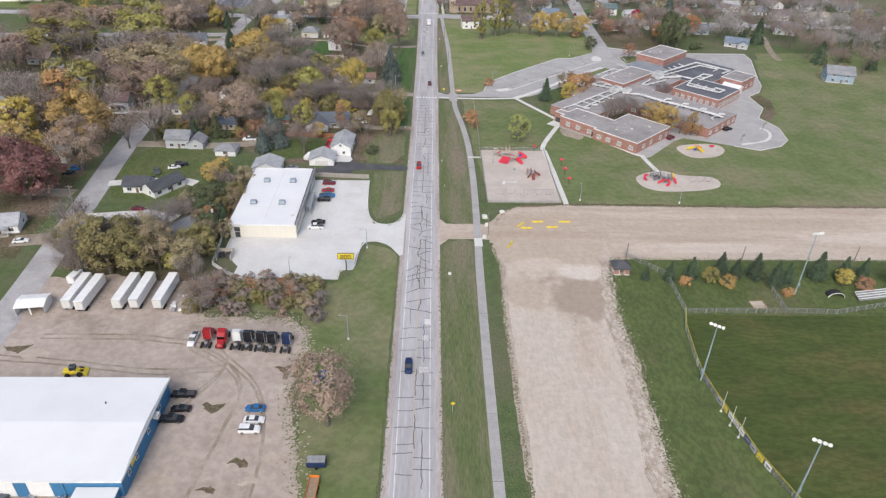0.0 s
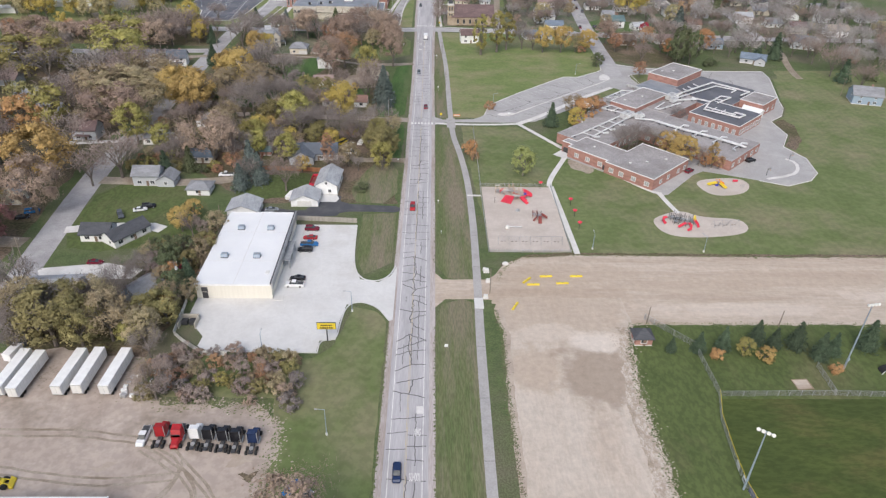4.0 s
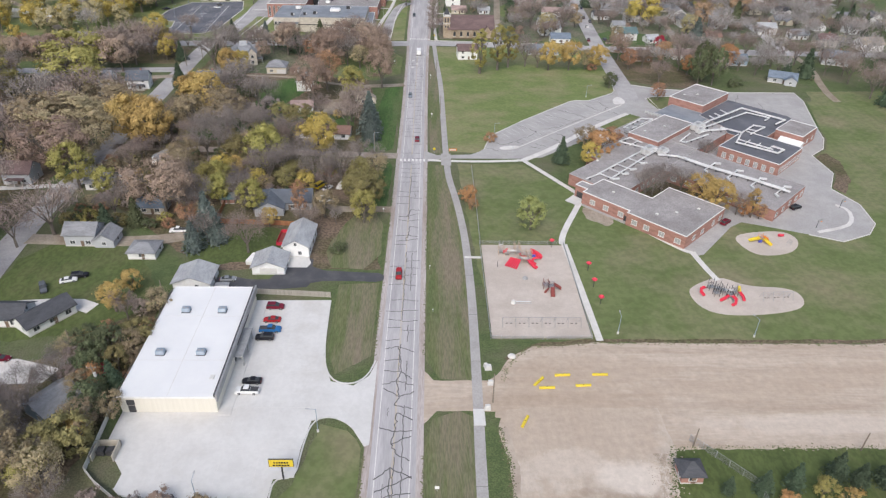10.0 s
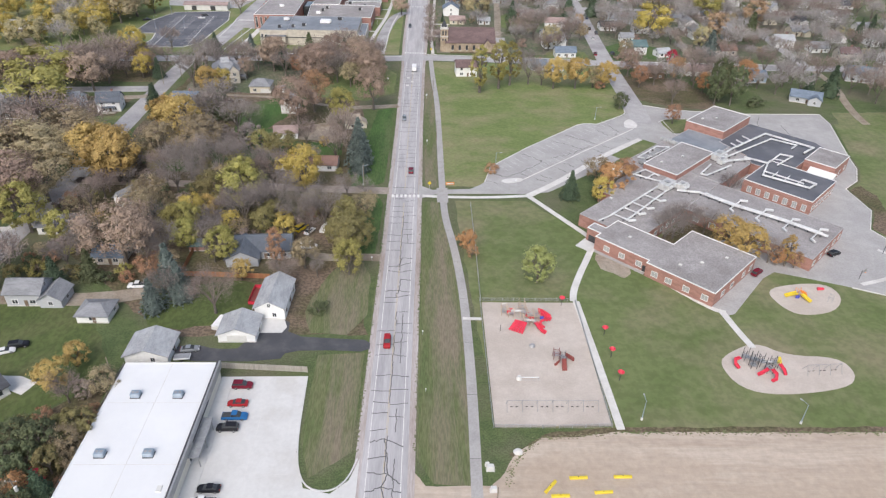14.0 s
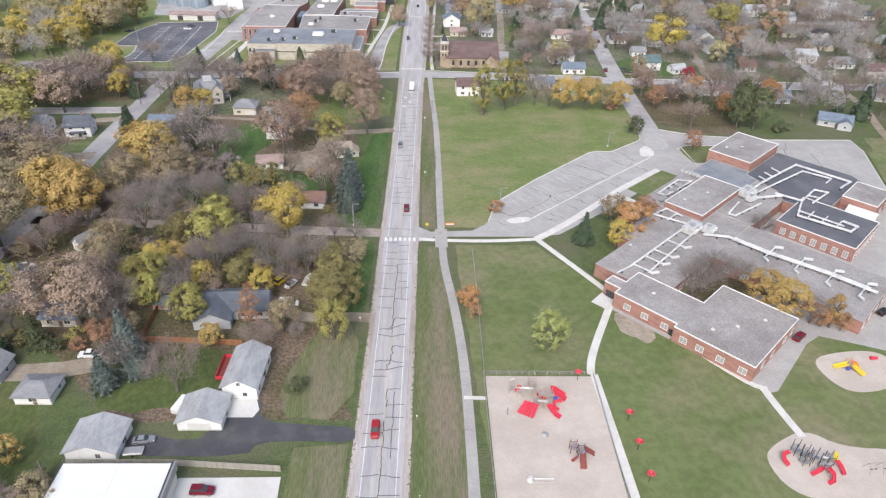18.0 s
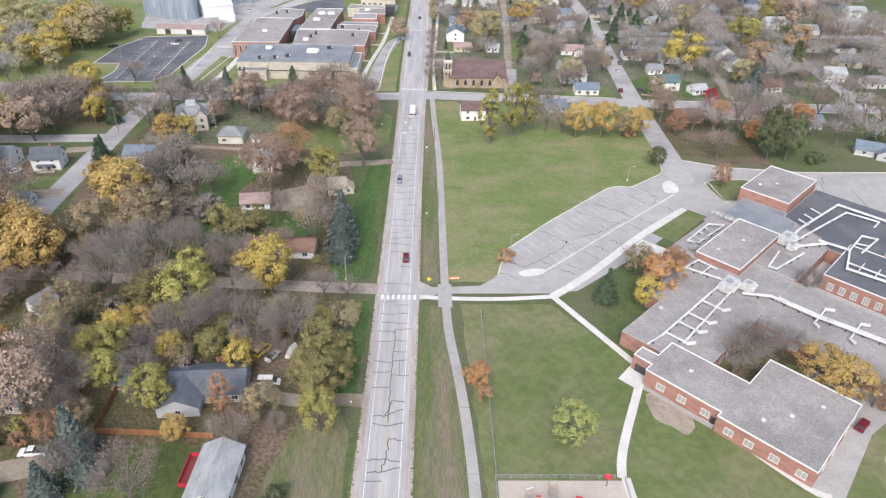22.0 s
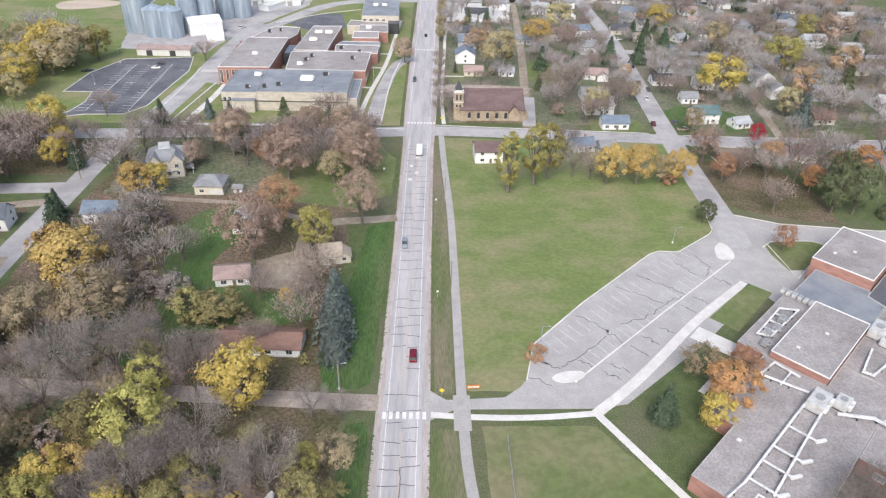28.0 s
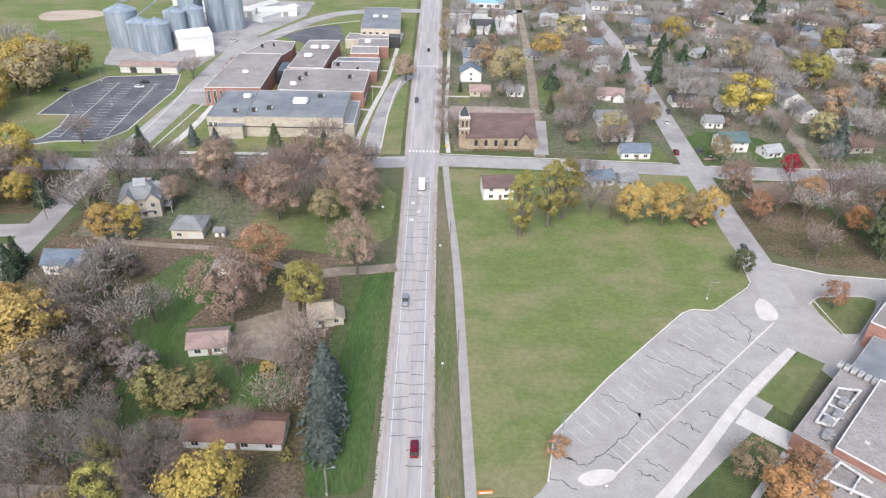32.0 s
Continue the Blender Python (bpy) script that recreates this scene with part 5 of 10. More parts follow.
school = tagged(empty("school"), "sprawling red brick school with flat grey roofs", "school")
front = flat_block("front_wing", school, [S(0, 0), S(27.6, 0), S(27.6, 21.3), S(15.6, 21.3), S(15.6, 41.6), S(8.6, 41.6), S(8.6, 46), S(4.5, 46), S(4.5, 41), S(1.7, 41), S(1.7, 21.8), S(0, 21.8)], 4.6, M["brick"], M["roofgravel"])
west = flat_block("west_wing", school, [S(10.5, 46.2), S(10.5, 53.2), S(30, 53.2), S(30, 58.5), S(58, 58.5), S(58, 43.2), S(68, 43.2), S(68, 30.8), S(15.8, 30.8), S(15.8, 41.8), S(10.5, 41.8)], 4.4, M["brick"], M["roofgravel"], 0.14, M["roofedge"])
east = flat_block("east_wing", school, [S(40.5, 30.6), S(67.5, 30.6), S(67.5, -12.6), S(39.5, -12.6), S(40.5, 8)], 4.3, M["brick"], M["roofgravel"], 0.14, M["roofedge"])
midb = flat_block("hall", school, quad(58.2, 88, 43.4, 57.3), 6.4, M["brick"], M["roofgravel"])
lowr = flat_block("link", school, [S(68.2, 30.2), S(93.2, 30.2), S(99, 34.8), S(102.2, 43.2), S(68.2, 43.2)], 4.5, M["brick"], M["roofgravel"], 0.14, M["roofedge"])
lowr2 = flat_block("link", school, [S(88.2, 43.4), S(102.4, 43.4), S(104.3, 48.2), S(107.8, 48.8), S(107.8, 64), S(88.2, 64)], 4.6, M["brick"], M["roofgrey"], 0.14, M["roofedge"])
plant_ = flat_block("plant_room", school, quad(58.4, 88.0, 57.5, 65.5), 4.3, M["brick"], M["roofgravel"], 0.14, M["roofedge"])
dark1 = flat_block("classroom_block", school, quad(77.0, 101, 1.0, 25.8), 4.9, M["brick"], M["roofdark"])
dark2 = flat_block("classroom_block", school, [S(93.4, 26.0), S(101.4, 26.0), S(101.4, 16.4), S(115, 16.4), S(131, 15.4), S(134, 20), S(134, 48.4), S(104.5, 48.4), S(99.2, 34.6), S(93.4, 30)], 4.7, M["brick"], M["roofdark"], 0.14, M["roofedge"])
neb = flat_block("office_block", school, quad(110.6, 127, 4.6, 16.2), 5.8, M["brick"], M["roofgravel"])
gym = flat_block("gymnasium", school, quad(108, 134.4, 49, 66), 7.9, M["brick"], M["roofgravel"])
can = part("white_canopy", gable_roof(9.0, 6.5, 3.0, 1.6, 0.3), M["membrane"], school, "white metal canopy roof")
can.matrix_local = pose(*S(108, 8), 0, 0, 0, 134)
cw = part("canopy_wall", gable_walls(8.6, 6.2, 3.0, 1.5), M["offwhite"], school)
cw.matrix_local = pose(*S(108, 8), 0, 0, 0, 134)


def school_window(u, v, ang, w=1.7, h=1.6, z=1.2):
    x, y = S(u, v)
    return window(school, x, y, z, w, h, 44 + ang, None, M["blind"])


for v in (2.6, 8.4, 14.0, 18.6):
    school_window(0, v, -90, 1.9, 1.7)
for v in (25, 31, 36.5):
    school_window(1.7, v, -90, 1.9, 1.7)
for u in (6, 12, 20, 25):
    school_window(u, 0, 0, 1.8, 1.6)
for u in (42, 48, 54, 60, 65):
    school_window(u, -12.6, 0, 1.8, 1.6)
for u in (18, 22, 26, 30, 34, 38):
    school_window(u, 30.8, 0, 1.8, 1.6)
for v in (-8, -2, 4, 14, 20, 26):
    school_window(40.5 if v > 8 else 40, v, -90, 2.2, 1.7)
for i in range(7):
    school_window(77, 3.2 + i * 3.3, -90, 1.5, 2.2, 0.8)
for i in range(8):
    school_window(79 + i * 2.9, 1.0, 0, 1.5, 2.2, 0.8)
for u in (112, 118, 124):
    school_window(u, 4.6, 0, 1.5, 1.6)
for v in (51, 54.5, 58):
    school_window(108, v, -90, 0.8, 2.2, 1.0)
x_, y_ = S(4.5, 43.5)
door(school, x_, y_, 3.2, 2.4, -46, M["dark"])
x_, y_ = S(1.7, 23)
door(school, x_, y_, 1.2, 2.2, -46, M["dark"])

# pale walk along the south-west wall
sheet("wall_walk", [S(0.2, 22.2), S(1.6, 22.2), S(1.6, 40.8), S(0.2, 40.8)], 0.09, M["path"], "grey concrete strip along the school wall", "walk")

# ducts over the roofs: square white ducts on short legs


def duct(pts, z=5.6, w=0.55, legs=True):
    ob = tagged(empty("roof_duct"), "white insulated air duct on short legs across the school roof", "air duct", group="school roof ducts")
    pts = [S(u, v) for u, v in pts]
    for i, (a, b) in enumerate(zip(pts, pts[1:])):
        d = Vector(b) - Vector(a)
        L = d.length + w
        bm = box(-w / 2, L - w / 2, -w / 2, w / 2, 0, w, 0.05)
        o = part("duct_run", bm, M["duct"], ob)
        o.matrix_local = pose(a[0], a[1], z + 0.004 * i, 0, 0, math.degrees(math.atan2(d.y, d.x)))
        if legs:
            for k in range(1, int(L / 4) + 1):
                f = part("leg", box(k * 4 - 0.1, k * 4 + 0.1, -w / 2 - 0.1, w / 2 + 0.1, -0.75, 0.0), M["dark"], o)
    return ob

def condenser(x, y, z, turn):
    ob = tagged(empty("condenser", x, y, z, turn), "pale blue-grey condenser in a row on the school roof", "condenser", group="school roof condensers")
    part("body", box(-0.55, 0.55, -0.9, 0.9, 0.25, 1.35, 0.05), M["unitgrey"], ob)
    part("base_rail", box(-0.6, 0.6, -0.8, -0.6, 0, 0.25), M["steel"], ob)
    part("base_rail", box(-0.6, 0.6, 0.6, 0.8, 0, 0.25), M["steel"], ob)
    for v in (-0.42, 0.42):
        part("fan_guard", rod((0, v, 1.35), (0, v, 1.45), 0.36, 0.36, 10), M["steel"], ob)


for i in range(8):
    condenser(106.6 + 7.2 * i / 7, 368.4 - 8.4 * i / 7, 4.6, -49.4)


def unit(u, v, z, sx, sy, sz, label="large grey rooftop air handler with hoods", turn=44, m_="duct"):
    x, y = S(u, v)
    ob = tagged(empty("air_handler", x, y, z, turn), label, "air handler", group="school roof units")
    bm = box(-sx / 2, sx / 2, -sy / 2, sy / 2, 0.2, sz, 0.08)
    part("casing", bm, M["unitgrey"] if m_ == "duct" else M[m_], ob)
    part("base_rail", box(-sx / 2, sx / 2, -sy / 2 + 0.1, sy / 2 - 0.1, 0, 0.2), M["dark"], ob)
    bm = bmesh.new()
    for s in (-1, 1):
        q = prism([(0, 0), (sx * 0.28, 0), (sx * 0.28, sx * 0.1), (0, sx * 0.1)], 0, sz * 0.6)
        q.free()
        add_box(bm, s * sx * 0.25 - sx * 0.16, s * sx * 0.25 + sx * 0.16, -sy / 2 - 0.7, -sy / 2 + 0.02, sz * 0.35, sz * 0.85, 0.12)
    part("hood", bm, M[m_], ob)
    part("fan_housing", add_rod(bmesh.new(), (0, 0, sz), (0, 0, sz + 0.35), min(sx, sy) * 0.28, None, 10), M["steel"], ob)
    return ob


unit(49.5, 42.6, 4.5, 6.4, 3.8, 2.6)
unit(53.4, 38.6, 4.5, 4.0, 3.0, 2.2)
unit(88, 41.2, 4.6, 6.4, 3.6, 2.6)
unit(85, 38.4, 4.6, 4.0, 2.4, 2.0)
for u, v in ((62, 60), (66, 61.5), (70, 60.5), (75, 61)):
    unit(u, v, 4.5, 2.6, 1.6, 1.5, "grey rooftop condenser unit", m_="steel")
duct([(47, 44.6), (16, 44.6)], 5.2, 0.5)
duct([(46.5, 40.8), (17, 39.2)], 5.2, 0.5)
for u in (17.5, 24, 29.5, 37.5):
    duct([(u, 44.6), (u, 38.4)], 5.15, 0.42)
    duct([(u, 38.4), (u + 1.6, 37.4)], 4.9, 0.7, False)
duct([(16, 44.6), (10, 45.4)], 5.2, 0.4)
duct([(51.4, 45.5), (49.2, 56), (56, 55.2), (55.2, 49)], 5.2, 0.45)
duct([(49.4, 51), (55.6, 51)], 5.15, 0.4)
duct([(49.2, 38), (53.5, 32), (53.2, 20), (55.2, 2.8), (55.4, -11)], 5.2, 0.62)
duct([(54.6, 30), (54.4, 20), (56.3, 2.8), (56.5, -9)], 5.2, 0.45)
for v in (19, 10, 1, -8):
    duct([(50.4, v), (59, v)], 5.1, 0.4)
    duct([(59, v), (60, v - 1.6)], 4.9, 0.7, False)
    duct([(50.4, v), (49.4, v - 1.4)], 4.9, 0.6, False)
duct([(79, 40), (68.4, 38.8), (68.8, 36.6), (84, 34.2)], 5.2, 0.5)
duct([(86, 37.4), (90, 35), (95, 31.6)], 5.2, 0.7)
duct([(86, 41), (96, 40.8), (100, 40.7), (125.4, 38), (125.4, 18), (117.7, 18.8)], 5.4, 0.62)
duct([(88, 39), (96.5, 37.8), (121.7, 34), (123.0, 24), (118, 24)], 5.4, 0.5)
for u in (103, 108, 114):
    duct([(u, 40), (u + 1.5, 43.5)], 5.4, 0.45, False)
duct([(94.8, 33.5), (95.9, 24.8), (84, 21.8), (85.9, 5.5), (91, 5.0), (91.2, 9.5)], 5.55, 0.6)
duct([(95.9, 24.8), (108.4, 25), (109.9, 20.7), (97.5, 21.6)], 5.5, 0.5)
duct([(102, 25), (103.4, 21)], 5.5, 0.4)
duct([(87.9, 22.9), (88.2, 8.5)], 5.55, 0.45)
for v in (10, 14.5, 19):
    duct([(86, v), (91, v)], 5.5, 0.35)
duct([(64, 63), (79, 63.4), (82, 59.4), (65.4, 60), (64, 63)], 5.2, 0.45)
for u in (68, 72, 76):
    duct([(u, 60), (u, 63.2)], 5.15, 0.4)
for u, v in ((12, 10), (20, 6), (6, 14), (9, 33), (75, 50), (64, 53), (120, 58), (115, 62), (24, 50), (118, 10)):
    x, y = S(u, v)
    ob = tagged(empty("roof_vent", x, y, 4.6 if v < 45 else 6.4 if u < 90 and v < 57 else 7.9 if v > 49 and u > 100 else 5.8 if u > 100 else 4.5, 44), "small white curb vent on the school roof", "roof vent", group="school roof vents")
    part("cap", box(-0.45, 0.45, -0.45, 0.45, 0.3, 0.62, 0.06), M["offwhite"], ob)
    part("stem", box(-0.3, 0.3, -0.3, 0.3, 0, 0.3), M["steel"], ob)

# --- church
church = tagged(empty("church", 33.8, 518, 0, 1.5), "buff brick church with a long brown roof and corner tower", "church")
CW, CD = 29.0, 22.5
part("wall", gable_walls(CW, CD, 5.6, 6.0), M["buff"], church)
part("roof", gable_roof(CW, CD, 5.6, 6.0, 0.5, 0.3), ROOF["maroon"], church, "long brown shingled roof")
for i in range(6):
    px = -CW / 2 + 4 + i * 4.2
    bm = box(-0.7, 0.7, -0.06, 0.04, 1.4, 3.6)
    add_rod(bm, (0, -0.06, 3.6), (0, 0.04, 3.6), 0.7, None, 12)
    w_ = part("arched_window", bm, M["glass"], church)
    w_.matrix_local = pose(px, -CD / 2, 0)
    part("sill", box(-0.85, 0.85, -0.2, 0.02, 1.25, 1.4), M["offwhite"], w_)
    part("buttress", box(px + 1.75, px + 2.35, -CD / 2 - 0.5, -CD / 2, 0, 4.6), M["buff"], church)
tower = part("tower", box(-17.6, -13.4, -10.2, -6.0, -0.2, 13.2), M["buff"], church)
part("tower_ledge", box(-17.8, -13.2, -10.4, -5.8, 8.6, 8.9), M["offwhite"], tower)
part("tower_ledge", box(-17.8, -13.2, -10.4, -5.8, 13.0, 13.4), M["offwhite"], tower)
for px in (-16.3, -14.7):
    part("louvre", box(px - 0.45, px + 0.45, -10.28, -10.18, 9.6, 12.2), M["dark"], tower)
    part("louvre", box(px - 0.45, px + 0.45, -10.28, -10.18, 6.4, 7.6), M["dark"], tower)
bm = bmesh.new()
bmesh.ops.create_cone(bm, cap_ends=True, segments=4, radius1=2.9, radius2=0.05, depth=4.8, matrix=Matrix.Translation((-15.5, -8.1, 15.8)) @ Matrix.Rotation(radians(45), 4, 'Z'))
part("spire", bm, ROOF["dark"], tower)
for sx, sy in ((-17.3, -9.9), (-13.7, -9.9), (-17.3, -6.3), (-13.7, -6.3)):
    part("pinnacle", rod((sx, sy, 13.2), (sx, sy, 15.0), 0.35, 0.05, 6), M["offwhite"], tower)
bm = bmesh.new()
add_box(bm, -17.0, -14.0, -10.6, -10.2, 13.3, 14.3)
part("tower_gable", bm, M["offwhite"], tower)
part("side_gable", gable_walls(6, 5, 4.6, 3.0), M["buff"], church).matrix_local = pose(10, -9.5, 0, 0, 0, 90)
part("side_roof", gable_roof(6, 5, 4.6, 3.0, 0.3, 0.2), ROOF["maroon"], church).matrix_local = pose(10, -9.5, 0.01, 0, 0, 90)
part("low_annex", box(13.8, 16.6, -9, 2, 0, 3.2), M["buff"], church)
part("hedge", box(-12, 14, -13.6, -12.4, 0, 0.7, 0.2), M["litter"], church)

# --- high school
high = tagged(empty("high_school"), "long tan and red brick high school with flat roofs", "school")
gy = flat_block("gymnasium", high, [(-74.6, 516), (-33, 516), (-33, 549), (-76, 549)], 9.0, M["tan"], M["roofgrey"], cap=M["steel"])
part("wall_band", box(-91.2, -32.8, 515.75, 515.9, 4.4, 4.8), M["dark"], gy, "dark stripe along the tan wall")
flat_block("gym_wing", high, [(-91, 516.2), (-74.8, 516.2), (-76.2, 549), (-91, 549)], 8.6, M["tan"], M["roofgrey"], cap=M["steel"])
part("porch_block", box(-86, -75.5, 513, 516.0, -0.2, 5.6), M["tan"], gy)
part("porch_roof", box(-86.2, -75.3, 512.8, 516.0, 5.6, 5.9), M["roofgrey"], gy)
flat_block("entrance", high, [(-32.8, 517), (-28.6, 517), (-28.6, 545), (-32.8, 545)], 6.0, M["tan"], M["roofgrey"])
flat_block("classroom_block", high, [(-68, 553), (-27.5, 552), (-27, 585), (-51, 586), (-70.5, 584)], 8.0, M["brick"], M["roofgravel"])
flat_block("classroom_block", high, [(-102, 552), (-76, 553), (-76.2, 608), (-99.4, 608)], 8.8, M["brick"], M["roofgravel"])
flat_block("classroom_block", high, [(-99, 608.3), (-76, 608.3), (-73, 619), (-74, 634), (-89, 636)], 8.2, M["brick"], M["roofgravel"])
flat_block("classroom_block", high, [(-69.8, 586.2), (-51.3, 586.4), (-51, 600), (-49, 639), (-66.4, 638)], 8.2, M["brick"], M["roofgravel"])
flat_block("classroom_block", high, [(-48, 590), (-24, 590), (-24, 606), (-49, 606)], 6.0, M["brick"], M["roofgravel"])
flat_block("link_block", high, [(-49, 606.3), (-23.6, 606.3), (-24.3, 616), (-47, 616)], 5.2, M["steel"], M["roofgrey"])
flat_block("classroom_block", high, [(-40.6, 616.3), (-25, 616.3), (-26, 631), (-41, 630)], 7.4, M["brick"], M["roofgravel"])
flat_block("classroom_block", high, [(-39, 634), (-20.4, 633), (-21.4, 650), (-39, 649)], 6.6, M["brick"], M["roofgravel"])
flat_block("north_block", high, [(-39, 662), (-15, 662), (-16.7, 718), (-41, 717)], 9.4, M["tan"], M["roofgrey"], cap=M["steel"])
flat_block("north_lobby", high, [(-47.5, 652), (-22, 652), (-22, 661.6), (-46.5, 666)], 5.4, M["tan"], M["roofgravel"])
flat_block("north_entrance", high, [(-21.6, 654), (-15, 654), (-15, 661.6), (-21.6, 661.6)], 6.4, M["dark"], M["roofdark"], cap=M["dark"])
part("glass_link", box(-75.8, -70.4, 585, 600, -0.2, 7.0), M["glass"], high)
part("glass_link", box(-75.8, -68.2, 553.5, 556, -0.2, 6.0), M["glass"], high)
for y in (560, 568, 576, 584, 592, 600):
    part("brick_pier", box(-102.4, -101.2, y - 0.6, y + 0.6, -0.2, 8.6), M["brick"], high)
for u, v, z, sx, sy in ((-54, 534, 9.05, 6, 5), (-79, 540, 8.65, 3, 2.4), (-62, 560, 8.05, 2.6, 2), (-60, 568, 8.05, 1.6, 1.6), (-58, 575, 8.05, 1.6, 1.6), (-36, 572, 8.05, 1.8, 1.4), (-34, 590.8, 6.05, 1.6, 1.2), (-62, 606, 8.25, 4, 3), (-61, 622, 8.25, 4, 2.6), (-55, 622, 8.25, 4, 2.6), (-33, 641, 6.65, 3, 2.4),
                        (-46, 541, 9.05, 2.4, 1.4), (-80, 522, 8.65, 1.6, 1.2), (-72, 522, 9.05, 1.6, 1.2), (-66, 525, 9.05, 2, 1.2), (-88, 574, 8.85, 2.6, 1.2), (-90, 622, 8.25, 1.6, 1.6), (-84, 625, 8.25, 1.2, 1.2), (-32, 690, 9.45, 3, 1.5), (-26, 690, 9.45, 3, 1.5), (-45, 598, 6.05, 2, 1.6)):
    ob = tagged(empty("air_handler", u, v, z), "white rooftop air handler", "air handler", group="high school roof units")
    part("casing", box(-sx / 2, sx / 2, -sy / 2, sy / 2, 0.2, 1.7, 0.08), M["white"] if sx > 2.5 else M["dark"], ob)
    part("base_rail", box(-sx / 2, sx / 2, -sy / 2, sy / 2, 0, 0.2), M["dark"], ob)
    part("hood", box(sx / 2 - 0.02, sx / 2 + 0.6, -sy * 0.35, sy * 0.35, 0.5, 1.3, 0.06), M["offwhite"], ob)
for i in range(7):
    window(high, -27.35, 555 + i * 4.2, 2.0, 1.8, 1.8, 90)
for i in range(3):
    window(high, -100.5 + i * 3.0, 552.05, 1.0, 1.2, 6.4, 0)
for x in (-89.6, -87.4):
    window(high, x, 516.2, 4.6, 1.2, 1.6, 0)
for i in range(4):
    window(high, -37 + i * 4, 662, 6.2, 2.0, 1.2, 0)

# --- grain elevator


def bin_(x, y, r, h, roof_h=2.2):
    ob = tagged(empty("grain_bin", x, y, 0), "corrugated galvanised steel grain bin with conical cap", "grain bin", group="grain bins")
    bm = bmesh.new()
    n, rings = 28, int(h / 0.55)
    prev = None
    for k in range(rings + 1):
        rr = r + (0.07 if k % 2 else 0.0)
        ring = [bm.verts.new((rr * math.cos(2 * math.pi * i / n), rr * math.sin(2 * math.pi * i / n), h * k / rings)) for i in range(n)]
        if prev:
            for i in range(n):
                bm.faces.new((prev[i], prev[(i + 1) % n], ring[(i + 1) % n], ring[i]))
        prev = ring
    part("shell", bm, M["galv"], ob)
    bm = bmesh.new()
    bmesh.ops.create_cone(bm, cap_ends=True, segments=28, radius1=r + 0.25, radius2=0.6, depth=roof_h, matrix=Matrix.Translation((0, 0, h + roof_h / 2)))
    part("cap_roof", bm, M["galv"], ob)
    part("roof_collar", add_rod(bmesh.new(), (0, 0, h + roof_h), (0, 0, h + roof_h + 0.6), 0.65, None, 10), M["steel"], ob)
    for i in range(10):
        a = 2 * math.pi * i / 10
        part("stiffener", rod(((r + 0.1) * math.cos(a), (r + 0.1) * math.sin(a), 0), ((r + 0.1) * math.cos(a), (r + 0.1) * math.sin(a), h), 0.09, None, 4), M["steel"], ob)
    return ob


bin_(-178, 652, 9.0, 20, 3.6)
bin_(-164.5, 642, 7.0, 16, 2.8)
bin_(-154, 640, 7.0, 16, 2.8)
bin_(-150, 660, 6.4, 18, 2.4)
bin_(-141, 668, 6.0, 18, 2.4)
bin_(-134, 690, 6.4, 24, 2.2)
bin_(-124, 694, 6.4, 24, 2.2)
bin_(-147, 690, 5.0, 22, 2.2)
elev = tagged(empty("elevator_house"), "tall blue-grey metal grain elevator house", "grain elevator")
part("tower", box(-152, -142, 674, 684, 0, 26), M["galv"], elev)
part("head_house", box(-150, -144, 676, 682, 26, 33), M["galv"], elev)
part("loading_shed", gable_walls(20, 14, 7, 3), M["white"], elev).matrix_local = pose(-138, 651, 0, 0, 0, 30)
part("loading_roof", gable_roof(20, 14, 7, 3, 0.3), M["membrane"], elev).matrix_local = pose(-138, 651, 0.01, 0, 0, 30)
part("catwalk", rod((-178, 652, 24.2), (-147, 678, 27), 0.5), M["steel"], elev)
part("leg_pipe", rod((-147, 679, 33), (-164.5, 642, 19), 0.4), M["galv"], elev)
part("leg_pipe", rod((-147, 679, 33), (-178, 652, 24), 0.4), M["galv"], elev)
part("conveyor", rod((-147, 679, 32), (-124, 694, 27), 0.5), M["dark"], elev)
tank = tagged(empty("white_tank", -126.5, 634, 0, 20), "round white storage tank shed", "tank")
bm = bmesh.new()
bmesh.ops.create_cone(bm, cap_ends=True, segments=20, radius1=4.6, radius2=4.6, depth=10, matrix=Matrix.Translation((0, 0, 1.6)) @ Matrix.Rotation(radians(90), 4, 'Y'))
part("shell", bm, M["white"], tank)
part("footing", box(-5, 5, -4.4, 4.4, -0.1, 0.4), M["concrete"], tank)
low = tagged(empty("long_shed", -146, 603, 0, 0), "long low white shed with a grey roof and dark doors", "shed")
part("wall", gable_walls(30, 9, 3.6, 1.2), M["offwhite"], low)
part("roof", gable_roof(30, 9, 3.6, 1.2, 0.4), ROOF["rose"], low)
for x in (-8, 5):
    door(low, x, -4.5, 3.4, 3.0, 0, M["dark"], "garage_door")
for x, y, w, d, rz in ((-152, 742, 26, 12, 18), (-126, 728, 14, 9, 18), (-104, 730, 26, 11, 18), (-170, 760, 30, 12, 14)):
    ob = tagged(empty("white_shed", x, y, 0, rz), "white metal farm shed with pale roof", "shed", group="grain yard sheds")
    part("wall", gable_walls(w, d, 4, 2), M["white"], ob)
    part("roof", gable_roof(w, d, 4, 2, 0.4), M["offwhite"], ob)
    door(ob, w * 0.2, -d / 2, 3.5, 3.2, 0, M["steel"], "garage_door")

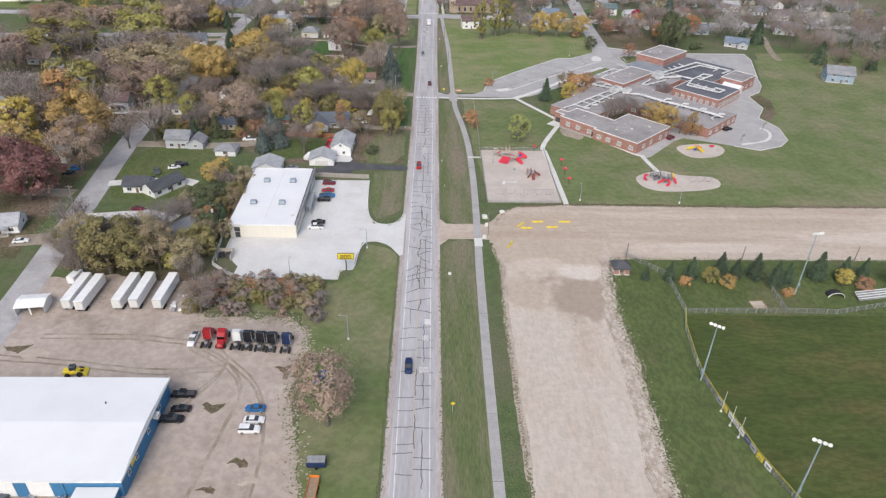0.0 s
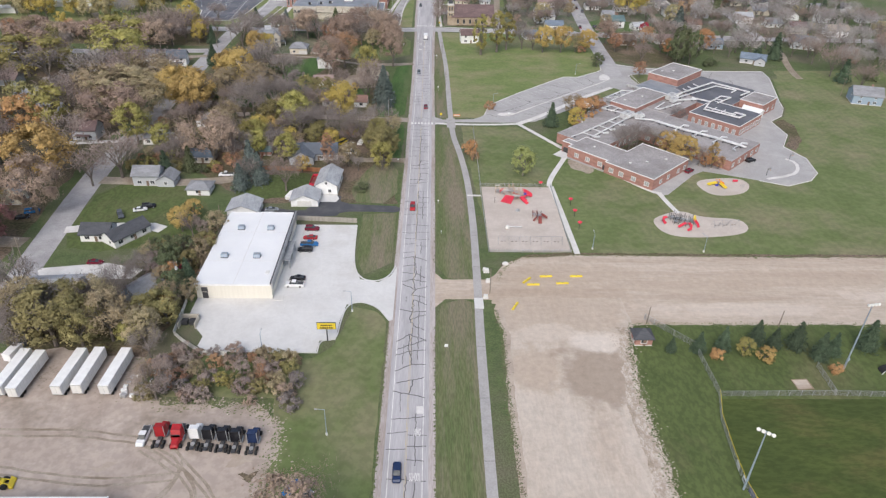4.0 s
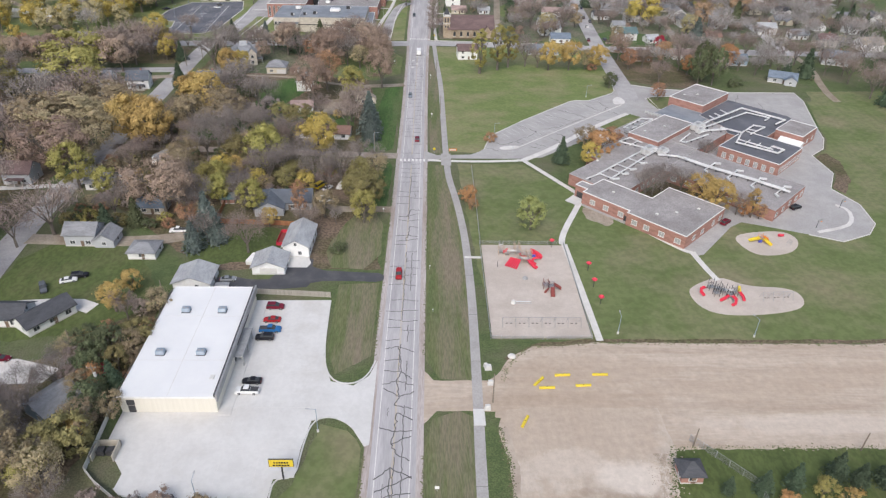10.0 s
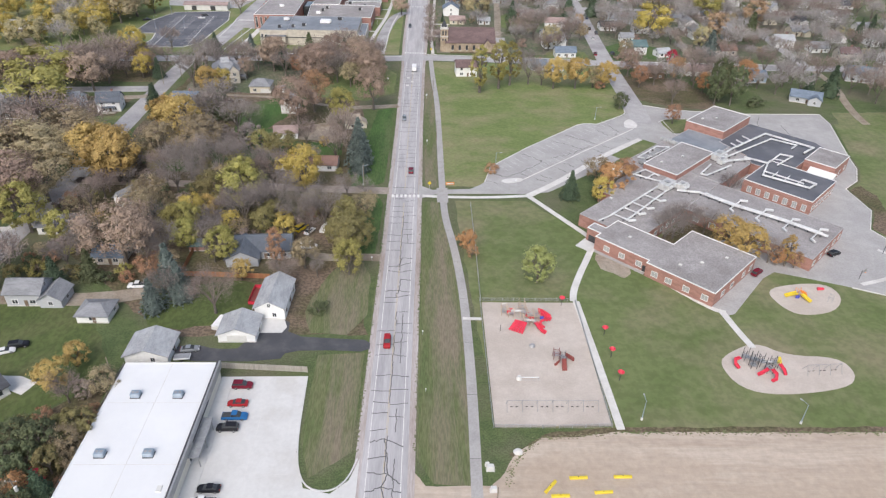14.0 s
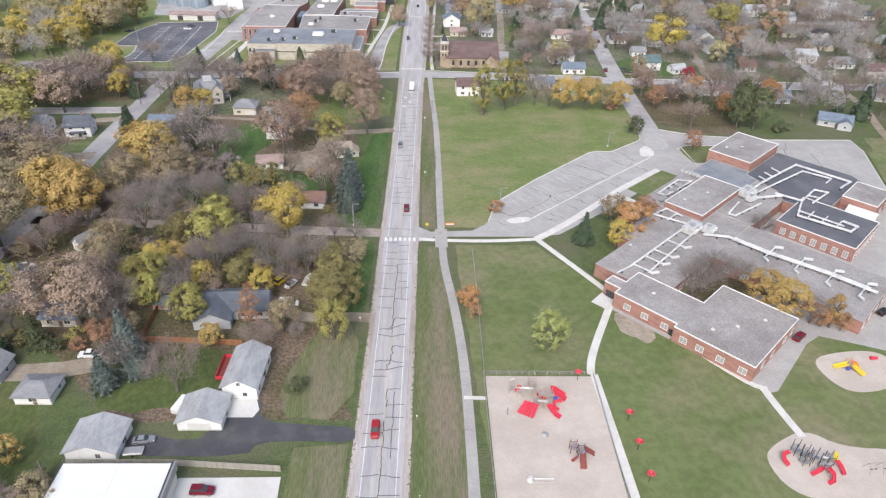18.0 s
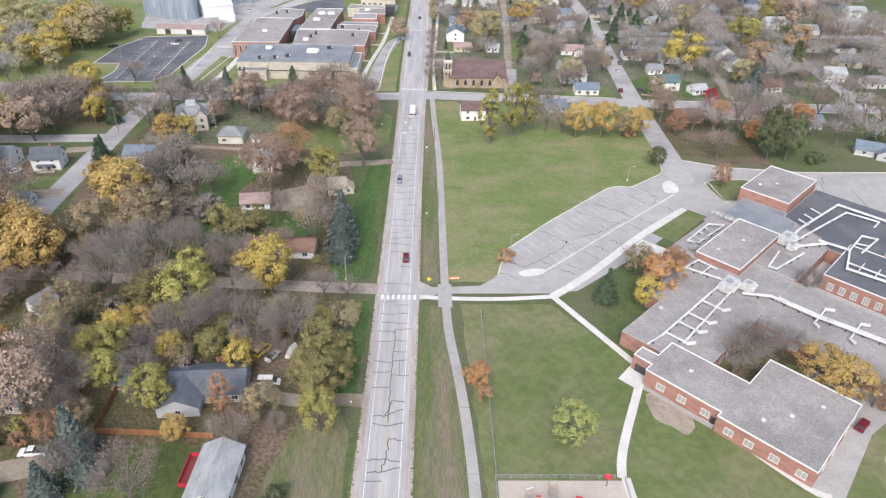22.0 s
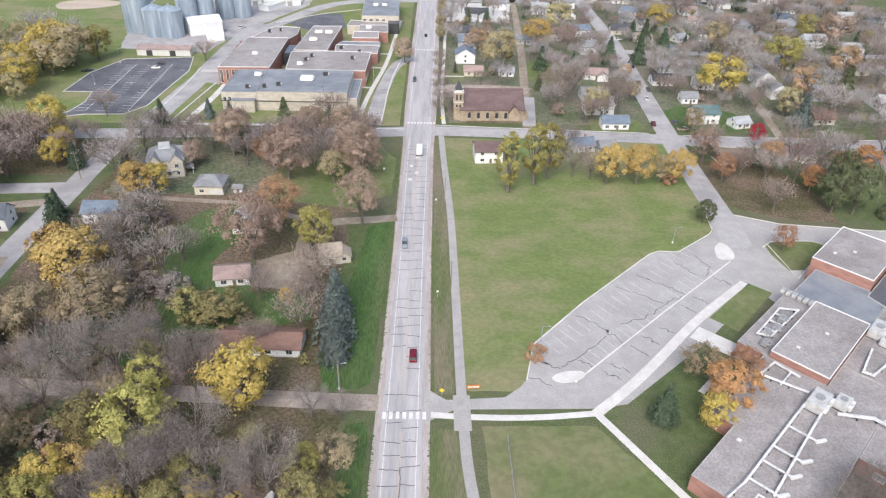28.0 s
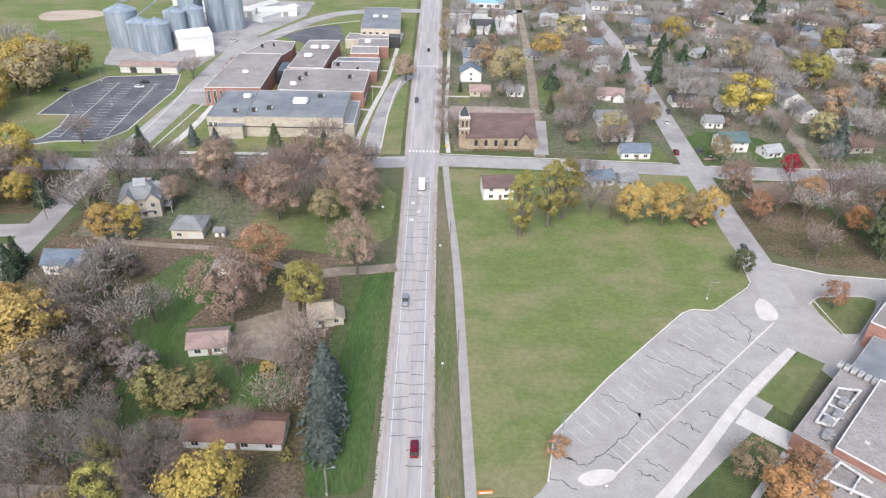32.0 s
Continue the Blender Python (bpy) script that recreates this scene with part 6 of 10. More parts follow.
# ---------------------------------------------------------------- houses
# near the road, west side
house(-41.3, 247.8, 8.0, 9.6, 90, 2.6, 2.0, "white", "pale", "white garage with pale shingle roof beside the black drive", name="garage", wins=1, chimney=False)
door(bpy.data.objects["garage"], -4.8 + 0.8, 0, 5.0, 2.3, -90, M["offwhite"], "garage_door")
house(-34.4, 260.2, 13.6, 8.0, 88, 3.8, 2.2, "white", "pale", "long white house with pale shingle roof and red deck", wins=3, storeys=1, chimney=False, porch=False)
deck = tagged(empty("deck", -40.1, 263.0, 0, 88), "red-stained wooden deck beside the white house", "deck")
part("deck_floor", box(-4, 4, -1.6, 1.6, 0.6, 0.8), M["maroon"], deck)
for a in ((-4, 4, 1.5, 1.6), (-4, -3.9, -1.6, 1.6), (3.9, 4, -1.6, 1.6)):
    part("railing", box(*a, 0.8, 1.8), M["red"], deck)
house(-61.4, 239.8, 8.8, 10.5, 90, 2.7, 2.0, "white", "pale", "white metal garage with pale grey roof", name="garage", wins=1, chimney=False)
house(-43.0, 288.0, 17.0, 10.0, 4, 3.0, 2.6, "grey", "slate", "grey ranch house with a broad slate-grey roof", wins=4, chimney=False, wing=(-5.5, -4.0, 10, 9.5, 90, 3.0, 2.4, "grey", "slate"))
house(-81.2, 255.0, 8.2, 7.0, 0, 2.5, 1.5, "white", "grey", "small white garage with grey hipped roof", hip=0.8, name="garage", wins=1, chimney=False)
house(-102.5, 262.5, 9.5, 7.5, 0, 4.2, 2.4, "grey", "grey", "blue-grey house with grey roof", wins=2, chimney=False, wing=(7.5, -1.0, 7, 6, 90, 2.8, 2.0, "grey", "grey"))
house(-105.0, 222.5, 9.0, 7.5, 0, 2.8, 2.2, "white", "dark", "white house with charcoal roof", wins=2, chimney=False)
house(-96.0, 222.0, 13.0, 7.0, 55, 2.8, 2.0, "white", "dark", "white ranch wing with charcoal roof", wins=3, chimney=False)
house(-139.5, 193.0, 13.0, 9.0, 12, 3.0, 2.2, "white", "pale", "white house with pale grey roof by the street", wins=3, chimney=False, porch=True)
house(-144.5, 246.0, 6.0, 7.0, 90, 4.6, 3.0, "cream", "grey", "small cream barn-like house", wins=1, chimney=False)
house(-143.0, 304.5, 10.0, 8.5, 0, 4.6, 3.0, "grey", "maroon", "grey house with a maroon roof and dormer", wins=2, storeys=1, porch=True)
house(-97.0, 318.5, 6.0, 5.0, 60, 2.8, 2.4, "white", "grey", "small white cottage with grey roof", wins=1, chimney=False)
house(-79.0, 190.0, 9.0, 8.0, 60, 3.0, 2.2, "blue", "grey", "weathered grey-roofed shed among trees", name="shed", wins=1, chimney=False)
house(-104.0, 190.5, 14.0, 8.0, 5, 3.4, 1.4, "blue", "pale", "blue and white building with a pale metal roof", wins=3, chimney=False)
house(-37.5, 349.0, 21.5, 8.0, -2, 2.8, 1.9, "white", "red", "long white ranch house with a rust-red roof", wins=4, chimney=False)
house(-52.0, 379.0, 9.6, 7.5, 8, 2.8, 1.8, "white", "rose", "low white house with a pale rose roof", wins=2, chimney=False)
house(-25.0, 391.0, 6.5, 8.0, 10, 3.0, 2.2, "cream", "tan", "small cream house with a tan roof", wins=1, chimney=False, wing=(4.0, -1.5, 4.5, 4, 90, 2.4, 1.4, "cream", "tan"))
house(-95.0, 452.0, 13.0, 12.0, 14, 6.6, 3.6, "tan", "grey", "large tan old house with grey hipped roofs and gables", hip=0.8, wins=3, storeys=2, porch=True, name="old_house")
big = bpy.data.objects["old_house"]
for gx, gy, gw, gd, gr, gh, gt in ((4.0, -5.2, 5.0, 4.6, 90, 6.4, 2.6), (-3.6, -5.0, 4.4, 3.6, 90, 6.8, 2.2), (6.2, 1.0, 5.0, 5.0, 0, 6.2, 2.6), (0, 0, 3.4, 3.4, 0, 9.6, 1.6)):
    part("gable_wall", gable_walls(gw, gd, gh, gt), SIDING["tan"], big).matrix_local = pose(gx, gy, 0.003, 0, 0, gr)
    part("gable_roof", gable_roof(gw, gd, gh, gt, 0.35), ROOF["pale" if gh > 9 else "grey"], big).matrix_local = pose(gx, gy, 0.006, 0, 0, gr)
for gx, gz in ((4.0, 1.0), (4.0, 3.9), (-3.6, 1.0), (-3.6, 3.9)):
    window(big, gx, -7.72 if gx > 0 else -7.22, gz, 1.3, 1.5, 0)
part("side_porch", box(6.6, 9.4, -5.5, -1.5, 2.5, 2.7), ROOF["grey"], big)
for gx, gy in ((9.2, -5.3), (9.2, -1.7)):
    part("porch_post", box(gx - 0.09, gx + 0.09, gy - 0.09, gy + 0.09, 0, 2.5), M["trim"], big)
house(-74.0, 436.0, 10.0, 9.0, 0, 3.6, 2.4, "cream", "grey", "cream carriage house with two garage doors", hip=0.8, wins=2, chimney=False, garage=5.0, name="garage")
house(-64.0, 434.0, 3.0, 2.6, 0, 2.2, 0.8, "white", "grey", "small white garden shed", name="shed", wins=0, chimney=False)
house(-55.0, 408.0, 7.0, 7.5, 90, 5.0, 2.6, "white", "pale", "white two-storey house behind a rust-coloured tree", wins=1, storeys=2, chimney=False)
house(-104.0, 414.0, 11.0, 8.0, 0, 4.0, 2.6, "white", "blue", "white house with blue-grey roof and white gable", wins=2, storeys=1, wing=(3, -3.5, 6, 5, 90, 3.2, 2.0, "white", "blue"))
house(-137.0, 408.0, 10.0, 8.5, 8, 4.8, 3.2, "white", "slate", "white two-storey house with dark slate roof", wins=2, storeys=2, porch=True)
house(-153.5, 410.0, 6.0, 9.0, 0, 4.4, 2.8, "white", "pale", "white narrow house with pale roof", wins=1, storeys=2, chimney=False)
house(-134.0, 378.0, 10.0, 6.0, 0, 2.6, 1.8, "white", "blue", "white garage with blue-grey roof", name="garage", wins=1, chimney=False, garage=2.6)
house(-181.0, 409.0, 11.0, 9.0, 5, 3.6, 2.4, "blue", "grey", "blue house under trees with grey roof", wins=2)
house(-172.0, 398.0, 14.0, 8.0, 0, 3.0, 2.0, "brown", "rose", "brown ranch house with a rose roof", wins=3, chimney=False)
house(-212.0, 372.0, 12.0, 9.0, 0, 3.4, 2.4, "grey", "rose", "grey house with worn roof among trees", wins=2)
house(-112.5, 300.5, 9.0, 8.0, 0, 3.0, 2.2, "white", "grey", "white cottage hidden by trees", wins=2, chimney=False)
house(-70.0, 306.0, 8.0, 6.0, 10, 2.6, 1.8, "brown", "dark", "small brown outbuilding among trees", name="shed", wins=1, chimney=False)
house(-88.0, 283.0, 9.0, 7.0, 0, 2.8, 2.0, "tan", "blue", "tan cottage with blue-grey roof under trees", wins=2, chimney=False)
house(-64.0, 289.0, 4.5, 3.6, 0, 2.2, 1.2, "brick", "green", "small red garden shed", name="shed", wins=0, chimney=False)
house(60.6, 170.6, 4.6, 4.0, 0, 2.7, 1.6, "brick", "dark", "small brick shed with a dark pyramid roof on the field edge", hip=1.0, name="shed", wins=1, chimney=False)
# by the church corner
house(29.2, 466.0, 11.0, 9.0, 4, 5.2, 2.6, "white", "maroon", "white two-storey cottage with a maroon roof", wins=2, storeys=2, chimney=False)
house(89.5, 502.5, 12.0, 7.0, 2, 3.2, 2.4, "white", "blue", "white ranch house with a blue-grey roof", wins=3, chimney=False)
house(70.0, 478.0, 9.0, 8.0, 12, 2.8, 2.2, "grey", "blue", "grey-roofed house behind yellow trees", wins=2)
house(80.0, 476.0, 7.0, 6.0, 12, 2.8, 2.0, "grey", "grey", "grey outbuilding behind yellow trees", name="garage", wins=1, chimney=False)
# the town, street by street; every house its own size, roof and colour
TOWN_1 = [(133.6, 512, 12, 9, 5, 4.8, "white", "green", 2), (148.5, 506, 8, 7, 15, 2.6, "white", "pale", 1), (135, 538, 8, 7, 0, 3, "white", "grey", 1), (143, 588, 20, 10, 0, 3.2, "grey", "grey", 1),
          (166, 651, 9, 7, 30, 2.8, "white", "pale", 1), (184, 652, 8, 5, 0, 2.6, "white", "white", 1), (196, 726, 12, 8, 10, 3.2, "white", "rose", 1), (191, 697, 10, 8, 0, 3, "white", "rose", 1)]
TOWN_2 = [(228, 751, 14, 8, 5, 3.2, "white", "grey", 1), (219, 707, 12, 8, -20, 3, "white", "brown", 1), (224, 688, 12, 9, 0, 3.2, "blue", "grey", 1), (214, 663, 10, 8, 0, 3, "blue", "grey", 1),
          (153, 760, 12, 8, 0, 3, "white", "pale", 1), (148, 714, 11, 9, 0, 4.6, "white", "blue", 2), (142, 694, 9, 8, 0, 4.6, "grey", "grey", 2), (149, 678, 9, 8, 0, 4.6, "white", "dark", 2)]
TOWN_3 = [(141, 649, 11, 8, 0, 2.8, "cream", "tan", 1), (146, 614, 9, 9, 0, 4.6, "grey", "blue", 2), (100, 621, 9, 9, 10, 4.6, "white", "grey", 2), (95, 573, 13, 8, -6, 3, "white", "rose", 1),
          (268, 663, 11, 8, 0, 3, "tan", "brown", 1), (301, 749, 12, 9, 10, 4.6, "white", "blue", 2), (190, 513, 10, 8, 5, 3, "tan", "red", 1), (268, 634, 13, 8, 0, 3, "white", "pale", 1)]
TOWN_4 = [(259, 711, 11, 8, 0, 3, "grey", "blue", 1), (308, 715, 13, 9, 0, 3.4, "grey", "pale", 1), (182, 770, 11, 8, 0, 3, "cream", "grey", 1), (25.5, 599, 10, 11, 90, 5.0, "white", "blue", 2),
          (29, 575, 10, 7, 0, 2.8, "cream", "rose", 1), (47, 575, 8, 6, 0, 2.6, "white", "pale", 1), (28, 628, 11, 9, 0, 4.6, "grey", "blue", 2), (28, 655, 11, 9, 0, 3.2, "grey", "dark", 1)]
TOWN_5 = [(64, 640, 10, 8, 0, 3, "grey", "grey", 1), (78, 600, 12, 6, 0, 2.6, "brown", "maroon", 1), (84, 650, 11, 9, 0, 4.6, "tan", "brown", 2), (131, 772, 12, 8, 0, 3, "white", "grey", 1),
          (85, 720, 12, 9, 0, 4.6, "white", "pale", 2), (90, 688, 13, 9, 0, 4.4, "cream", "grey", 2), (38, 705, 16, 9, 0, 3.4, "grey", "dark", 1), (104, 660, 10, 8, 0, 4.6, "white", "blue", 2)]
TOWN_6 = [(199, 431, 14, 8, -25, 3, "grey", "blue", 1), (246, 466, 14, 10, -20, 4.6, "grey", "blue", 2), (284, 497, 14, 10, 0, 4.6, "white", "tan", 2), (230, 364, 14, 11, -15, 4.8, "blue", "grey", 2),
          (297, 538, 12, 9, 10, 4.6, "white", "grey", 2), (233, 532, 12, 9, 0, 4.4, "white", "pale", 2), (158, 472, 14, 8, 0, 3, "white", "rose", 1), (130, 468, 12, 8, 8, 3, "brown", "brown", 1)]
TOWN_7 = [(186, 462, 10, 8, 0, 3.4, "blue", "blue", 1), (206, 545, 11, 8, 0, 4.6, "grey", "grey", 2), (210, 600, 12, 8, 0, 3, "white", "blue", 1), (256, 560, 12, 9, 8, 3.4, "cream", "grey", 1),
          (270, 590, 11, 8, 0, 3, "white", "dark", 1), (300, 600, 12, 9, 0, 4.6, "white", "grey", 2), (322, 660, 12, 9, 0, 3, "white", "pale", 1), (290, 690, 11, 8, 0, 3, "white", "rose", 1)]
TOWN_8 = [(245, 745, 11, 8, 0, 3, "grey", "grey", 1), (275, 770, 12, 9, 0, 4.6, "white", "pale", 2), (330, 740, 12, 9, 0, 3, "tan", "brown", 1), (108, 740, 11, 9, 0, 4.6, "white", "grey", 2),
          (55, 735, 12, 8, 0, 3, "white", "grey", 1), (170, 735, 10, 8, 0, 3, "cream", "grey", 1), (260, 505, 12, 9, 0, 4.6, "tan", "maroon", 2), (150, 560, 10, 8, 0, 4.4, "white", "grey", 2)]
ROOF["white"] = M["offwhite"]
for row in TOWN_1 + TOWN_2 + TOWN_3 + TOWN_4 + TOWN_5 + TOWN_6 + TOWN_7 + TOWN_8:
    hx, hy, hw, hd, hrz, hh, hwall, hroof, hst = row
    house(hx, hy, hw, hd, hrz, hh, hd * 0.3, hwall, hroof, "%s %s house with %s shingle roof" % ({1: "single-storey", 2: "two-storey"}[hst], hwall, hroof), wins=2, storeys=hst, porch=False, chimney=hst == 2, far=hy > 530,
          wing=(hw * 0.3, -hd * 0.45, hd * 0.7, hw * 0.42, 90, min(hh, 3), hw * 0.12, hwall, hroof) if hw > 10 and hst == 1 else None)
hrng = random.Random(21)
TOWN_AT = [(r[0], r[1]) for r in TOWN_1 + TOWN_2 + TOWN_3 + TOWN_4 + TOWN_5 + TOWN_6 + TOWN_7 + TOWN_8]
for row_x in (88, 102, 132, 150, 185, 205, 250, 275, 305, 330):
    for row_y in range(520, 800, 24):
        hx, hy = row_x + hrng.uniform(-3, 3), row_y + hrng.uniform(-5, 5)
        if any(math.hypot(hx - a_, hy - b_) < 19 for a_, b_ in TOWN_AT) or abs(hy - 624) < 11 or abs(hy - 760) < 10 or (hx < 210 and 105 < hx < 112 + (hy - 500) * 0.06 + 9) or (155 < hx < 190 and 495 < hy < 520):
            continue
        TOWN_AT.append((hx, hy))
        hst = hrng.choice((1, 1, 2))
        hwall, hroof = hrng.choice(("white", "white", "white", "grey", "cream", "blue", "tan")), hrng.choice(("grey", "pale", "dark", "grey", "brown", "grey", "dark", "pale"))
        house(hx, hy, hrng.uniform(10, 14), hrng.uniform(8, 10), hrng.choice((0, 0, 90)) + hrng.uniform(-4, 4), 3.0 if hst == 1 else 5.0, hrng.uniform(2.2, 3.2), hwall, hroof, "%s %s house with %s shingle roof" % ({1: "single-storey", 2: "two-storey"}[hst], hwall, hroof), wins=2, storeys=hst, chimney=False, far=True)
for x, y, rz in ((-196, 486, 0), (-190, 350, 10), (-170, 330, 0), (-200, 300, 20)):
    house(x, y, 11, 8, rz, 3.2, 2.4, "white" if x < -195 else "tan", "grey", "house half hidden in autumn trees", wins=2, chimney=False)
shop = tagged(empty("shop", 44, 770, 0), "low white shop with a light blue roof", "shop")
part("wall", box(-14, 14, -6, 6, -0.2, 4.2), M["white"], shop)
part("roof", gable_roof(28, 12, 4.2, 1.4, 0.5), paint("sky_blue_roof", (0.32, 0.60, 0.78)), shop)
for x in (-9, -3, 3, 9):
    window(shop, x, -6, 0.8, 3.2, 2.0, 0)
for x, y, w, rz_ in ((-300, 520, 34, 6), (-255, 545, 26, 6), (-122, 738, 44, 62), (-104, 728, 40, 62)):
    ob = tagged(empty("long_shed", x, y, 0, rz_), "long low white shed beyond the trees", "shed", group="far white sheds")
    part("wall", gable_walls(w, 9, 3.4, 1.2), M["white"], ob)
    part("roof", gable_roof(w, 9, 3.4, 1.2, 0.4), M["offwhite"], ob)

# ---------------------------------------------------------------- trees
CROWN = dict(
    gold=mat("gold_leaves", (0.450, 0.318, 0.118), (0.375, 0.262, 0.098), 0.3, 0.9, per_object=0.12, per_island=0.16),
    yellow=mat("yellow_leaves", (0.47, 0.370, 0.105), (0.385, 0.298, 0.085), 0.3, 0.9, per_object=0.10, per_island=0.16),
    lime=mat("yellow_green_leaves", (0.325, 0.292, 0.098), (0.252, 0.228, 0.076), 0.25, 0.9, per_object=0.18, per_island=0.16),
    olive=mat("olive_leaves", (0.250, 0.220, 0.095), (0.192, 0.170, 0.073), 0.25, 0.9, per_object=0.18, per_island=0.18),
    tawny=mat("tawny_leaves", (0.335, 0.270, 0.168), (0.275, 0.222, 0.138), 0.25, 0.95, per_object=0.18, per_island=0.14),
    # the next two: far yellow and orange leaves, muted in colour to imitate haze
    straw=mat("hazed_yellow_leaves", (0.405, 0.352, 0.198), (0.330, 0.287, 0.160), 0.25, 0.95, per_object=0.12, per_island=0.16),
    russet=mat("hazed_orange_leaves", (0.395, 0.272, 0.175), (0.325, 0.224, 0.144), 0.25, 0.95, per_object=0.12, per_island=0.16),
    rust=mat("rust_leaves", (0.385, 0.225, 0.135), (0.316, 0.184, 0.111), 0.25, 0.9, per_object=0.15, per_island=0.16),
    orange=mat("orange_leaves", (0.47, 0.265, 0.125), (0.385, 0.217, 0.102), 0.25, 0.9, per_object=0.12, per_island=0.16),
    crimson=mat("crimson_leaves", (0.42, 0.045, 0.075), (0.32, 0.032, 0.055), 0.3, 0.9, per_island=0.2),
    oxblood=mat("dark_red_leaves", (0.235, 0.12, 0.108), (0.188, 0.096, 0.086), 0.3, 0.9, per_object=0.12, per_island=0.18),
    brown=mat("red_brown_leaves", (0.332, 0.244, 0.192), (0.280, 0.206, 0.162), 0.25, 0.95, per_object=0.15, per_island=0.13),
    twig=mat("bare_twigs", (0.275, 0.240, 0.222), (0.215, 0.187, 0.172), 0.3, 1.0, per_object=0.18, per_island=0.2),
    # bare twigs of far trees, distance haze painted in as a lighter grey
    twigpale=mat("hazed_bare_twigs", (0.380, 0.350, 0.338), (0.305, 0.281, 0.271), 0.3, 1.0, per_object=0.15, per_island=0.2),
    twigred=mat("bare_brown_twigs", (0.300, 0.240, 0.212), (0.245, 0.196, 0.172), 0.3, 1.0, per_object=0.18, per_island=0.2),
    spruce=mat("spruce_needles", (0.082, 0.118, 0.072), (0.060, 0.088, 0.054), 0.5, 0.95, per_object=0.20, per_island=0.2),
    bluespruce=mat("blue_spruce_needles", (0.125, 0.155, 0.142), (0.095, 0.118, 0.108), 0.5, 0.95, per_object=0.15, per_island=0.2),
    grass=mat("fading_green_leaves", (0.290, 0.310, 0.115), (0.230, 0.250, 0.092), 0.3, 0.9, per_object=0.1, per_island=0.18),
    green=mat("green_leaves", (0.12, 0.14, 0.072), (0.09, 0.105, 0.054), 0.3, 0.9, per_object=0.18, per_island=0.18),
)
trng = random.Random(11)
nrg = np.random.RandomState(7)


def limb_mesh(seed, height, spread, bare):
    """Trunk with forking limbs, as tapered five-sided tubes."""
    r = random.Random(seed)
    verts, faces = [], []

    def tube(a, b, ra, rb, sides=5):
        d = (b - a).normalized()
        u = d.orthogonal().normalized()
        w = d.cross(u)
        k = len(verts)
        for p, rad in ((a, ra), (b, rb)):
            for i in range(sides):
                t = 2 * math.pi * i / sides
                verts.append(tuple(p + u * (rad * math.cos(t)) + w * (rad * math.sin(t))))
        for i in range(sides):
            j = (i + 1) % sides
            faces.append((k + i, k + j, k + sides + j, k + sides + i))

    tips = []
    fork = height * (0.28 if not bare else 0.24)
    a, b = Vector((0, 0, -0.2)), Vector((r.uniform(-0.15, 0.15), r.uniform(-0.15, 0.15), fork))
    tube(a, b, height * 0.034, height * 0.026, 7)
    for i in range(7):
        t = 2 * math.pi * i / 7 + r.uniform(-0.3, 0.3)
        lean = r.uniform(0.25, 1.0)
        c = b + Vector((math.cos(t) * spread * 0.5 * lean, math.sin(t) * spread * 0.5 * lean, height * r.uniform(0.25, 0.42)))
        tube(b + Vector((0, 0, -0.2)), c, height * 0.014, height * 0.008)
        for k in range(4):
            s = t + r.uniform(-0.9, 0.9)
            d = c + Vector((math.cos(s) * spread * r.uniform(0.15, 0.5), math.sin(s) * spread * r.uniform(0.15, 0.5), height * r.uniform(0.08, 0.30)))
            tube(c, d, height * 0.007, height * 0.003, 4)
            tips.append(d)
            for q in range(3 if bare else 1):
                s2 = s + r.uniform(-1.2, 1.2)
                e = d + Vector((math.cos(s2) * spread * r.uniform(0.1, 0.28), math.sin(s2) * spread * r.uniform(0.1, 0.28), height * r.uniform(-0.04, 0.13)))
                tube(d, e, height * 0.003, height * 0.0012, 3)
                tips.append(e)
    return verts, faces, tips


def mesh_of(name, v, f, material):
    me = bpy.data.meshes.new(name)
    me.from_pydata(v, [], f)
    me.materials.append(material)
    return me


TRUNKS, CROWNS = {}, {}


def leaves(centres, size, seed, narrow=1.0, facing=None, along_=None):
    """Small three-cornered leaf clusters: turned at random, or facing mostly one way each, or lying along one way each."""
    rs = np.random.RandomState(seed)
    n = len(centres)
    d = rs.normal(size=(n, 3))
    if along_ is not None:
        d = along_ + 0.42 * d
    if facing is not None:
        f_ = facing + 0.42 * rs.normal(size=(n, 3))
        f_ /= np.linalg.norm(f_, axis=1, keepdims=True) + 1e-6
        d -= f_ * (d * f_).sum(1, keepdims=True)
    d /= np.linalg.norm(d, axis=1, keepdims=True) + 1e-6
    e = rs.normal(size=(n, 3)) if facing is None else np.cross(f_, d)
    e -= d * (e * d).sum(1, keepdims=True)
    e /= np.linalg.norm(e, axis=1, keepdims=True) + 1e-6
    s_ = size * rs.uniform(0.6, 1.4, (n, 1))
    v = np.stack([centres - d * s_ - e * s_ * narrow, centres - d * s_ * 0.6 + e * s_ * narrow, centres + d * s_ * 1.2], 1).reshape(-1, 3)
    return v.tolist(), np.arange(3 * n).reshape(n, 3).tolist()


ICO = bmesh.new()
bmesh.ops.create_icosphere(ICO, subdivisions=1, radius=1.0)
ICO_V, ICO_F = np.array([tuple(v.co) for v in ICO.verts]), [[v.index for v in f.verts] for f in ICO.faces]
ICO.free()


def joined(*pieces):
    vs, fs = [], []
    for v, f in pieces:
        k = len(vs)
        vs += v
        fs += [[q + k for q in one] for one in f]
    return vs, fs


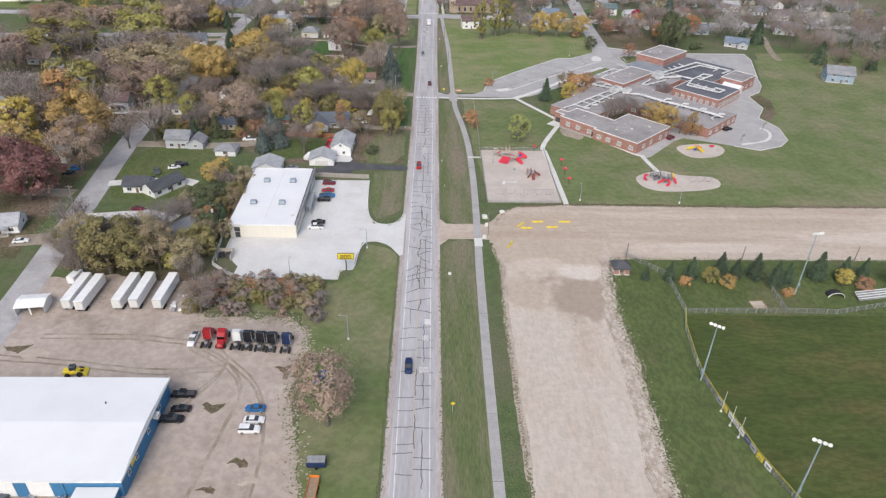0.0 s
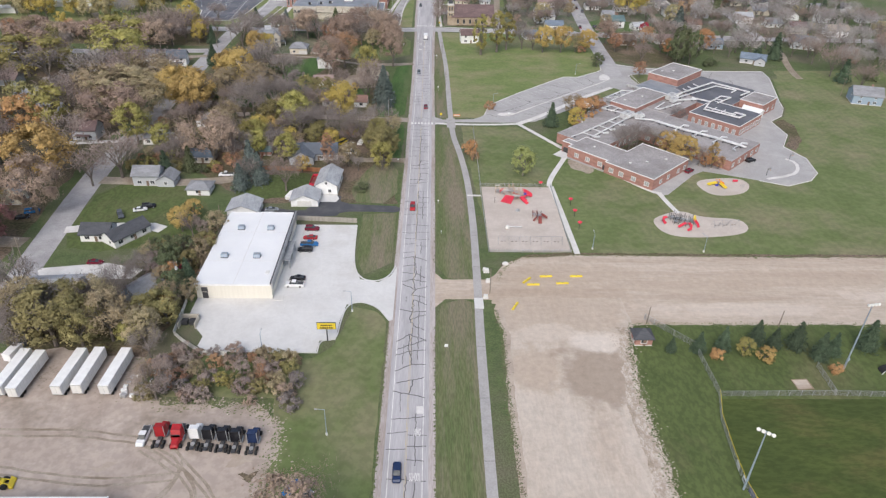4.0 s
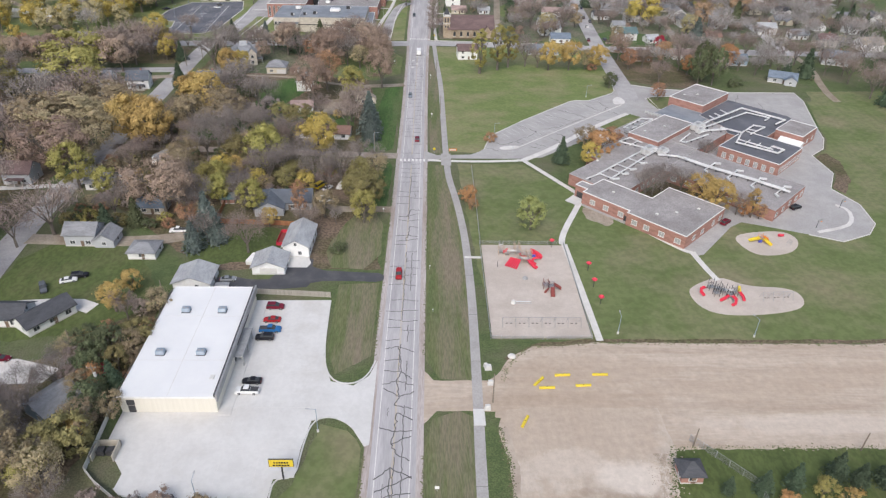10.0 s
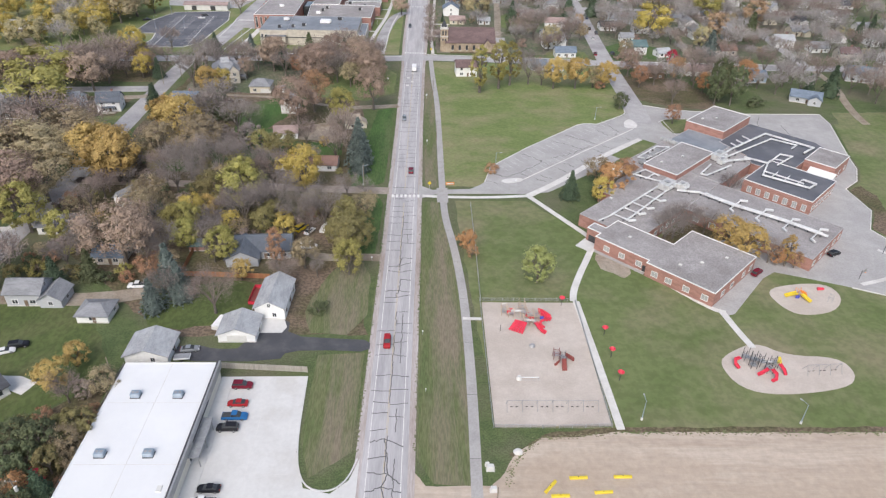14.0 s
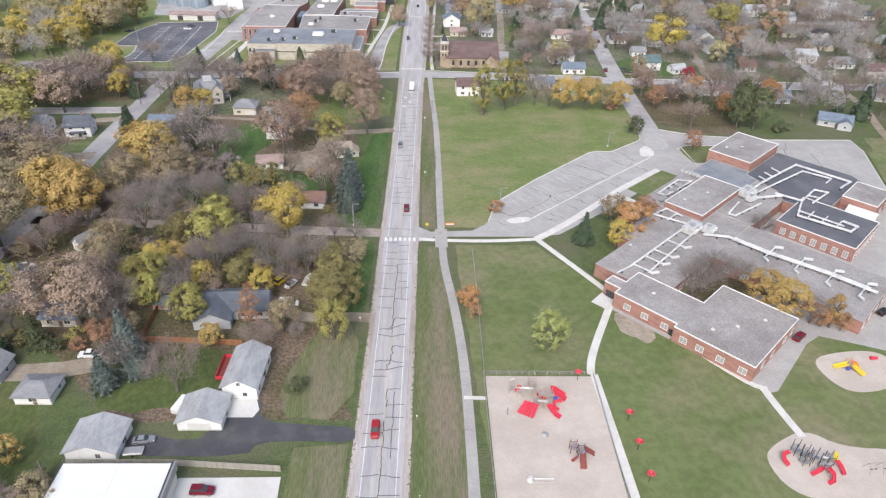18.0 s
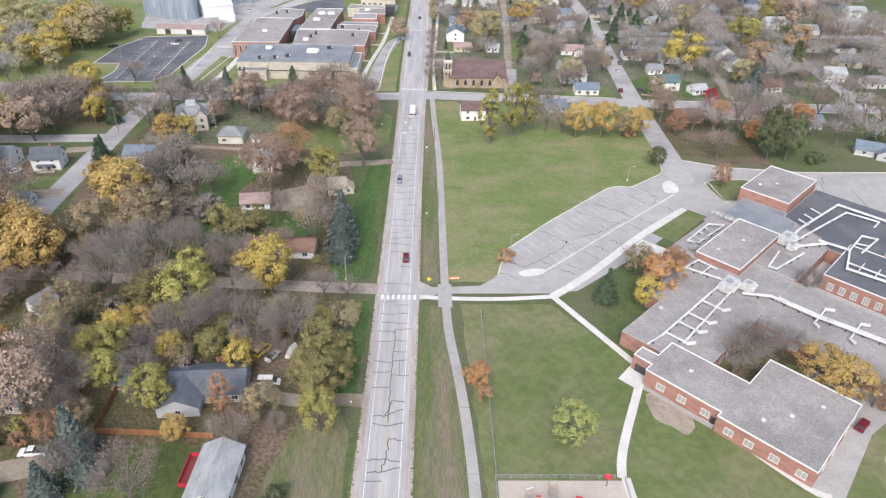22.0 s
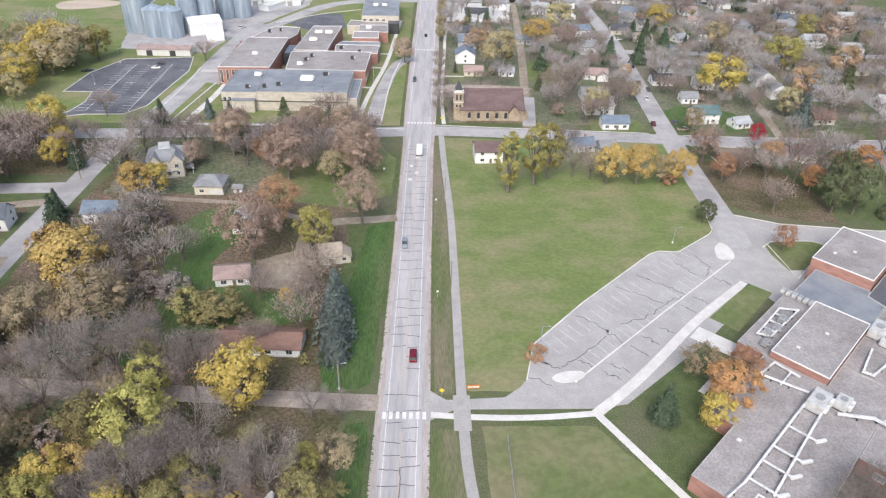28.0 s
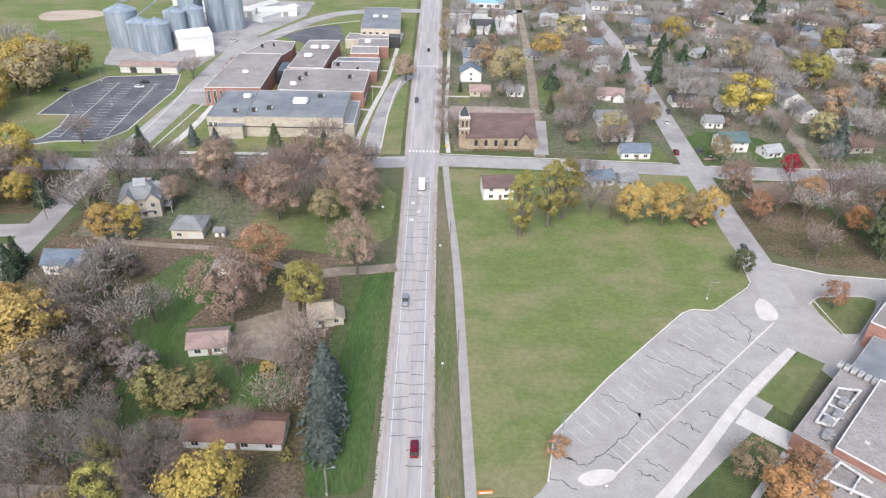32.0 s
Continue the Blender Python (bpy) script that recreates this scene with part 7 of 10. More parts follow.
def leafy(seed, height, spread, low, count, size, clumps=54, airy=0.0, tips=()):
    """A crown of uneven leaf clumps: lumpy cores, most of them hidden under loose leaves."""
    rs = np.random.RandomState(seed)
    t = rs.uniform(0, 2 * np.pi, clumps)
    z = rs.uniform(-0.85, 1.0, clumps)
    rad = np.sqrt(np.clip(1 - z * z * 0.9, 0.04, 1)) * rs.uniform(0.35, 1.0, clumps) ** 0.6
    lop = 1 + 0.20 * np.cos(t - rs.uniform(0, 6.28)) + 0.16 * np.cos(3 * t + rs.uniform(0, 6.28)) + 0.08 * np.cos(5 * t + rs.uniform(0, 6.28))
    mid, half = height * (low + 1) / 2, height * (1 - low) / 2
    c = np.stack([np.cos(t) * rad * spread * 0.86 * lop, np.sin(t) * rad * spread * 0.86 * lop, mid + z * half * 0.86], 1)
    rb = spread * rs.uniform(0.08, 0.25, clumps) * (1.35 if clumps < 40 else 1.0)
    pieces = []
    for i in range(clumps):
        if rs.uniform() < airy:
            continue
        v = ICO_V * (1 + rs.uniform(-0.38, 0.38, (12, 1))) * rb[i] * (0.66, 0.66, 0.55) + c[i]
        pieces.append((v.tolist(), ICO_F))
    k = rs.choice(clumps, count)
    d = rs.normal(size=(count, 3))
    d /= np.linalg.norm(d, axis=1, keepdims=True)
    out = c[k] - (0, 0, mid - half * 0.3)
    out /= np.linalg.norm(out, axis=1, keepdims=True) + 1e-6
    d = np.where((d * out).sum(1, keepdims=True) < -0.25, -d, d)
    pts = c[k] + d * (rb[k] * rs.uniform(0.55, 1.0, count) * np.where(rs.uniform(size=count) < 0.25, rs.uniform(1.4, 2.3, count), rs.uniform(0.9, 1.5, count)))[:, None] * (1, 1, 0.85)
    pts[:, 2] = np.maximum(pts[:, 2], height * 0.08)
    pieces.append(leaves(pts, size, seed + 1, 1.0, d * 0.7 + out * 0.5))
    if len(tips):
        tp = np.array([tuple(p) for p in tips])
        m_ = int(count * 0.6)
        pieces.append(leaves(tp[rs.choice(len(tp), m_)] + rs.normal(size=(m_, 3)) * spread * 0.13, size * 1.5, seed + 2, 0.08))
    return joined(*pieces)


SHAPES = {"round": (15.5, 6.6, 0.18, 4700, 0.225), "broad": (17.0, 8.6, 0.20, 6400, 0.25), "tall": (20.0, 3.9, 0.08, 4000, 0.21), "small": (9.5, 4.2, 0.12, 2700, 0.17), "shrub": (3.2, 2.2, 0.0, 800, 0.15)}
for sname, (hh, sp, lowr_, cnt, sz) in SHAPES.items():
    for k in range(3):
        v, f, tips = limb_mesh(100 + k, hh * 0.88, sp, False)
        TRUNKS[sname, k] = mesh_of("trunk", v, f, M["bark"])
        v, f = leafy(200 + k * 7 + len(sname), hh, sp, lowr_, cnt, sz, 26 if sname == "shrub" else 66, 0.35)
        CROWNS[sname, k] = mesh_of("crown", v, f, CROWN["lime"])
        v, f = leafy(260 + k * 7 + len(sname), hh, sp, lowr_ + 0.06, int(cnt * 0.95), sz * 0.82, 26 if sname == "shrub" else 54, 0.72, tips)
        CROWNS[sname + " thin", k] = mesh_of("crown", v, f, CROWN["tawny"])
for k in range(4):
    v, f, tips = limb_mesh(400 + k, 14.0, 6.4, True)
    TRUNKS["bare", k] = mesh_of("trunk", v, f, M["bark"])
    rs = np.random.RandomState(500 + k)
    tp = np.array([tuple(p) for p in tips])
    c = tp[rs.choice(len(tp), 3400)] + rs.normal(size=(3400, 3)) * (1.0, 1.0, 0.85)
    c[:, 2] = np.maximum(c[:, 2], 2.0)
    away = c - (0, 0, 4.5)
    away /= np.linalg.norm(away, axis=1, keepdims=True)
    c2 = tp[rs.choice(len(tp), 260)] + rs.normal(size=(260, 3)) * 1.2
    v, f = joined(leaves(c, 0.68, 600 + k, 0.042, None, away + (0, 0, 0.15) + rs.normal(size=away.shape) * 0.5), leaves(c2, 0.15, 700 + k))
    CROWNS["bare", k] = mesh_of("crown", v, f, CROWN["twig"])
for k in range(3):
    rs = np.random.RandomState(800 + k)
    H_, R_ = 14.0, 3.8
    cen, core = [], []
    for z in np.linspace(0.5, 13.6, 26):
        rad = R_ * (1 - (z / H_) ** 1.1) + 0.10
        nb = max(6, int(13 * rad / R_ + 4))
        for i in range(nb):
            t = 2 * np.pi * (i + rs.uniform(-0.4, 0.4)) / nb
            L = rad * rs.uniform(0.78, 1.14)
            for q in (0.4, 0.62, 0.84, 1.0):
                cen.append((np.cos(t) * L * q, np.sin(t) * L * q, z - 0.30 * L * q + rs.uniform(-0.12, 0.12)))
    n = 9
    core_v, core_f = [], []
    for j, z in enumerate(np.linspace(0.4, 13.2, 9)):
        rad = (R_ * (1 - (z / H_) ** 1.1)) * 0.62 + 0.03
        core_v += [(rad * math.cos(2 * math.pi * i / n) * rs.uniform(0.8, 1.2), rad * math.sin(2 * math.pi * i / n) * rs.uniform(0.8, 1.2), z) for i in range(n)]
        if j:
            core_f += [[(j - 1) * n + i, (j - 1) * n + (i + 1) % n, j * n + (i + 1) % n, j * n + i] for i in range(n)]
    v, f = joined(leaves(np.array(cen), 0.40, 810 + k, 0.6), (core_v, core_f))
    CROWNS["spruce", k] = mesh_of("crown", v, f, CROWN["spruce"])
    bm = rod((0, 0, -0.2), (0, 0, 13.2), 0.26, 0.03, 6)
    me = bpy.data.meshes.new("trunk")
    bm.to_mesh(me), bm.free()
    me.materials.append(M["bark"])
    TRUNKS["spruce", k] = me

# lighter versions for trees that stay far off
for sname, (hh, sp, lowr_, cnt, sz) in list(SHAPES.items()):
    for k in range(2):
        v, f = leafy(900 + k * 7 + len(sname), hh, sp, lowr_, int(cnt * 0.36), sz * 1.38, 20 if sname == "shrub" else 34, 0.3)
        CROWNS[sname + " far", k] = mesh_of("crown", v, f, CROWN["lime"])
        v, f = leafy(930 + k * 7 + len(sname), hh, sp, lowr_ + 0.06, int(cnt * 0.34), sz * 1.35, 20 if sname == "shrub" else 38, 0.5)
        CROWNS[sname + " thin far", k] = mesh_of("crown", v, f, CROWN["lime"])
for k in range(2):
    v, f, tips = limb_mesh(420 + k, 14.0, 6.4, False)
    TRUNKS["far", k] = mesh_of("trunk", v, f, M["bark"])
    tp = np.array([tuple(p) for p in tips])
    rs = np.random.RandomState(520 + k)
    c = tp[rs.choice(len(tp), 720)] + rs.normal(size=(720, 3)) * (1.4, 1.4, 1.1)
    away = c - (0, 0, 4.5)
    away /= np.linalg.norm(away, axis=1, keepdims=True)
    c2 = tp[rs.choice(len(tp), 160)] + rs.normal(size=(160, 3)) * 1.4
    v, f = joined(leaves(c, 0.9, 620 + k, 0.105, None, away + (0, 0, 0.15) + rs.normal(size=away.shape) * 0.45), leaves(c2, 0.26, 720 + k))
    CROWNS["bare far", k] = mesh_of("crown", v, f, CROWN["twig"])
    rs = np.random.RandomState(820 + k)
    cen = []
    for z in np.linspace(0.6, 13.4, 20):
        rad = 3.8 * (1 - (z / 14.0) ** 1.1) + 0.12
        for i in range(9):
            t = 2 * np.pi * (i + rs.uniform(-0.4, 0.4)) / 9
            for q in (0.4, 0.7, 1.0):
                cen.append((np.cos(t) * rad * q, np.sin(t) * rad * q, z - 0.3 * rad * q))
    v, f = joined(leaves(np.array(cen), 0.55, 830 + k, 0.65), (core_v, core_f))
    CROWNS["spruce far", k] = mesh_of("crown", v, f, CROWN["spruce"])

TREE_TEXT = dict(gold="golden autumn tree", yellow="bright yellow autumn tree", lime="yellow-green autumn tree", olive="dull olive-green leafy tree", tawny="tawny half-bare autumn tree", rust="rust-red autumn tree",
                 orange="orange autumn tree", oxblood="dark red autumn tree", crimson="crimson autumn tree", brown="reddish-brown oak with dry leaves", twig="leafless grey tree with fine twigs", twigpale="leafless grey tree with fine twigs coloured for haze", twigred="leafless brown tree with fine twigs",
                 straw="yellow autumn tree with haze in its colour", russet="orange autumn tree with haze in its colour", spruce="dark green spruce tree", bluespruce="blue-grey spruce tree", green="green leafy bush or tree", grass="fading green leafy tree")


def tree(x, y, shape, colour, size=1.0, wide=1.0, where="on the grass", name=None):
    k = trng.randrange(4 if shape == "bare" else 3)
    kind = name or ("spruce_tree" if shape == "spruce" else "bush" if shape == "shrub" else "bare_tree" if shape == "bare" else
                    {"gold": "maple_tree", "yellow": "maple_tree", "orange": "maple_tree", "crimson": "maple_tree", "brown": "oak_tree", "rust": "oak_tree", "tawny": "elm_tree"}.get(colour, "ash_tree"))
    ob = tagged(empty(kind, x, y, 0, trng.uniform(0, 360)), "%s %s" % (TREE_TEXT[colour], where), "bush" if shape == "shrub" else "tree", group=kind.replace("_", " ") + "s")
    ob.scale = (size * wide, size * wide, size * trng.uniform(0.93, 1.07))
    far = y > 500 or x < -150 or x > 180
    crown = shape + " thin" if colour in ("tawny", "brown", "rust") and shape not in ("shrub", "bare", "spruce") else shape
    far = far or (shape == "bare" and (y > 350 or x < -110))
    k = k % 2 if far else k
    for pname, me in (("trunk", TRUNKS[shape, k]), ("crown", CROWNS[crown + " far" if far else crown, k])):
        o = new(pname, me)
        o.parent = ob
        if pname == "crown":
            o.material_slots[0].link = 'OBJECT'
            o.material_slots[0].material = CROWN[colour]
    return ob


FAR_TREES = []


def stand_of_trees(name, label):
    """All far trees noted so far, as one mesh of trunks and crowns."""
    mats = [M["bark"]] + [CROWN[c] for c in CROWN]
    index = {c: i + 1 for i, c in enumerate(CROWN)}
    cache = {}

    def arrays(me):
        if me not in cache:
            cache[me] = (np.array([v.co[:] for v in me.vertices]), [list(p.vertices) for p in me.polygons])
        return cache[me]

    vs, fs, ms, n = [], [], [], 0
    for x, y, shape, colour, size in FAR_TREES:
        k = trng.randrange(2)
        crown = shape + " thin" if colour in ("tawny", "brown", "rust") and shape not in ("shrub", "bare", "spruce") else shape
        a = trng.uniform(0, 2 * math.pi)
        r = np.array([[math.cos(a), -math.sin(a), 0], [math.sin(a), math.cos(a), 0], [0, 0, 1]])
        for me, mi in ((TRUNKS["far", k], 0), (CROWNS[crown + " far", k], index[colour])):
            v, f = arrays(me)
            vs.append(v * (size if mi else size * 0.8) @ r.T + (x, y, 0))
            fs += [[q + n for q in one] for one in f]
            ms += [mi] * len(f)
            n += len(v)
    me = bpy.data.meshes.new(name)
    me.from_pydata(np.concatenate(vs).tolist(), [], fs)
    for m_ in mats:
        me.materials.append(m_)
    me.polygons.foreach_set("material_index", ms)
    ob = new(name, me)
    FAR_TREES.clear()
    return tagged(ob, label, "trees", kind="stuff")


TAKEN = []


def plant(rows, where):
    for x, y, shape, colour, size in rows:
        size *= 1.28 if shape in ("round", "broad", "small") else 1.0
        tall = min(size, 1.2) if shape not in ("spruce", "tall") else size
        tree(x, y, shape, colour, tall * (0.92 if shape == "spruce" else 1.0), size / tall * (1.3 if shape == "spruce" else 1.0), where)
        TAKEN.append((x, y, 2.5 * size))


NEAR_YARD = [(-21.6, 107.5, "round", "brown", 0.98), (-29, 152, "small", "twig", 0.41), (-38, 156, "small", "rust", 0.35), (-47, 153, "small", "lime", 0.38), (-54, 156, "small", "tawny", 0.46), (-62, 157, "small", "twigred", 0.52),
             (-33, 153, "small", "tawny", 0.35), (-43, 157, "small", "twigred", 0.41), (-51, 151, "small", "olive", 0.35), (-60, 150, "small", "twig", 0.46), (-66, 154, "small", "tawny", 0.46), (-68, 163, "bare", "twig", 0.6)]
plant(NEAR_YARD, "beside the truck yard")
LOT_W = [(-68, 196, "spruce", "spruce", 0.7)]
plant(LOT_W, "behind the store")
SCHOOL_T = [(40.5, 271.5, "small", "grass", 0.95), (20.9, 288.6, "small", "orange", 0.62), (21.8, 284, "small", "rust", 0.4), (59.88, 324.14, "spruce", "spruce", 0.91), (75.9, 328.71, "small", "orange", 1.28), (72.47, 338.58, "small", "tawny", 0.92), (70.33, 321.77, "small", "yellow", 0.78),
            (82.65, 337.13, "small", "rust", 0.84), (33, 345.5, "shrub", "rust", 1.3), (100.8, 416, "small", "green", 0.75), (121, 398, "small", "rust", 0.8)]
plant(SCHOOL_T, "on the school lawn")
for u, v, shape, colour, s_ in ((37, -6, "tall", "gold", 0.62), (36, -4, "small", "orange", 0.7), (38, -8.5, "small", "rust", 0.6), (21, 27, "bare", "twig", 0.72), (26, 26.5, "bare", "twig", 0.8),
                                (32, 26, "bare", "twig", 0.75), (37, 21, "bare", "twig", 0.7), (35, -1.5, "bare", "twigred", 0.55), (70, 28, "bare", "twig", 0.6)):
    x, y = S(u, v)
    tree(x, y, shape, colour, s_, 1.0, "in the school courtyard")
for u, v in ((32.4, 5.4), (33.4, 10.6)):
    x, y = S(u, v)
    tree(x, y, "round", "gold", 0.74, 1.3, "in the school courtyard")
BALL_T = [(67.4, 166.5, "spruce", "spruce", 0.38), (74.6, 166.4, "spruce", "spruce", 0.54), (81.5, 167.6, "spruce", "spruce", 0.56), (95.6, 168.2, "spruce", "spruce", 0.56), (91.5, 170, "spruce", "spruce", 0.65), (101.6, 168.2, "spruce", "spruce", 0.72),
          (106, 164, "spruce", "spruce", 0.68), (110.4, 165.6, "spruce", "spruce", 0.54), (121, 168, "spruce", "spruce", 0.77), (129, 168, "spruce", "spruce", 0.63), (136, 169, "spruce", "spruce", 0.54), (79, 163.5, "shrub", "orange", 0.9),
          (86, 164.8, "small", "lime", 0.5), (91.2, 163.2, "shrub", "gold", 1.2), (108, 158.6, "shrub", "orange", 0.8), (127, 164, "small", "yellow", 0.5), (133, 163, "shrub", "rust", 1.3), (143, 164, "small", "crimson", 0.7)]
plant(BALL_T, "beside the ball field")
YARDS = [(-22, 256, "shrub", "green", 1.2), (-50, 256, "bare", "twigred", 0.95), (-61, 262, "spruce", "bluespruce", 1.0), (-65, 267, "spruce", "bluespruce", 1.15), (-67, 257, "spruce", "bluespruce", 0.9), (-37, 277, "tall", "rust", 0.72), (-29, 278, "round", "tawny", 0.55),
         (-36, 326.5, "round", "yellow", 0.95), (-18.6, 352, "spruce", "bluespruce", 1.4), (-18, 344, "spruce", "bluespruce", 1.1), (-19.5, 361, "spruce", "bluespruce", 1.2), (-20, 366, "spruce", "bluespruce", 1.0), (-70, 470, "spruce", "spruce", 1.0),
         (-105.5, 334.5, "broad", "gold", 1.0), (-114, 341.5, "broad", "gold", 0.95), (-122, 258, "bare", "twigred", 0.95)]
plant(YARDS, "in a yard")
SIDE_STREET = [(-98, 268, "spruce", "spruce", 0.85), (-90, 272, "spruce", "green", 0.85), (-117.5, 408, "spruce", "spruce", 0.95), (-130, 452, "spruce", "spruce", 0.9), (-138, 452, "round", "yellow", 0.62),
               (-109, 448, "spruce", "green", 0.8), (-98, 428, "round", "gold", 0.7), (-92, 432, "round", "yellow", 0.65), (-119.5, 415, "spruce", "spruce", 0.8)]
plant(SIDE_STREET, "along the side street")
SOUTH_LOTS = [(-85.3, 309, "round", "tawny", 0.72), (-84.7, 302.4, "round", "tawny", 0.69), (-69.2, 297.2, "round", "lime", 0.58), (-72.4, 294.4, "round", "lime", 0.59), (-66.6, 288.1, "round", "lime", 0.55),
        (-70.2, 303.4, "round", "yellow", 0.6), (-79.7, 295.2, "bare", "twig", 0.78), (-78.4, 286.4, "bare", "twigred", 0.75), (-59.6, 288, "bare", "twig", 0.76), (-61.1, 296.2, "bare", "twig", 0.69),
        (-56.8, 281.2, "bare", "twig", 0.55), (-53.4, 280.8, "round", "lime", 0.6), (-54.1, 314.2, "round", "lime", 0.95), (-63, 323.5, "round", "tawny", 0.62), (-51.8, 302.1, "bare", "twig", 1.12),
        (-47.5, 307.1, "bare", "twig", 0.94), (-65.2, 307.2, "small", "gold", 0.73), (-66.5, 316.4, "round", "olive", 0.64), (-56.2, 298.8, "small", "yellow", 0.71), (-51.6, 294.9, "small", "tawny", 0.61),
        (-45, 298.2, "round", "olive", 0.49), (-37.4, 293.4, "small", "yellow", 0.75), (-44.1, 306.5, "small", "olive", 0.71), (-42.5, 313.3, "bare", "twig", 0.97), (-34.8, 300.7, "bare", "twig", 0.91),
        (-26.2, 303.2, "bare", "twig", 0.98), (-30.5, 297.2, "bare", "twigred", 0.6), (-75.8, 277.7, "bare", "twig", 0.71), (-72.3, 277.6, "bare", "twigred", 0.53)]
plant(SOUTH_LOTS, "in a wooded yard")
ROAD_EDGE = [(-19.5, 309, "small", "lime", 0.66), (-12.7, 309.9, "small", "tawny", 0.86), (-17.7, 297.2, "round", "olive", 0.61), (-17.4, 282.9, "round", "olive", 0.72), (-15.4, 274.8, "round", "lime", 0.6),
        (-13.5, 288.7, "round", "olive", 0.56), (-21.2, 292.8, "round", "olive", 0.48), (-13.5, 299.2, "small", "olive", 0.69), (-33.4, 270, "bare", "twigred", 0.65), (-24.7, 273.9, "bare", "twig", 0.39),
        (-14.1, 323.6, "bare", "twig", 0.46), (-20.8, 324.5, "bare", "twig", 0.58), (-46.4, 271.7, "small", "gold", 0.61), (-73.1, 271.5, "small", "rust", 0.66), (-38.5, 301.3, "small", "yellow", 0.61),
        (-95.4, 282.8, "bare", "twig", 0.71), (-72.3, 283.6, "bare", "twig", 0.79), (-64, 261.9, "bare", "twig", 0.78)]
plant(ROAD_EDGE, "by the road")
NORTH_LOTS = [(-88.7, 335.6, "bare", "twigred", 0.84), (-79.4, 335.6, "bare", "twig", 1.26), (-68.8, 336.6, "bare", "twig", 1.15), (-65.5, 343.8, "bare", "twig", 0.87), (-81.1, 325.4, "bare", "twig", 0.97),
        (-71, 325.9, "bare", "twig", 0.92), (-56.2, 334, "bare", "twig", 0.9), (-50.1, 340.6, "bare", "twig", 0.82), (-48.4, 330.3, "bare", "twigred", 0.89), (-93.6, 371, "round", "gold", 1.15),
        (-81.2, 356, "round", "tawny", 1.27), (-102.5, 381, "round", "gold", 0.79), (-93.9, 348, "round", "tawny", 0.98), (-57.5, 329.4, "round", "lime", 0.64), (-64.2, 342.7, "round", "lime", 0.49),
        (-51, 357.6, "small", "olive", 1.43), (-56.9, 357.5, "small", "olive", 1.02), (-63.8, 363.9, "small", "twig", 0.96), (-72.2, 379.1, "bare", "twig", 1.01), (-69.7, 388.5, "bare", "twig", 0.75),
        (-85.6, 388.7, "bare", "twig", 1.14), (-85.3, 404.1, "bare", "twig", 1.11), (-89.5, 383.7, "bare", "twig", 0.88), (-100.6, 399.5, "bare", "twig", 0.69), (-48.7, 390, "broad", "brown", 0.94),
        (-44, 407, "round", "rust", 0.95), (-30.3, 394.5, "round", "lime", 0.78), (-26.4, 373.4, "bare", "twigred", 0.99), (-16.9, 411, "round", "brown", 0.95), (-27.8, 352.9, "bare", "twigred", 0.91),
        (-37.8, 347.4, "bare", "twigred", 0.64)]
plant(NORTH_LOTS, "in the wooded lots")
OAK_GROVE = [(-47.4, 444.5, "broad", "brown", 0.97), (-45.3, 468.1, "bare", "twigred", 1.17), (-32.4, 454, "bare", "twigred", 1.23), (-25.1, 456.8, "broad", "brown", 0.92), (-20.3, 474.9, "bare", "twigred", 1.07),
        (-42.7, 476, "broad", "brown", 0.77), (-73.5, 465.3, "round", "brown", 0.97), (-64, 468.6, "bare", "twig", 0.89), (-19.7, 443.6, "round", "brown", 0.88), (-82.3, 467.9, "bare", "twig", 0.89),
        (-95.1, 474, "bare", "twig", 0.91), (-30.9, 483.8, "broad", "brown", 0.7), (-58.4, 478.3, "bare", "twig", 0.8), (-38.2, 498.1, "bare", "twigred", 1.07), (-77.3, 487.1, "bare", "twig", 0.86),
        (-93.7, 483.4, "bare", "twigred", 0.75), (-55.9, 468.7, "bare", "twigred", 0.81), (-108.1, 438.7, "bare", "twig", 1.3), (-111, 489.2, "bare", "twig", 0.69), (-151.6, 442.9, "bare", "twigred", 1.43),
        (-164.6, 452.9, "bare", "twigred", 1.29), (-160.7, 466.3, "bare", "twigred", 1.15), (-149.7, 463.4, "bare", "twigred", 1.14), (-154.4, 431.2, "broad", "brown", 0.89)]
plant(OAK_GROVE, "in the oak grove")
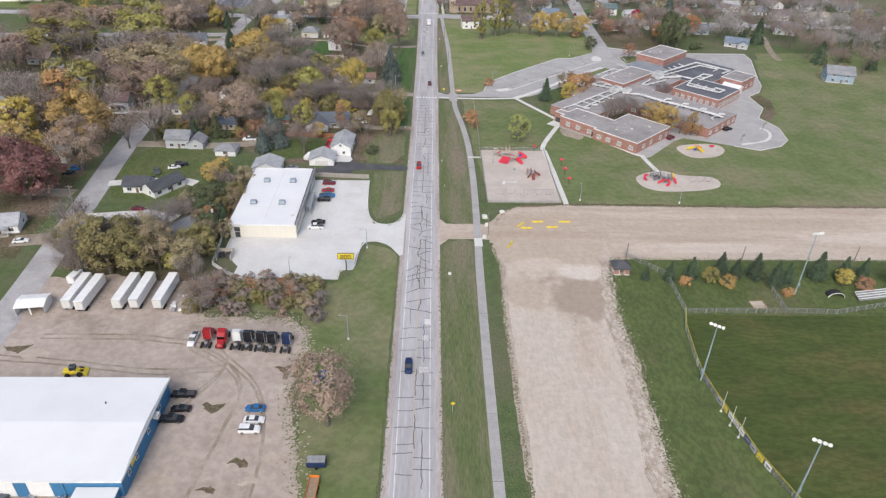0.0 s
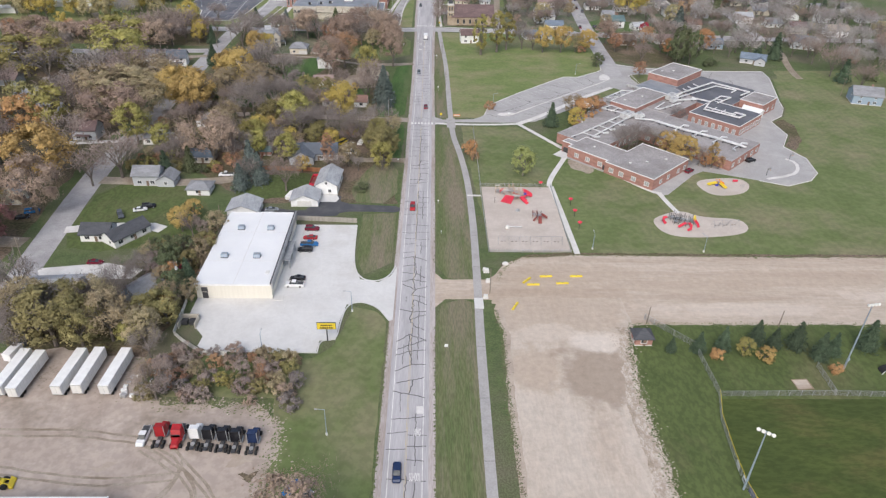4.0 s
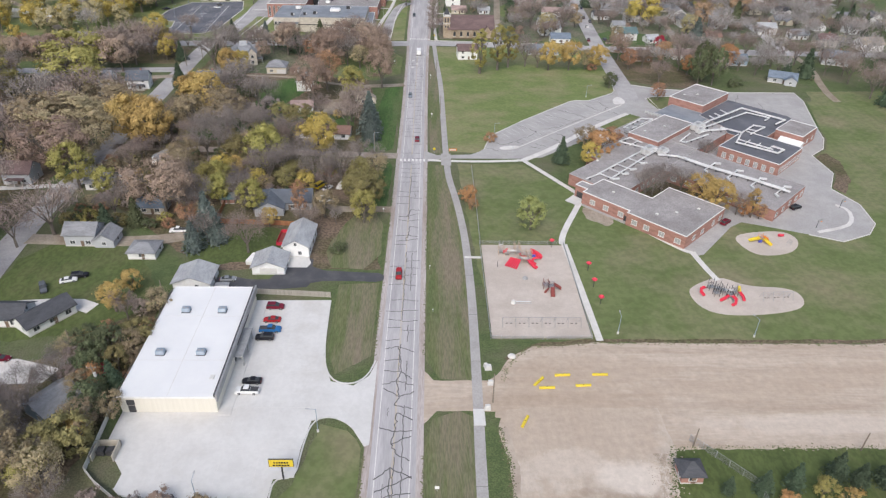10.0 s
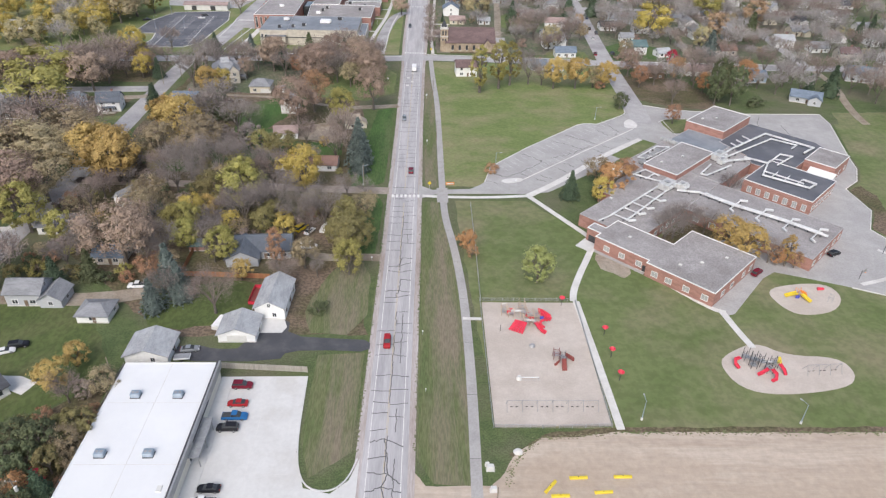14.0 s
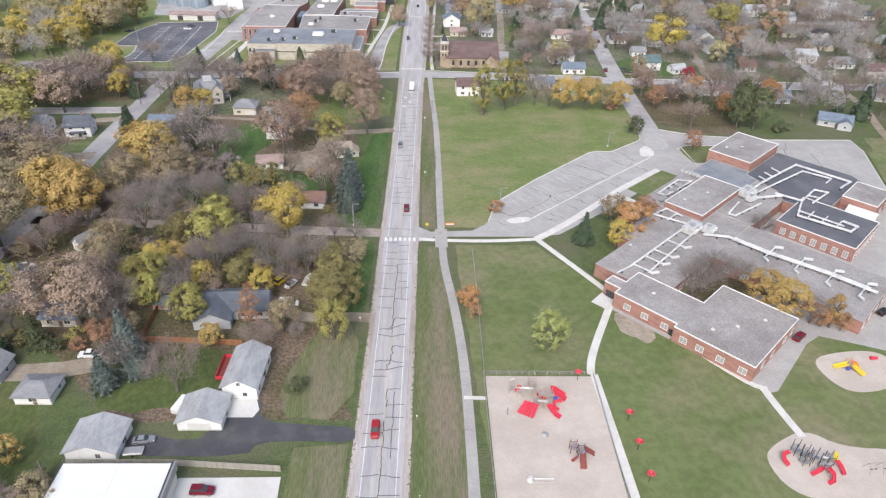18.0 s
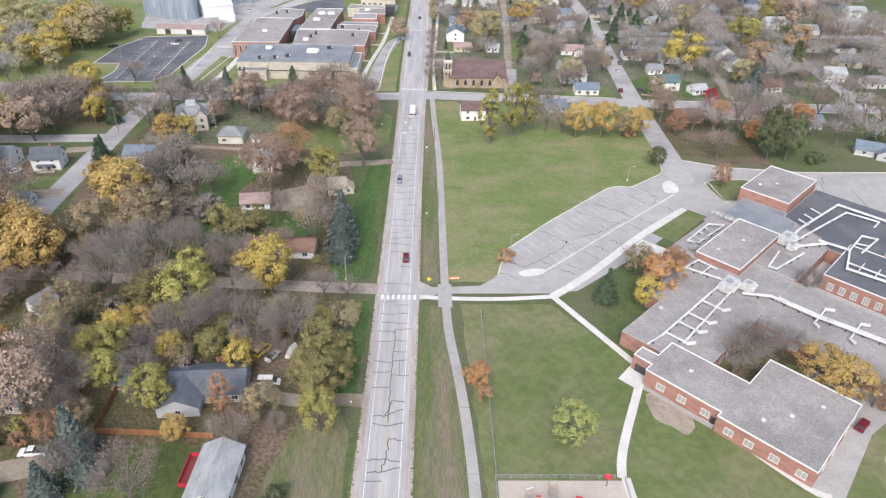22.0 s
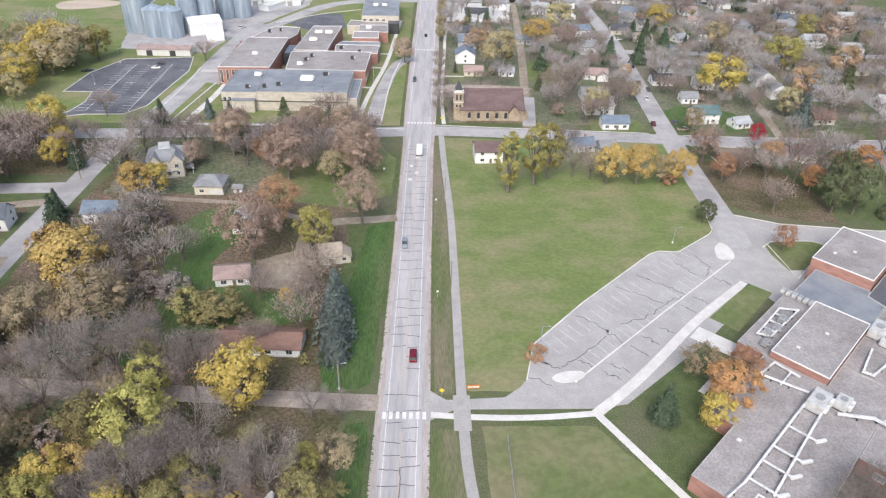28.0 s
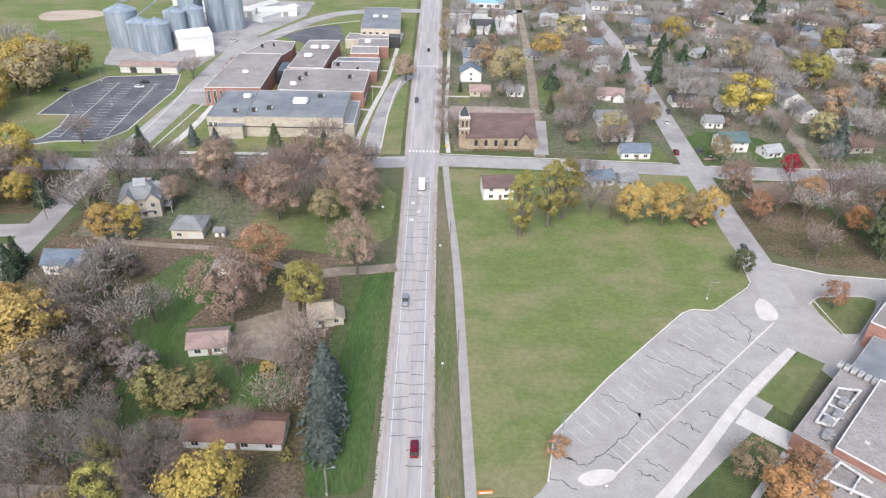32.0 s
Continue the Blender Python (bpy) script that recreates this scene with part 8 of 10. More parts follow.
WEST_LOTS = [(-83, 280.1, "broad", "brown", 1.07), (-139.8, 337.8, "broad", "tawny", 1.39), (-132.5, 311.8, "broad", "brown", 1.27), (-123.8, 318.6, "broad", "tawny", 1.07), (-132.3, 355.5, "broad", "tawny", 1.34),
        (-152.4, 337.4, "broad", "tawny", 1.13), (-176.5, 427.4, "broad", "lime", 1.46), (-119.6, 297.8, "round", "lime", 0.89), (-107.7, 292.3, "small", "lime", 0.89), (-133.2, 371, "bare", "twigred", 1.32),
        (-167.6, 366.4, "bare", "twig", 1.48), (-165.6, 376.6, "bare", "twig", 1.15), (-151.4, 377.2, "bare", "twigred", 1.53), (-206.8, 382.6, "broad", "lime", 1.69), (-163.1, 400.2, "broad", "lime", 1.42),
        (-159.1, 326.1, "bare", "twigred", 1.65), (-162.4, 312.2, "round", "lime", 1.05), (-170.7, 304.8, "round", "orange", 0.91), (-167, 266, "round", "yellow", 0.96), (-139.6, 262.1, "broad", "gold", 1.18),
        (-131.8, 236.3, "broad", "brown", 0.94), (-139.4, 211.9, "broad", "oxblood", 1.09), (-149.9, 224.2, "broad", "oxblood", 0.83), (-157.4, 240.7, "round", "gold", 0.98), (-150.8, 241, "round", "yellow", 0.69),
        (-114.1, 265.7, "bare", "twigred", 1.36), (-181.2, 294.2, "bare", "twig", 1.39), (-167.1, 280.6, "bare", "twigred", 1.15)]
plant(WEST_LOTS, "west of the side street")
BACK_LOT = [(-77.9, 234.7, "small", "gold", 0.6), (-79, 225.6, "small", "gold", 0.77), (-74.7, 222.5, "bare", "twigred", 0.54), (-67.3, 217.1, "shrub", "rust", 1.24), (-72.6, 206.4, "small", "green", 0.85),
        (-77.7, 217.1, "shrub", "rust", 1.06), (-67.3, 207.4, "small", "tawny", 0.68), (-74.2, 202.6, "small", "green", 0.75), (-72.8, 195.9, "small", "orange", 0.6), (-71.6, 200.7, "shrub", "crimson", 1.02),
        (-69.5, 187.4, "small", "green", 0.82), (-69, 181.8, "small", "tawny", 0.84), (-83.3, 203.8, "bare", "twig", 0.49), (-81.4, 196.1, "bare", "twig", 0.62), (-83, 207.7, "small", "tawny", 0.61),
        (-80.1, 214.2, "shrub", "olive", 1.22), (-69.4, 202.5, "small", "olive", 0.6), (-69.5, 179.9, "small", "gold", 0.65), (-93.7, 167.4, "round", "olive", 1.13), (-79.9, 169.6, "round", "tawny", 0.81),
        (-86.3, 166.6, "round", "olive", 0.8), (-107.5, 170.8, "bare", "twigred", 0.92), (-101.5, 163.9, "bare", "twig", 0.77), (-103.5, 176.1, "round", "tawny", 0.78), (-86.9, 177.1, "round", "tawny", 0.74),
        (-83.4, 187.8, "bare", "twig", 0.85), (-61.5, 148.4, "bare", "twigred", 0.72), (-68.3, 176.9, "small", "olive", 1.04), (-70.5, 167.3, "small", "tawny", 1)]
plant(BACK_LOT, "behind the store")
FIELD_T = [(34.7, 436.8, "tall", "lime", 1.28), (44.9, 443.2, "tall", "lime", 1.3), (51.3, 448.8, "tall", "lime", 1.16),
        (73.4, 444.4, "round", "gold", 0.79), (84.7, 444.7, "round", "gold", 0.79), (94.2, 446.4, "round", "tawny", 0.59), (99.7, 446.1, "round", "gold", 0.75), (68, 449.4, "bare", "twigred", 0.77),
        (61.2, 450.7, "bare", "twig", 0.92), (62.5, 472.7, "bare", "twig", 0.83)]
FIELD_T += [(98, 446, "shrub", "rust", 1.5)]
plant(FIELD_T, "beyond the field")
TOWN_T = [(152.9, 548.1, "broad", "yellow", 1.09), (205.3, 589.5, "broad", "lime", 1.15), (193.7, 541.7, "round", "russet", 0.84), (175.9, 519.6, "round", "straw", 0.72), (45.5, 584.3, "broad", "straw", 0.95),
        (71.1, 625.1, "round", "gold", 1.11), (156.5, 674.8, "round", "yellow", 0.95), (248.8, 655.7, "round", "lime", 1.01), (33.4, 612.6, "round", "russet", 0.74), (42.5, 670.8, "spruce", "spruce", 1.02),
        (67.2, 584.3, "spruce", "spruce", 1.08), (107.3, 597.4, "spruce", "spruce", 0.88), (135.4, 652.2, "spruce", "spruce", 0.99), (176.9, 505.6, "spruce", "bluespruce", 1.26), (75.7, 535.8, "bare", "twigred", 1.28),
        (93.7, 517.6, "bare", "twigred", 1.14), (81.6, 513.4, "round", "straw", 0.77), (63.2, 522.3, "bare", "twigpale", 0.85), (117.3, 465.2, "round", "brown", 0.77), (119.2, 448.2, "round", "rust", 0.6),
        (149.8, 440.1, "round", "orange", 0.56), (147.7, 484.5, "round", "crimson", 0.46), (111.2, 569, "small", "russet", 0.71), (126.5, 557.5, "bare", "twigpale", 1.28), (141.6, 608.1, "spruce", "spruce", 1.4),
        (89.8, 662.9, "round", "straw", 1.16), (253.6, 704.5, "bare", "twigred", 1.4), (264, 646.9, "broad", "brown", 1.04), (234.2, 576, "round", "russet", 0.96)]
plant(TOWN_T, "in the town")
TOWN_T3 = [(41.9, 559.3, "bare", "twigpale", 0.85), (166.6, 631.9, "bare", "twigpale", 1.28), (175.7, 621.3, "round", "tawny", 0.93), (184, 606.2, "bare", "twigpale", 1.11), (183.3, 573.2, "bare", "twigpale", 1.12),
        (158.3, 719.8, "bare", "twigpale", 1.22), (181.2, 706, "bare", "twigred", 1.31), (212.1, 716.5, "bare", "twigpale", 1.33), (218.6, 659.9, "bare", "twigred", 1.36), (194.1, 514.5, "bare", "twigpale", 1.14),
        (151.1, 459.7, "bare", "twigred", 1.28), (163.8, 460.1, "bare", "twig", 1.12), (303.7, 741, "round", "russet", 1.4), (240.3, 740, "spruce", "spruce", 1.4), (216.7, 543.6, "spruce", "green", 1.4),
        (241.7, 606.2, "small", "green", 1.3)]
plant(TOWN_T3, "in the town")
TOWN_T2 = [(126, 600, "spruce", "spruce", 1.2), (112, 612, "spruce", "spruce", 1.0), (140, 640, "spruce", "spruce", 1.2), (172, 424, "shrub", "green", 1.8), (168, 421, "shrub", "green", 1.4), (129, 424, "bare", "twigred", 0.85),
           (128, 452, "bare", "twigred", 0.8), (140, 456, "round", "rust", 0.7), (215, 438, "spruce", "spruce", 1.2), (235, 395, "spruce", "spruce", 1.1), (176, 452, "round", "orange", 0.7), (16, 520, "bare", "twigred", 0.7)]
plant(TOWN_T2, "in the town")
for x, y, s_ in ((150, 424, 1.9), (157.5, 423, 2.05), (154, 429, 2.2)):
    tree(x, y, "small", "green", s_, 0.68, "beside the school drive")
CAMPUS_T = [(-60, 504, "spruce", "green", 0.9), (-40, 506, "spruce", "spruce", 0.6), (-84, 503, "spruce", "bluespruce", 0.7), (-94, 505, "spruce", "bluespruce", 0.7), (-112, 496, "spruce", "spruce", 1.0), (-9, 594, "round", "brown", 0.75), (-140, 505, "bare", "twigred", 0.8),
            (-120, 590, "bare", "twigred", 0.8), (-200, 570, "broad", "yellow", 1.2), (-190, 560, "broad", "tawny", 1.1), (-186, 578, "broad", "tawny", 1.1), (-178, 588, "round", "lime", 1.0), (-204, 590, "broad", "yellow", 1.3), (-150, 478, "round", "yellow", 0.9)]
plant(CAMPUS_T, "beside the high school")
for y in (512, 526, 540, 556, 575, 590, 640, 670, 700, 720):
    tree(9.8 + (y - 500) * 0.018, y, "bare" if y < 600 else "round", "twigred" if y < 600 else "tawny", 0.6, 1.0, "by the sidewalk")

# woods: filled in between the houses, streets and lawns
CLEAR = [[(-64, 317), (-10, 315), (-10, 330), (-64, 330)], [(140, 462), (158, 462), (158, 488), (140, 488)], [(-128, 366), (-108, 346), (-100, 366), (-108, 432), (-126, 436)], [(-50, 276), (-30, 270), (-22, 284), (-22, 302), (-34, 306), (-38, 294)], [(-106, 436), (-82, 434), (-84, 452), (-104, 454)], [(106, 425), (140, 412), (150, 440), (112, 468)], [(-9, 247), (-30, 247), (-28, 262), (-20, 284), (-9, 284)], [(-60, 246), (-30, 246), (-30, 284), (-54, 282), (-72, 270)], [(-62, 384), (-44, 428), (-58, 431), (-80, 415), (-76, 384), (-68, 368)],
         [(-66, 352), (-48, 356), (-52, 372), (-66, 376)], [(-27, 333), (-5, 333), (-5, 420), (-17, 418), (-18, 372), (-12, 345)], [(-55, 410), (-5, 404), (-5, 486), (-16, 486), (-16, 440)],
         [(-62, 425), (-14, 420), (-14, 440), (-60, 445)], [(-96, 212), (-118, 214), (-120, 265), (-88, 266), (-66, 240), (-70, 225)], [(-150, 366), (-125, 366), (-125, 422), (-158, 422)], [(14, 505), (52, 505), (52, 552), (14, 552)],
         [(104, 505), (160, 498), (152, 530), (110, 545)], [(150, 600), (176, 600), (176, 570), (150, 575)], [(-14, 285), (-5, 285), (-5, 330), (-12, 330)], [(-48, 338), (-26, 338), (-26, 358), (-48, 358)], [(-50, 372), (-30, 372), (-30, 396), (-44, 390)]]
LINES = [(W_STREET, 6.5), (N_STREET, 8.5), (E_STREET, 7.5), ([(-124, 436), (-150, 434), (-200, 431), (-340, 420)], 6.5), ([(-6, 329), (-42, 331), (-76, 333), (-122, 335)], 4.4), ([(119, 624), (330, 625)], 6), ([(50, 500), (61, 621), (72, 820)], 4),
         ([(162, 489), (173, 556), (172, 622), (178, 700)], 4), ([(228, 489), (238, 622), (222, 780)], 5.5), ([(229, 480), (217, 422), (213, 398), (224, 360)], 4), ([(-29, 412), (-56, 425), (-104, 431)], 3), ([(-121, 263), (-70, 266)], 4)]
HOMES = [(o.matrix_world.translation.x, o.matrix_world.translation.y) for o in scene.objects if o.parent is None and o.get("category") in ("house", "garage", "shed")]


def near_line(x, y, pts, w):
    p = Vector((x, y))
    for a, b in zip(pts, pts[1:]):
        a, b = Vector(a), Vector(b)
        t = max(0, min(1, (p - a).dot(b - a) / (b - a).length_squared))
        if (a + (b - a) * t - p).length < w:
            return True
    return False


def woods(area, count, mix, gap, where, lo=0.55, hi=0.95, home_gap=7.0, distant=False):
    """Trees strewn over an area, with no two trunks nearer than gap and none on a street or in a house."""
    xs, ys = [p[0] for p in area], [p[1] for p in area]
    made, tries = 0, 0
    while made < count and tries < count * 14:
        tries += 1
        x, y = trng.uniform(min(xs), max(xs)), trng.uniform(min(ys), max(ys))
        if not inside(x, y, area) or any(inside(x, y, c) for c in CLEAR) or any(near_line(x, y, l_, w) for l_, w in LINES):
            continue
        if any((x - a) ** 2 + (y - b) ** 2 < home_gap ** 2 or (abs(x - a) < 6 and 0 < b - y < (9 if distant else 13)) for a, b in HOMES) or any((x - a) ** 2 + (y - b) ** 2 < (gap * 0.5 + r) ** 2 for a, b, r in TAKEN):
            continue
        shape, colour = trng.choice(mix)
        s = trng.uniform(lo, hi) * (1.15 if shape == "bare" else 1.0)
        if distant:
            FAR_TREES.append((x, y, shape, colour, s))
        else:
            tree(x, y, shape, colour, s, trng.uniform(0.9, 1.15), where)
        TAKEN.append((x, y, gap * 0.5))
        made += 1


WOOD_MIX = [("bare", "twig")] * 9 + [("bare", "twigred")] * 6 + [("small", "twig"), ("small", "tawny"), ("small", "olive"), ("small", "tawny"), ("shrub", "olive"), ("shrub", "tawny"), ("shrub", "lime"), ("shrub", "rust"), ("round", "tawny"), ("round", "olive"), ("small", "gold"), ("small", "lime")]
woods([(-118, 268), (-60, 270), (-54, 290), (-12, 290), (-12, 326), (-118, 330)], 24, WOOD_MIX, 5.0, "in a yard", 0.45, 0.7)
woods([(-118, 268), (-60, 270), (-54, 290), (-24, 296), (-16, 326), (-118, 330)], 60, [("shrub", "olive"), ("shrub", "tawny"), ("shrub", "lime"), ("shrub", "rust"), ("shrub", "green"), ("shrub", "twigred")], 2.2, "under the trees", 0.8, 1.5)
woods([(-117, 338), (-20, 336), (-20, 346), (-62, 372), (-58, 400), (-118, 432)], 46, [("shrub", "olive"), ("shrub", "tawny"), ("shrub", "green"), ("shrub", "twigred")], 2.4, "under the trees", 0.8, 1.5)
woods([(-117, 338), (-20, 336), (-20, 366), (-62, 372), (-58, 400), (-118, 432)], 22, WOOD_MIX, 5.8, "in the wooded lots", 0.45, 0.7)
woods([(-118, 452), (-60, 452), (-14, 436), (-12, 484), (-114, 482)], 20, [("broad", "brown")] * 5 + [("bare", "twigred")] * 5 + [("bare", "twig")] * 5 + [("round", "tawny"), ("round", "rust")], 7.0, "in the oak grove", 0.6, 0.9)
woods([(-260, 175), (-131, 175), (-134, 270), (-132, 425), (-260, 425)], 84, WOOD_MIX + [("broad", "tawny")] * 3 + [("broad", "brown")] * 2, 8.0, "west of the street", 0.7, 1.1)
woods([(-260, 448), (-131, 446), (-130, 480), (-260, 480)], 42, [("broad", "brown")] * 5 + [("bare", "twigred")] * 4 + [("round", "rust"), ("round", "yellow"), ("broad", "tawny")], 7.5, "in the woods", 0.5, 0.75)
woods([(-330, 500), (-185, 500), (-190, 600), (-205, 625), (-330, 640)], 60, [("broad", "straw"), ("broad", "yellow"), ("broad", "yellow"), ("broad", "straw"), ("bare", "twigpale"), ("bare", "twigpale"), ("round", "straw"), ("round", "yellow")], 9.0, "behind the parking lot", 0.8, 1.1, distant=True)
stand_of_trees("far_woods", "golden and tawny autumn woods behind the parking lot")
TOWN_MIX = [("bare", "twigpale")] * 20 + [("bare", "twigred")] * 10 + [("small", "tawny"), ("small", "straw"), ("round", "tawny"), ("round", "brown"), ("small", "brown"), ("spruce", "spruce"), ("spruce", "spruce"), ("spruce", "green")]
woods([(16, 555), (48, 555), (70, 800), (16, 800)], 42, TOWN_MIX, 6.0, "between town houses", 0.42, 0.75, home_gap=5.5, distant=True)
woods([(56, 505), (104, 505), (118, 700), (118, 800), (76, 800), (56, 560)], 84, TOWN_MIX, 6.0, "between town houses", 0.42, 0.75, home_gap=5.5, distant=True)
woods([(114, 498), (240, 498), (245, 620), (122, 616)], 100, TOWN_MIX, 6.5, "between town houses", 0.42, 0.75, home_gap=5.5, distant=True)
woods([(124, 630), (335, 630), (340, 800), (124, 800)], 200, TOWN_MIX, 6.5, "between town houses", 0.42, 0.75, home_gap=5.5, distant=True)
woods([(236, 375), (330, 375), (335, 625), (244, 620), (240, 500), (222, 470)], 110, TOWN_MIX, 8.5, "at the town edge", 0.6, 1.0, distant=True)
stand_of_trees("town_trees", "mixed bare and autumn trees between the town houses")
woods([(116, 432), (220, 440), (226, 484), (112, 484)], 22, TOWN_MIX + [("round", "rust"), ("round", "orange")], 8.0, "behind the school", 0.55, 0.85, home_gap=6.5)
woods([(-64, 186), (-66, 232), (-76, 228), (-84, 208), (-72, 186)], 22, [("small", "olive"), ("small", "tawny"), ("small", "green"), ("shrub", "rust"), ("small", "twigred"), ("shrub", "olive")], 3.0, "behind the store", 0.5, 0.9, home_gap=5)
woods([(-66, 148), (-24, 146), (-30, 162), (-66, 166)], 40, [("shrub", "rust"), ("shrub", "rust"), ("shrub", "olive"), ("shrub", "tawny"), ("shrub", "twig"), ("shrub", "twigred"), ("shrub", "twigred"), ("shrub", "brown")], 1.6, "by the truck yard", 0.7, 1.25)
woods([(-112, 168), (-70, 164), (-70, 186), (-112, 186)], 30, [("small", "lime"), ("small", "tawny"), ("round", "olive"), ("bare", "twig"), ("shrub", "olive")], 3.0, "behind the trailers", 0.6, 0.85)

# ---------------------------------------------------------------- vehicles
CAR_PAINT = dict(
    white=paint("car_white", (0.74, 0.74, 0.74), 0.25), black=paint("car_black", (0.018, 0.018, 0.022), 0.2), red=paint("car_red", (0.36, 0.025, 0.03), 0.25), maroon=paint("car_maroon", (0.16, 0.015, 0.03), 0.25),
    blue=paint("car_blue", (0.03, 0.14, 0.34), 0.25), silver=paint("car_silver", (0.42, 0.44, 0.46), 0.25, 0.5), grey=paint("car_grey", (0.11, 0.12, 0.135), 0.25), navy=paint("car_navy", (0.02, 0.035, 0.09), 0.25),
    yellow=paint("car_yellow", (0.70, 0.52, 0.03), 0.3), tan=paint("car_tan", (0.36, 0.30, 0.22), 0.3))


def loft(sections):
    """A skin through outlines of the same length, closed at both ends."""
    bm = bmesh.new()
    rings = [[bm.verts.new(p) for p in s] for s in sections]
    n = len(rings[0])
    for a, b in zip(rings, rings[1:]):
        for i in range(n):
            j = (i + 1) % n
            bm.faces.new((a[i], a[j], b[j], b[i]))
    bm.faces.new(rings[0][::-1])
    bm.faces.new(rings[-1])
    bmesh.ops.recalc_face_normals(bm, faces=bm.faces)
    return bm


def section(x, w, z0, z1, inset=0.1):
    return [(x, -w, z0), (x, -w, z0 + (z1 - z0) * 0.6), (x, -w + inset, z1), (x, w - inset, z1), (x, w, z0 + (z1 - z0) * 0.6), (x, w, z0)]


FORMS = {
    # length stations of the body (x, half width, top), then of the glass house
    "sedan": (((-2.35, 0.78, 0.75), (-2.2, 0.88, 0.95), (-1.5, 0.9, 1.0), (0.8, 0.9, 0.98), (1.9, 0.86, 0.85), (2.35, 0.74, 0.62)), ((-1.75, 0.72, 0.98), (-0.95, 0.66, 1.42), (0.25, 0.66, 1.43), (1.05, 0.74, 0.98)), 1.42),
    "suv": (((-2.4, 0.86, 1.0), (-2.3, 0.94, 1.12), (-1.2, 0.95, 1.15), (0.95, 0.95, 1.14), (2.0, 0.92, 1.02), (2.4, 0.80, 0.75)), ((-2.32, 0.80, 1.14), (-2.05, 0.74, 1.74), (0.2, 0.74, 1.76), (1.1, 0.82, 1.14)), 1.75),
    "van": (((-2.7, 0.92, 1.0), (-2.6, 0.98, 1.15), (-1.2, 0.98, 1.2), (1.5, 0.98, 1.18), (2.3, 0.94, 1.0), (2.7, 0.82, 0.7)), ((-2.65, 0.90, 1.18), (-2.55, 0.84, 2.1), (1.0, 0.84, 2.12), (1.95, 0.88, 1.16)), 2.1),
    "pickup": (((-2.85, 0.92, 1.0), (-2.8, 0.96, 1.08), (-0.7, 0.96, 1.1), (1.1, 0.96, 1.12), (2.4, 0.94, 1.08), (2.85, 0.84, 0.75)), ((-0.72, 0.84, 1.1), (-0.55, 0.76, 1.8), (0.7, 0.76, 1.82), (1.45, 0.84, 1.1)), 1.8),
}
CAR_MESH = {}


def car(x, y, rz, colour, form="sedan", label="", name="car", z=0.09, where="parked"):
    body, cabin, top = FORMS[form]
    key = form
    if key not in CAR_MESH:
        def keep(bm, m_):
            me = bpy.data.meshes.new("car_part")
            bm.to_mesh(me), bm.free()
            me.materials.append(m_)
            return me
        cell = {}
        cell["body"] = keep(loft([section(a, w, 0.32, t) for a, w, t in body]), CAR_PAINT["white"])
        roof = [section(a, w, t - 0.05, t + 0.03, 0.15) for a, w, t in cabin[1:3]]
        cell["roof"] = keep(loft(roof), CAR_PAINT["white"])
        cell["windows"] = keep(loft([section(a, w, cabin[0][2] - 0.12, t + (0.0 if i in (0, 3) else -0.02), 0.12) for i, (a, w, t) in enumerate(cabin)]), M["glass"])
        bm = bmesh.new()
        bmesh.ops.create_cone(bm, cap_ends=True, segments=14, radius1=0.34, radius2=0.34, depth=0.24, matrix=Matrix.Rotation(radians(90), 4, 'X'))
        cell["wheel"] = keep(bm, M["black"])
        bm = bmesh.new()
        bmesh.ops.create_cone(bm, cap_ends=True, segments=10, radius1=0.2, radius2=0.2, depth=0.27, matrix=Matrix.Rotation(radians(90), 4, 'X'))
        cell["rim"] = keep(bm, M["steel"])
        L = body[-1][0]
        for nm, sx, zz, m_ in (("headlight", L - 0.12, 0.68, M["lamp_glass"]), ("tail_light", -L + 0.02, 0.85, M["taillight"])):
            cell[nm] = keep(box(sx - 0.06, sx + 0.06, -0.16, 0.16, zz - 0.08, zz + 0.08, 0.02), m_)
        if form == "pickup":
            cell["bed"] = keep(box(-2.7, -0.8, -0.78, 0.78, 0.7, 1.115), M["dark"])
        CAR_MESH[key] = cell
    cell = CAR_MESH[key]
    ob = tagged(empty(name, x, y, z, rz), label or "%s %s %s" % (colour, {"sedan": "sedan car", "suv": "sport utility car", "van": "van", "pickup": "pickup truck"}[form], where), "truck" if form == "pickup" else "van" if form == "van" else "car", group="parked vehicles")

    def child(nm, me, m_, parent, at=(0, 0, 0)):
        o = new(nm, me)
        o.parent = parent
        o.matrix_local = Matrix.Translation(at)
        if m_:
            o.material_slots[0].link = 'OBJECT'
            o.material_slots[0].material = m_
        return o

    child("body", cell["body"], CAR_PAINT[colour], ob)
    child("roof", cell["roof"], CAR_PAINT[colour], ob)
    child("glasshouse", cell["windows"], None, ob)
    L = body[-1][0]
    for sx in (-L * 0.6, L * 0.63):
        for sy in (-0.82, 0.82):
            w_ = child("wheel", cell["wheel"], None, ob, (sx, sy * (1 if form == "sedan" else 1.06), 0.34))
            child("rim", cell["rim"], None, w_)
    for sy in (-0.6, 0.6):
        child("headlight", cell["headlight"], None, ob, (0, sy, 0))
        child("tail_light", cell["tail_light"], None, ob, (0, sy, 0))
    if "bed" in cell:
        child("bed", cell["bed"], None, ob)
    return ob


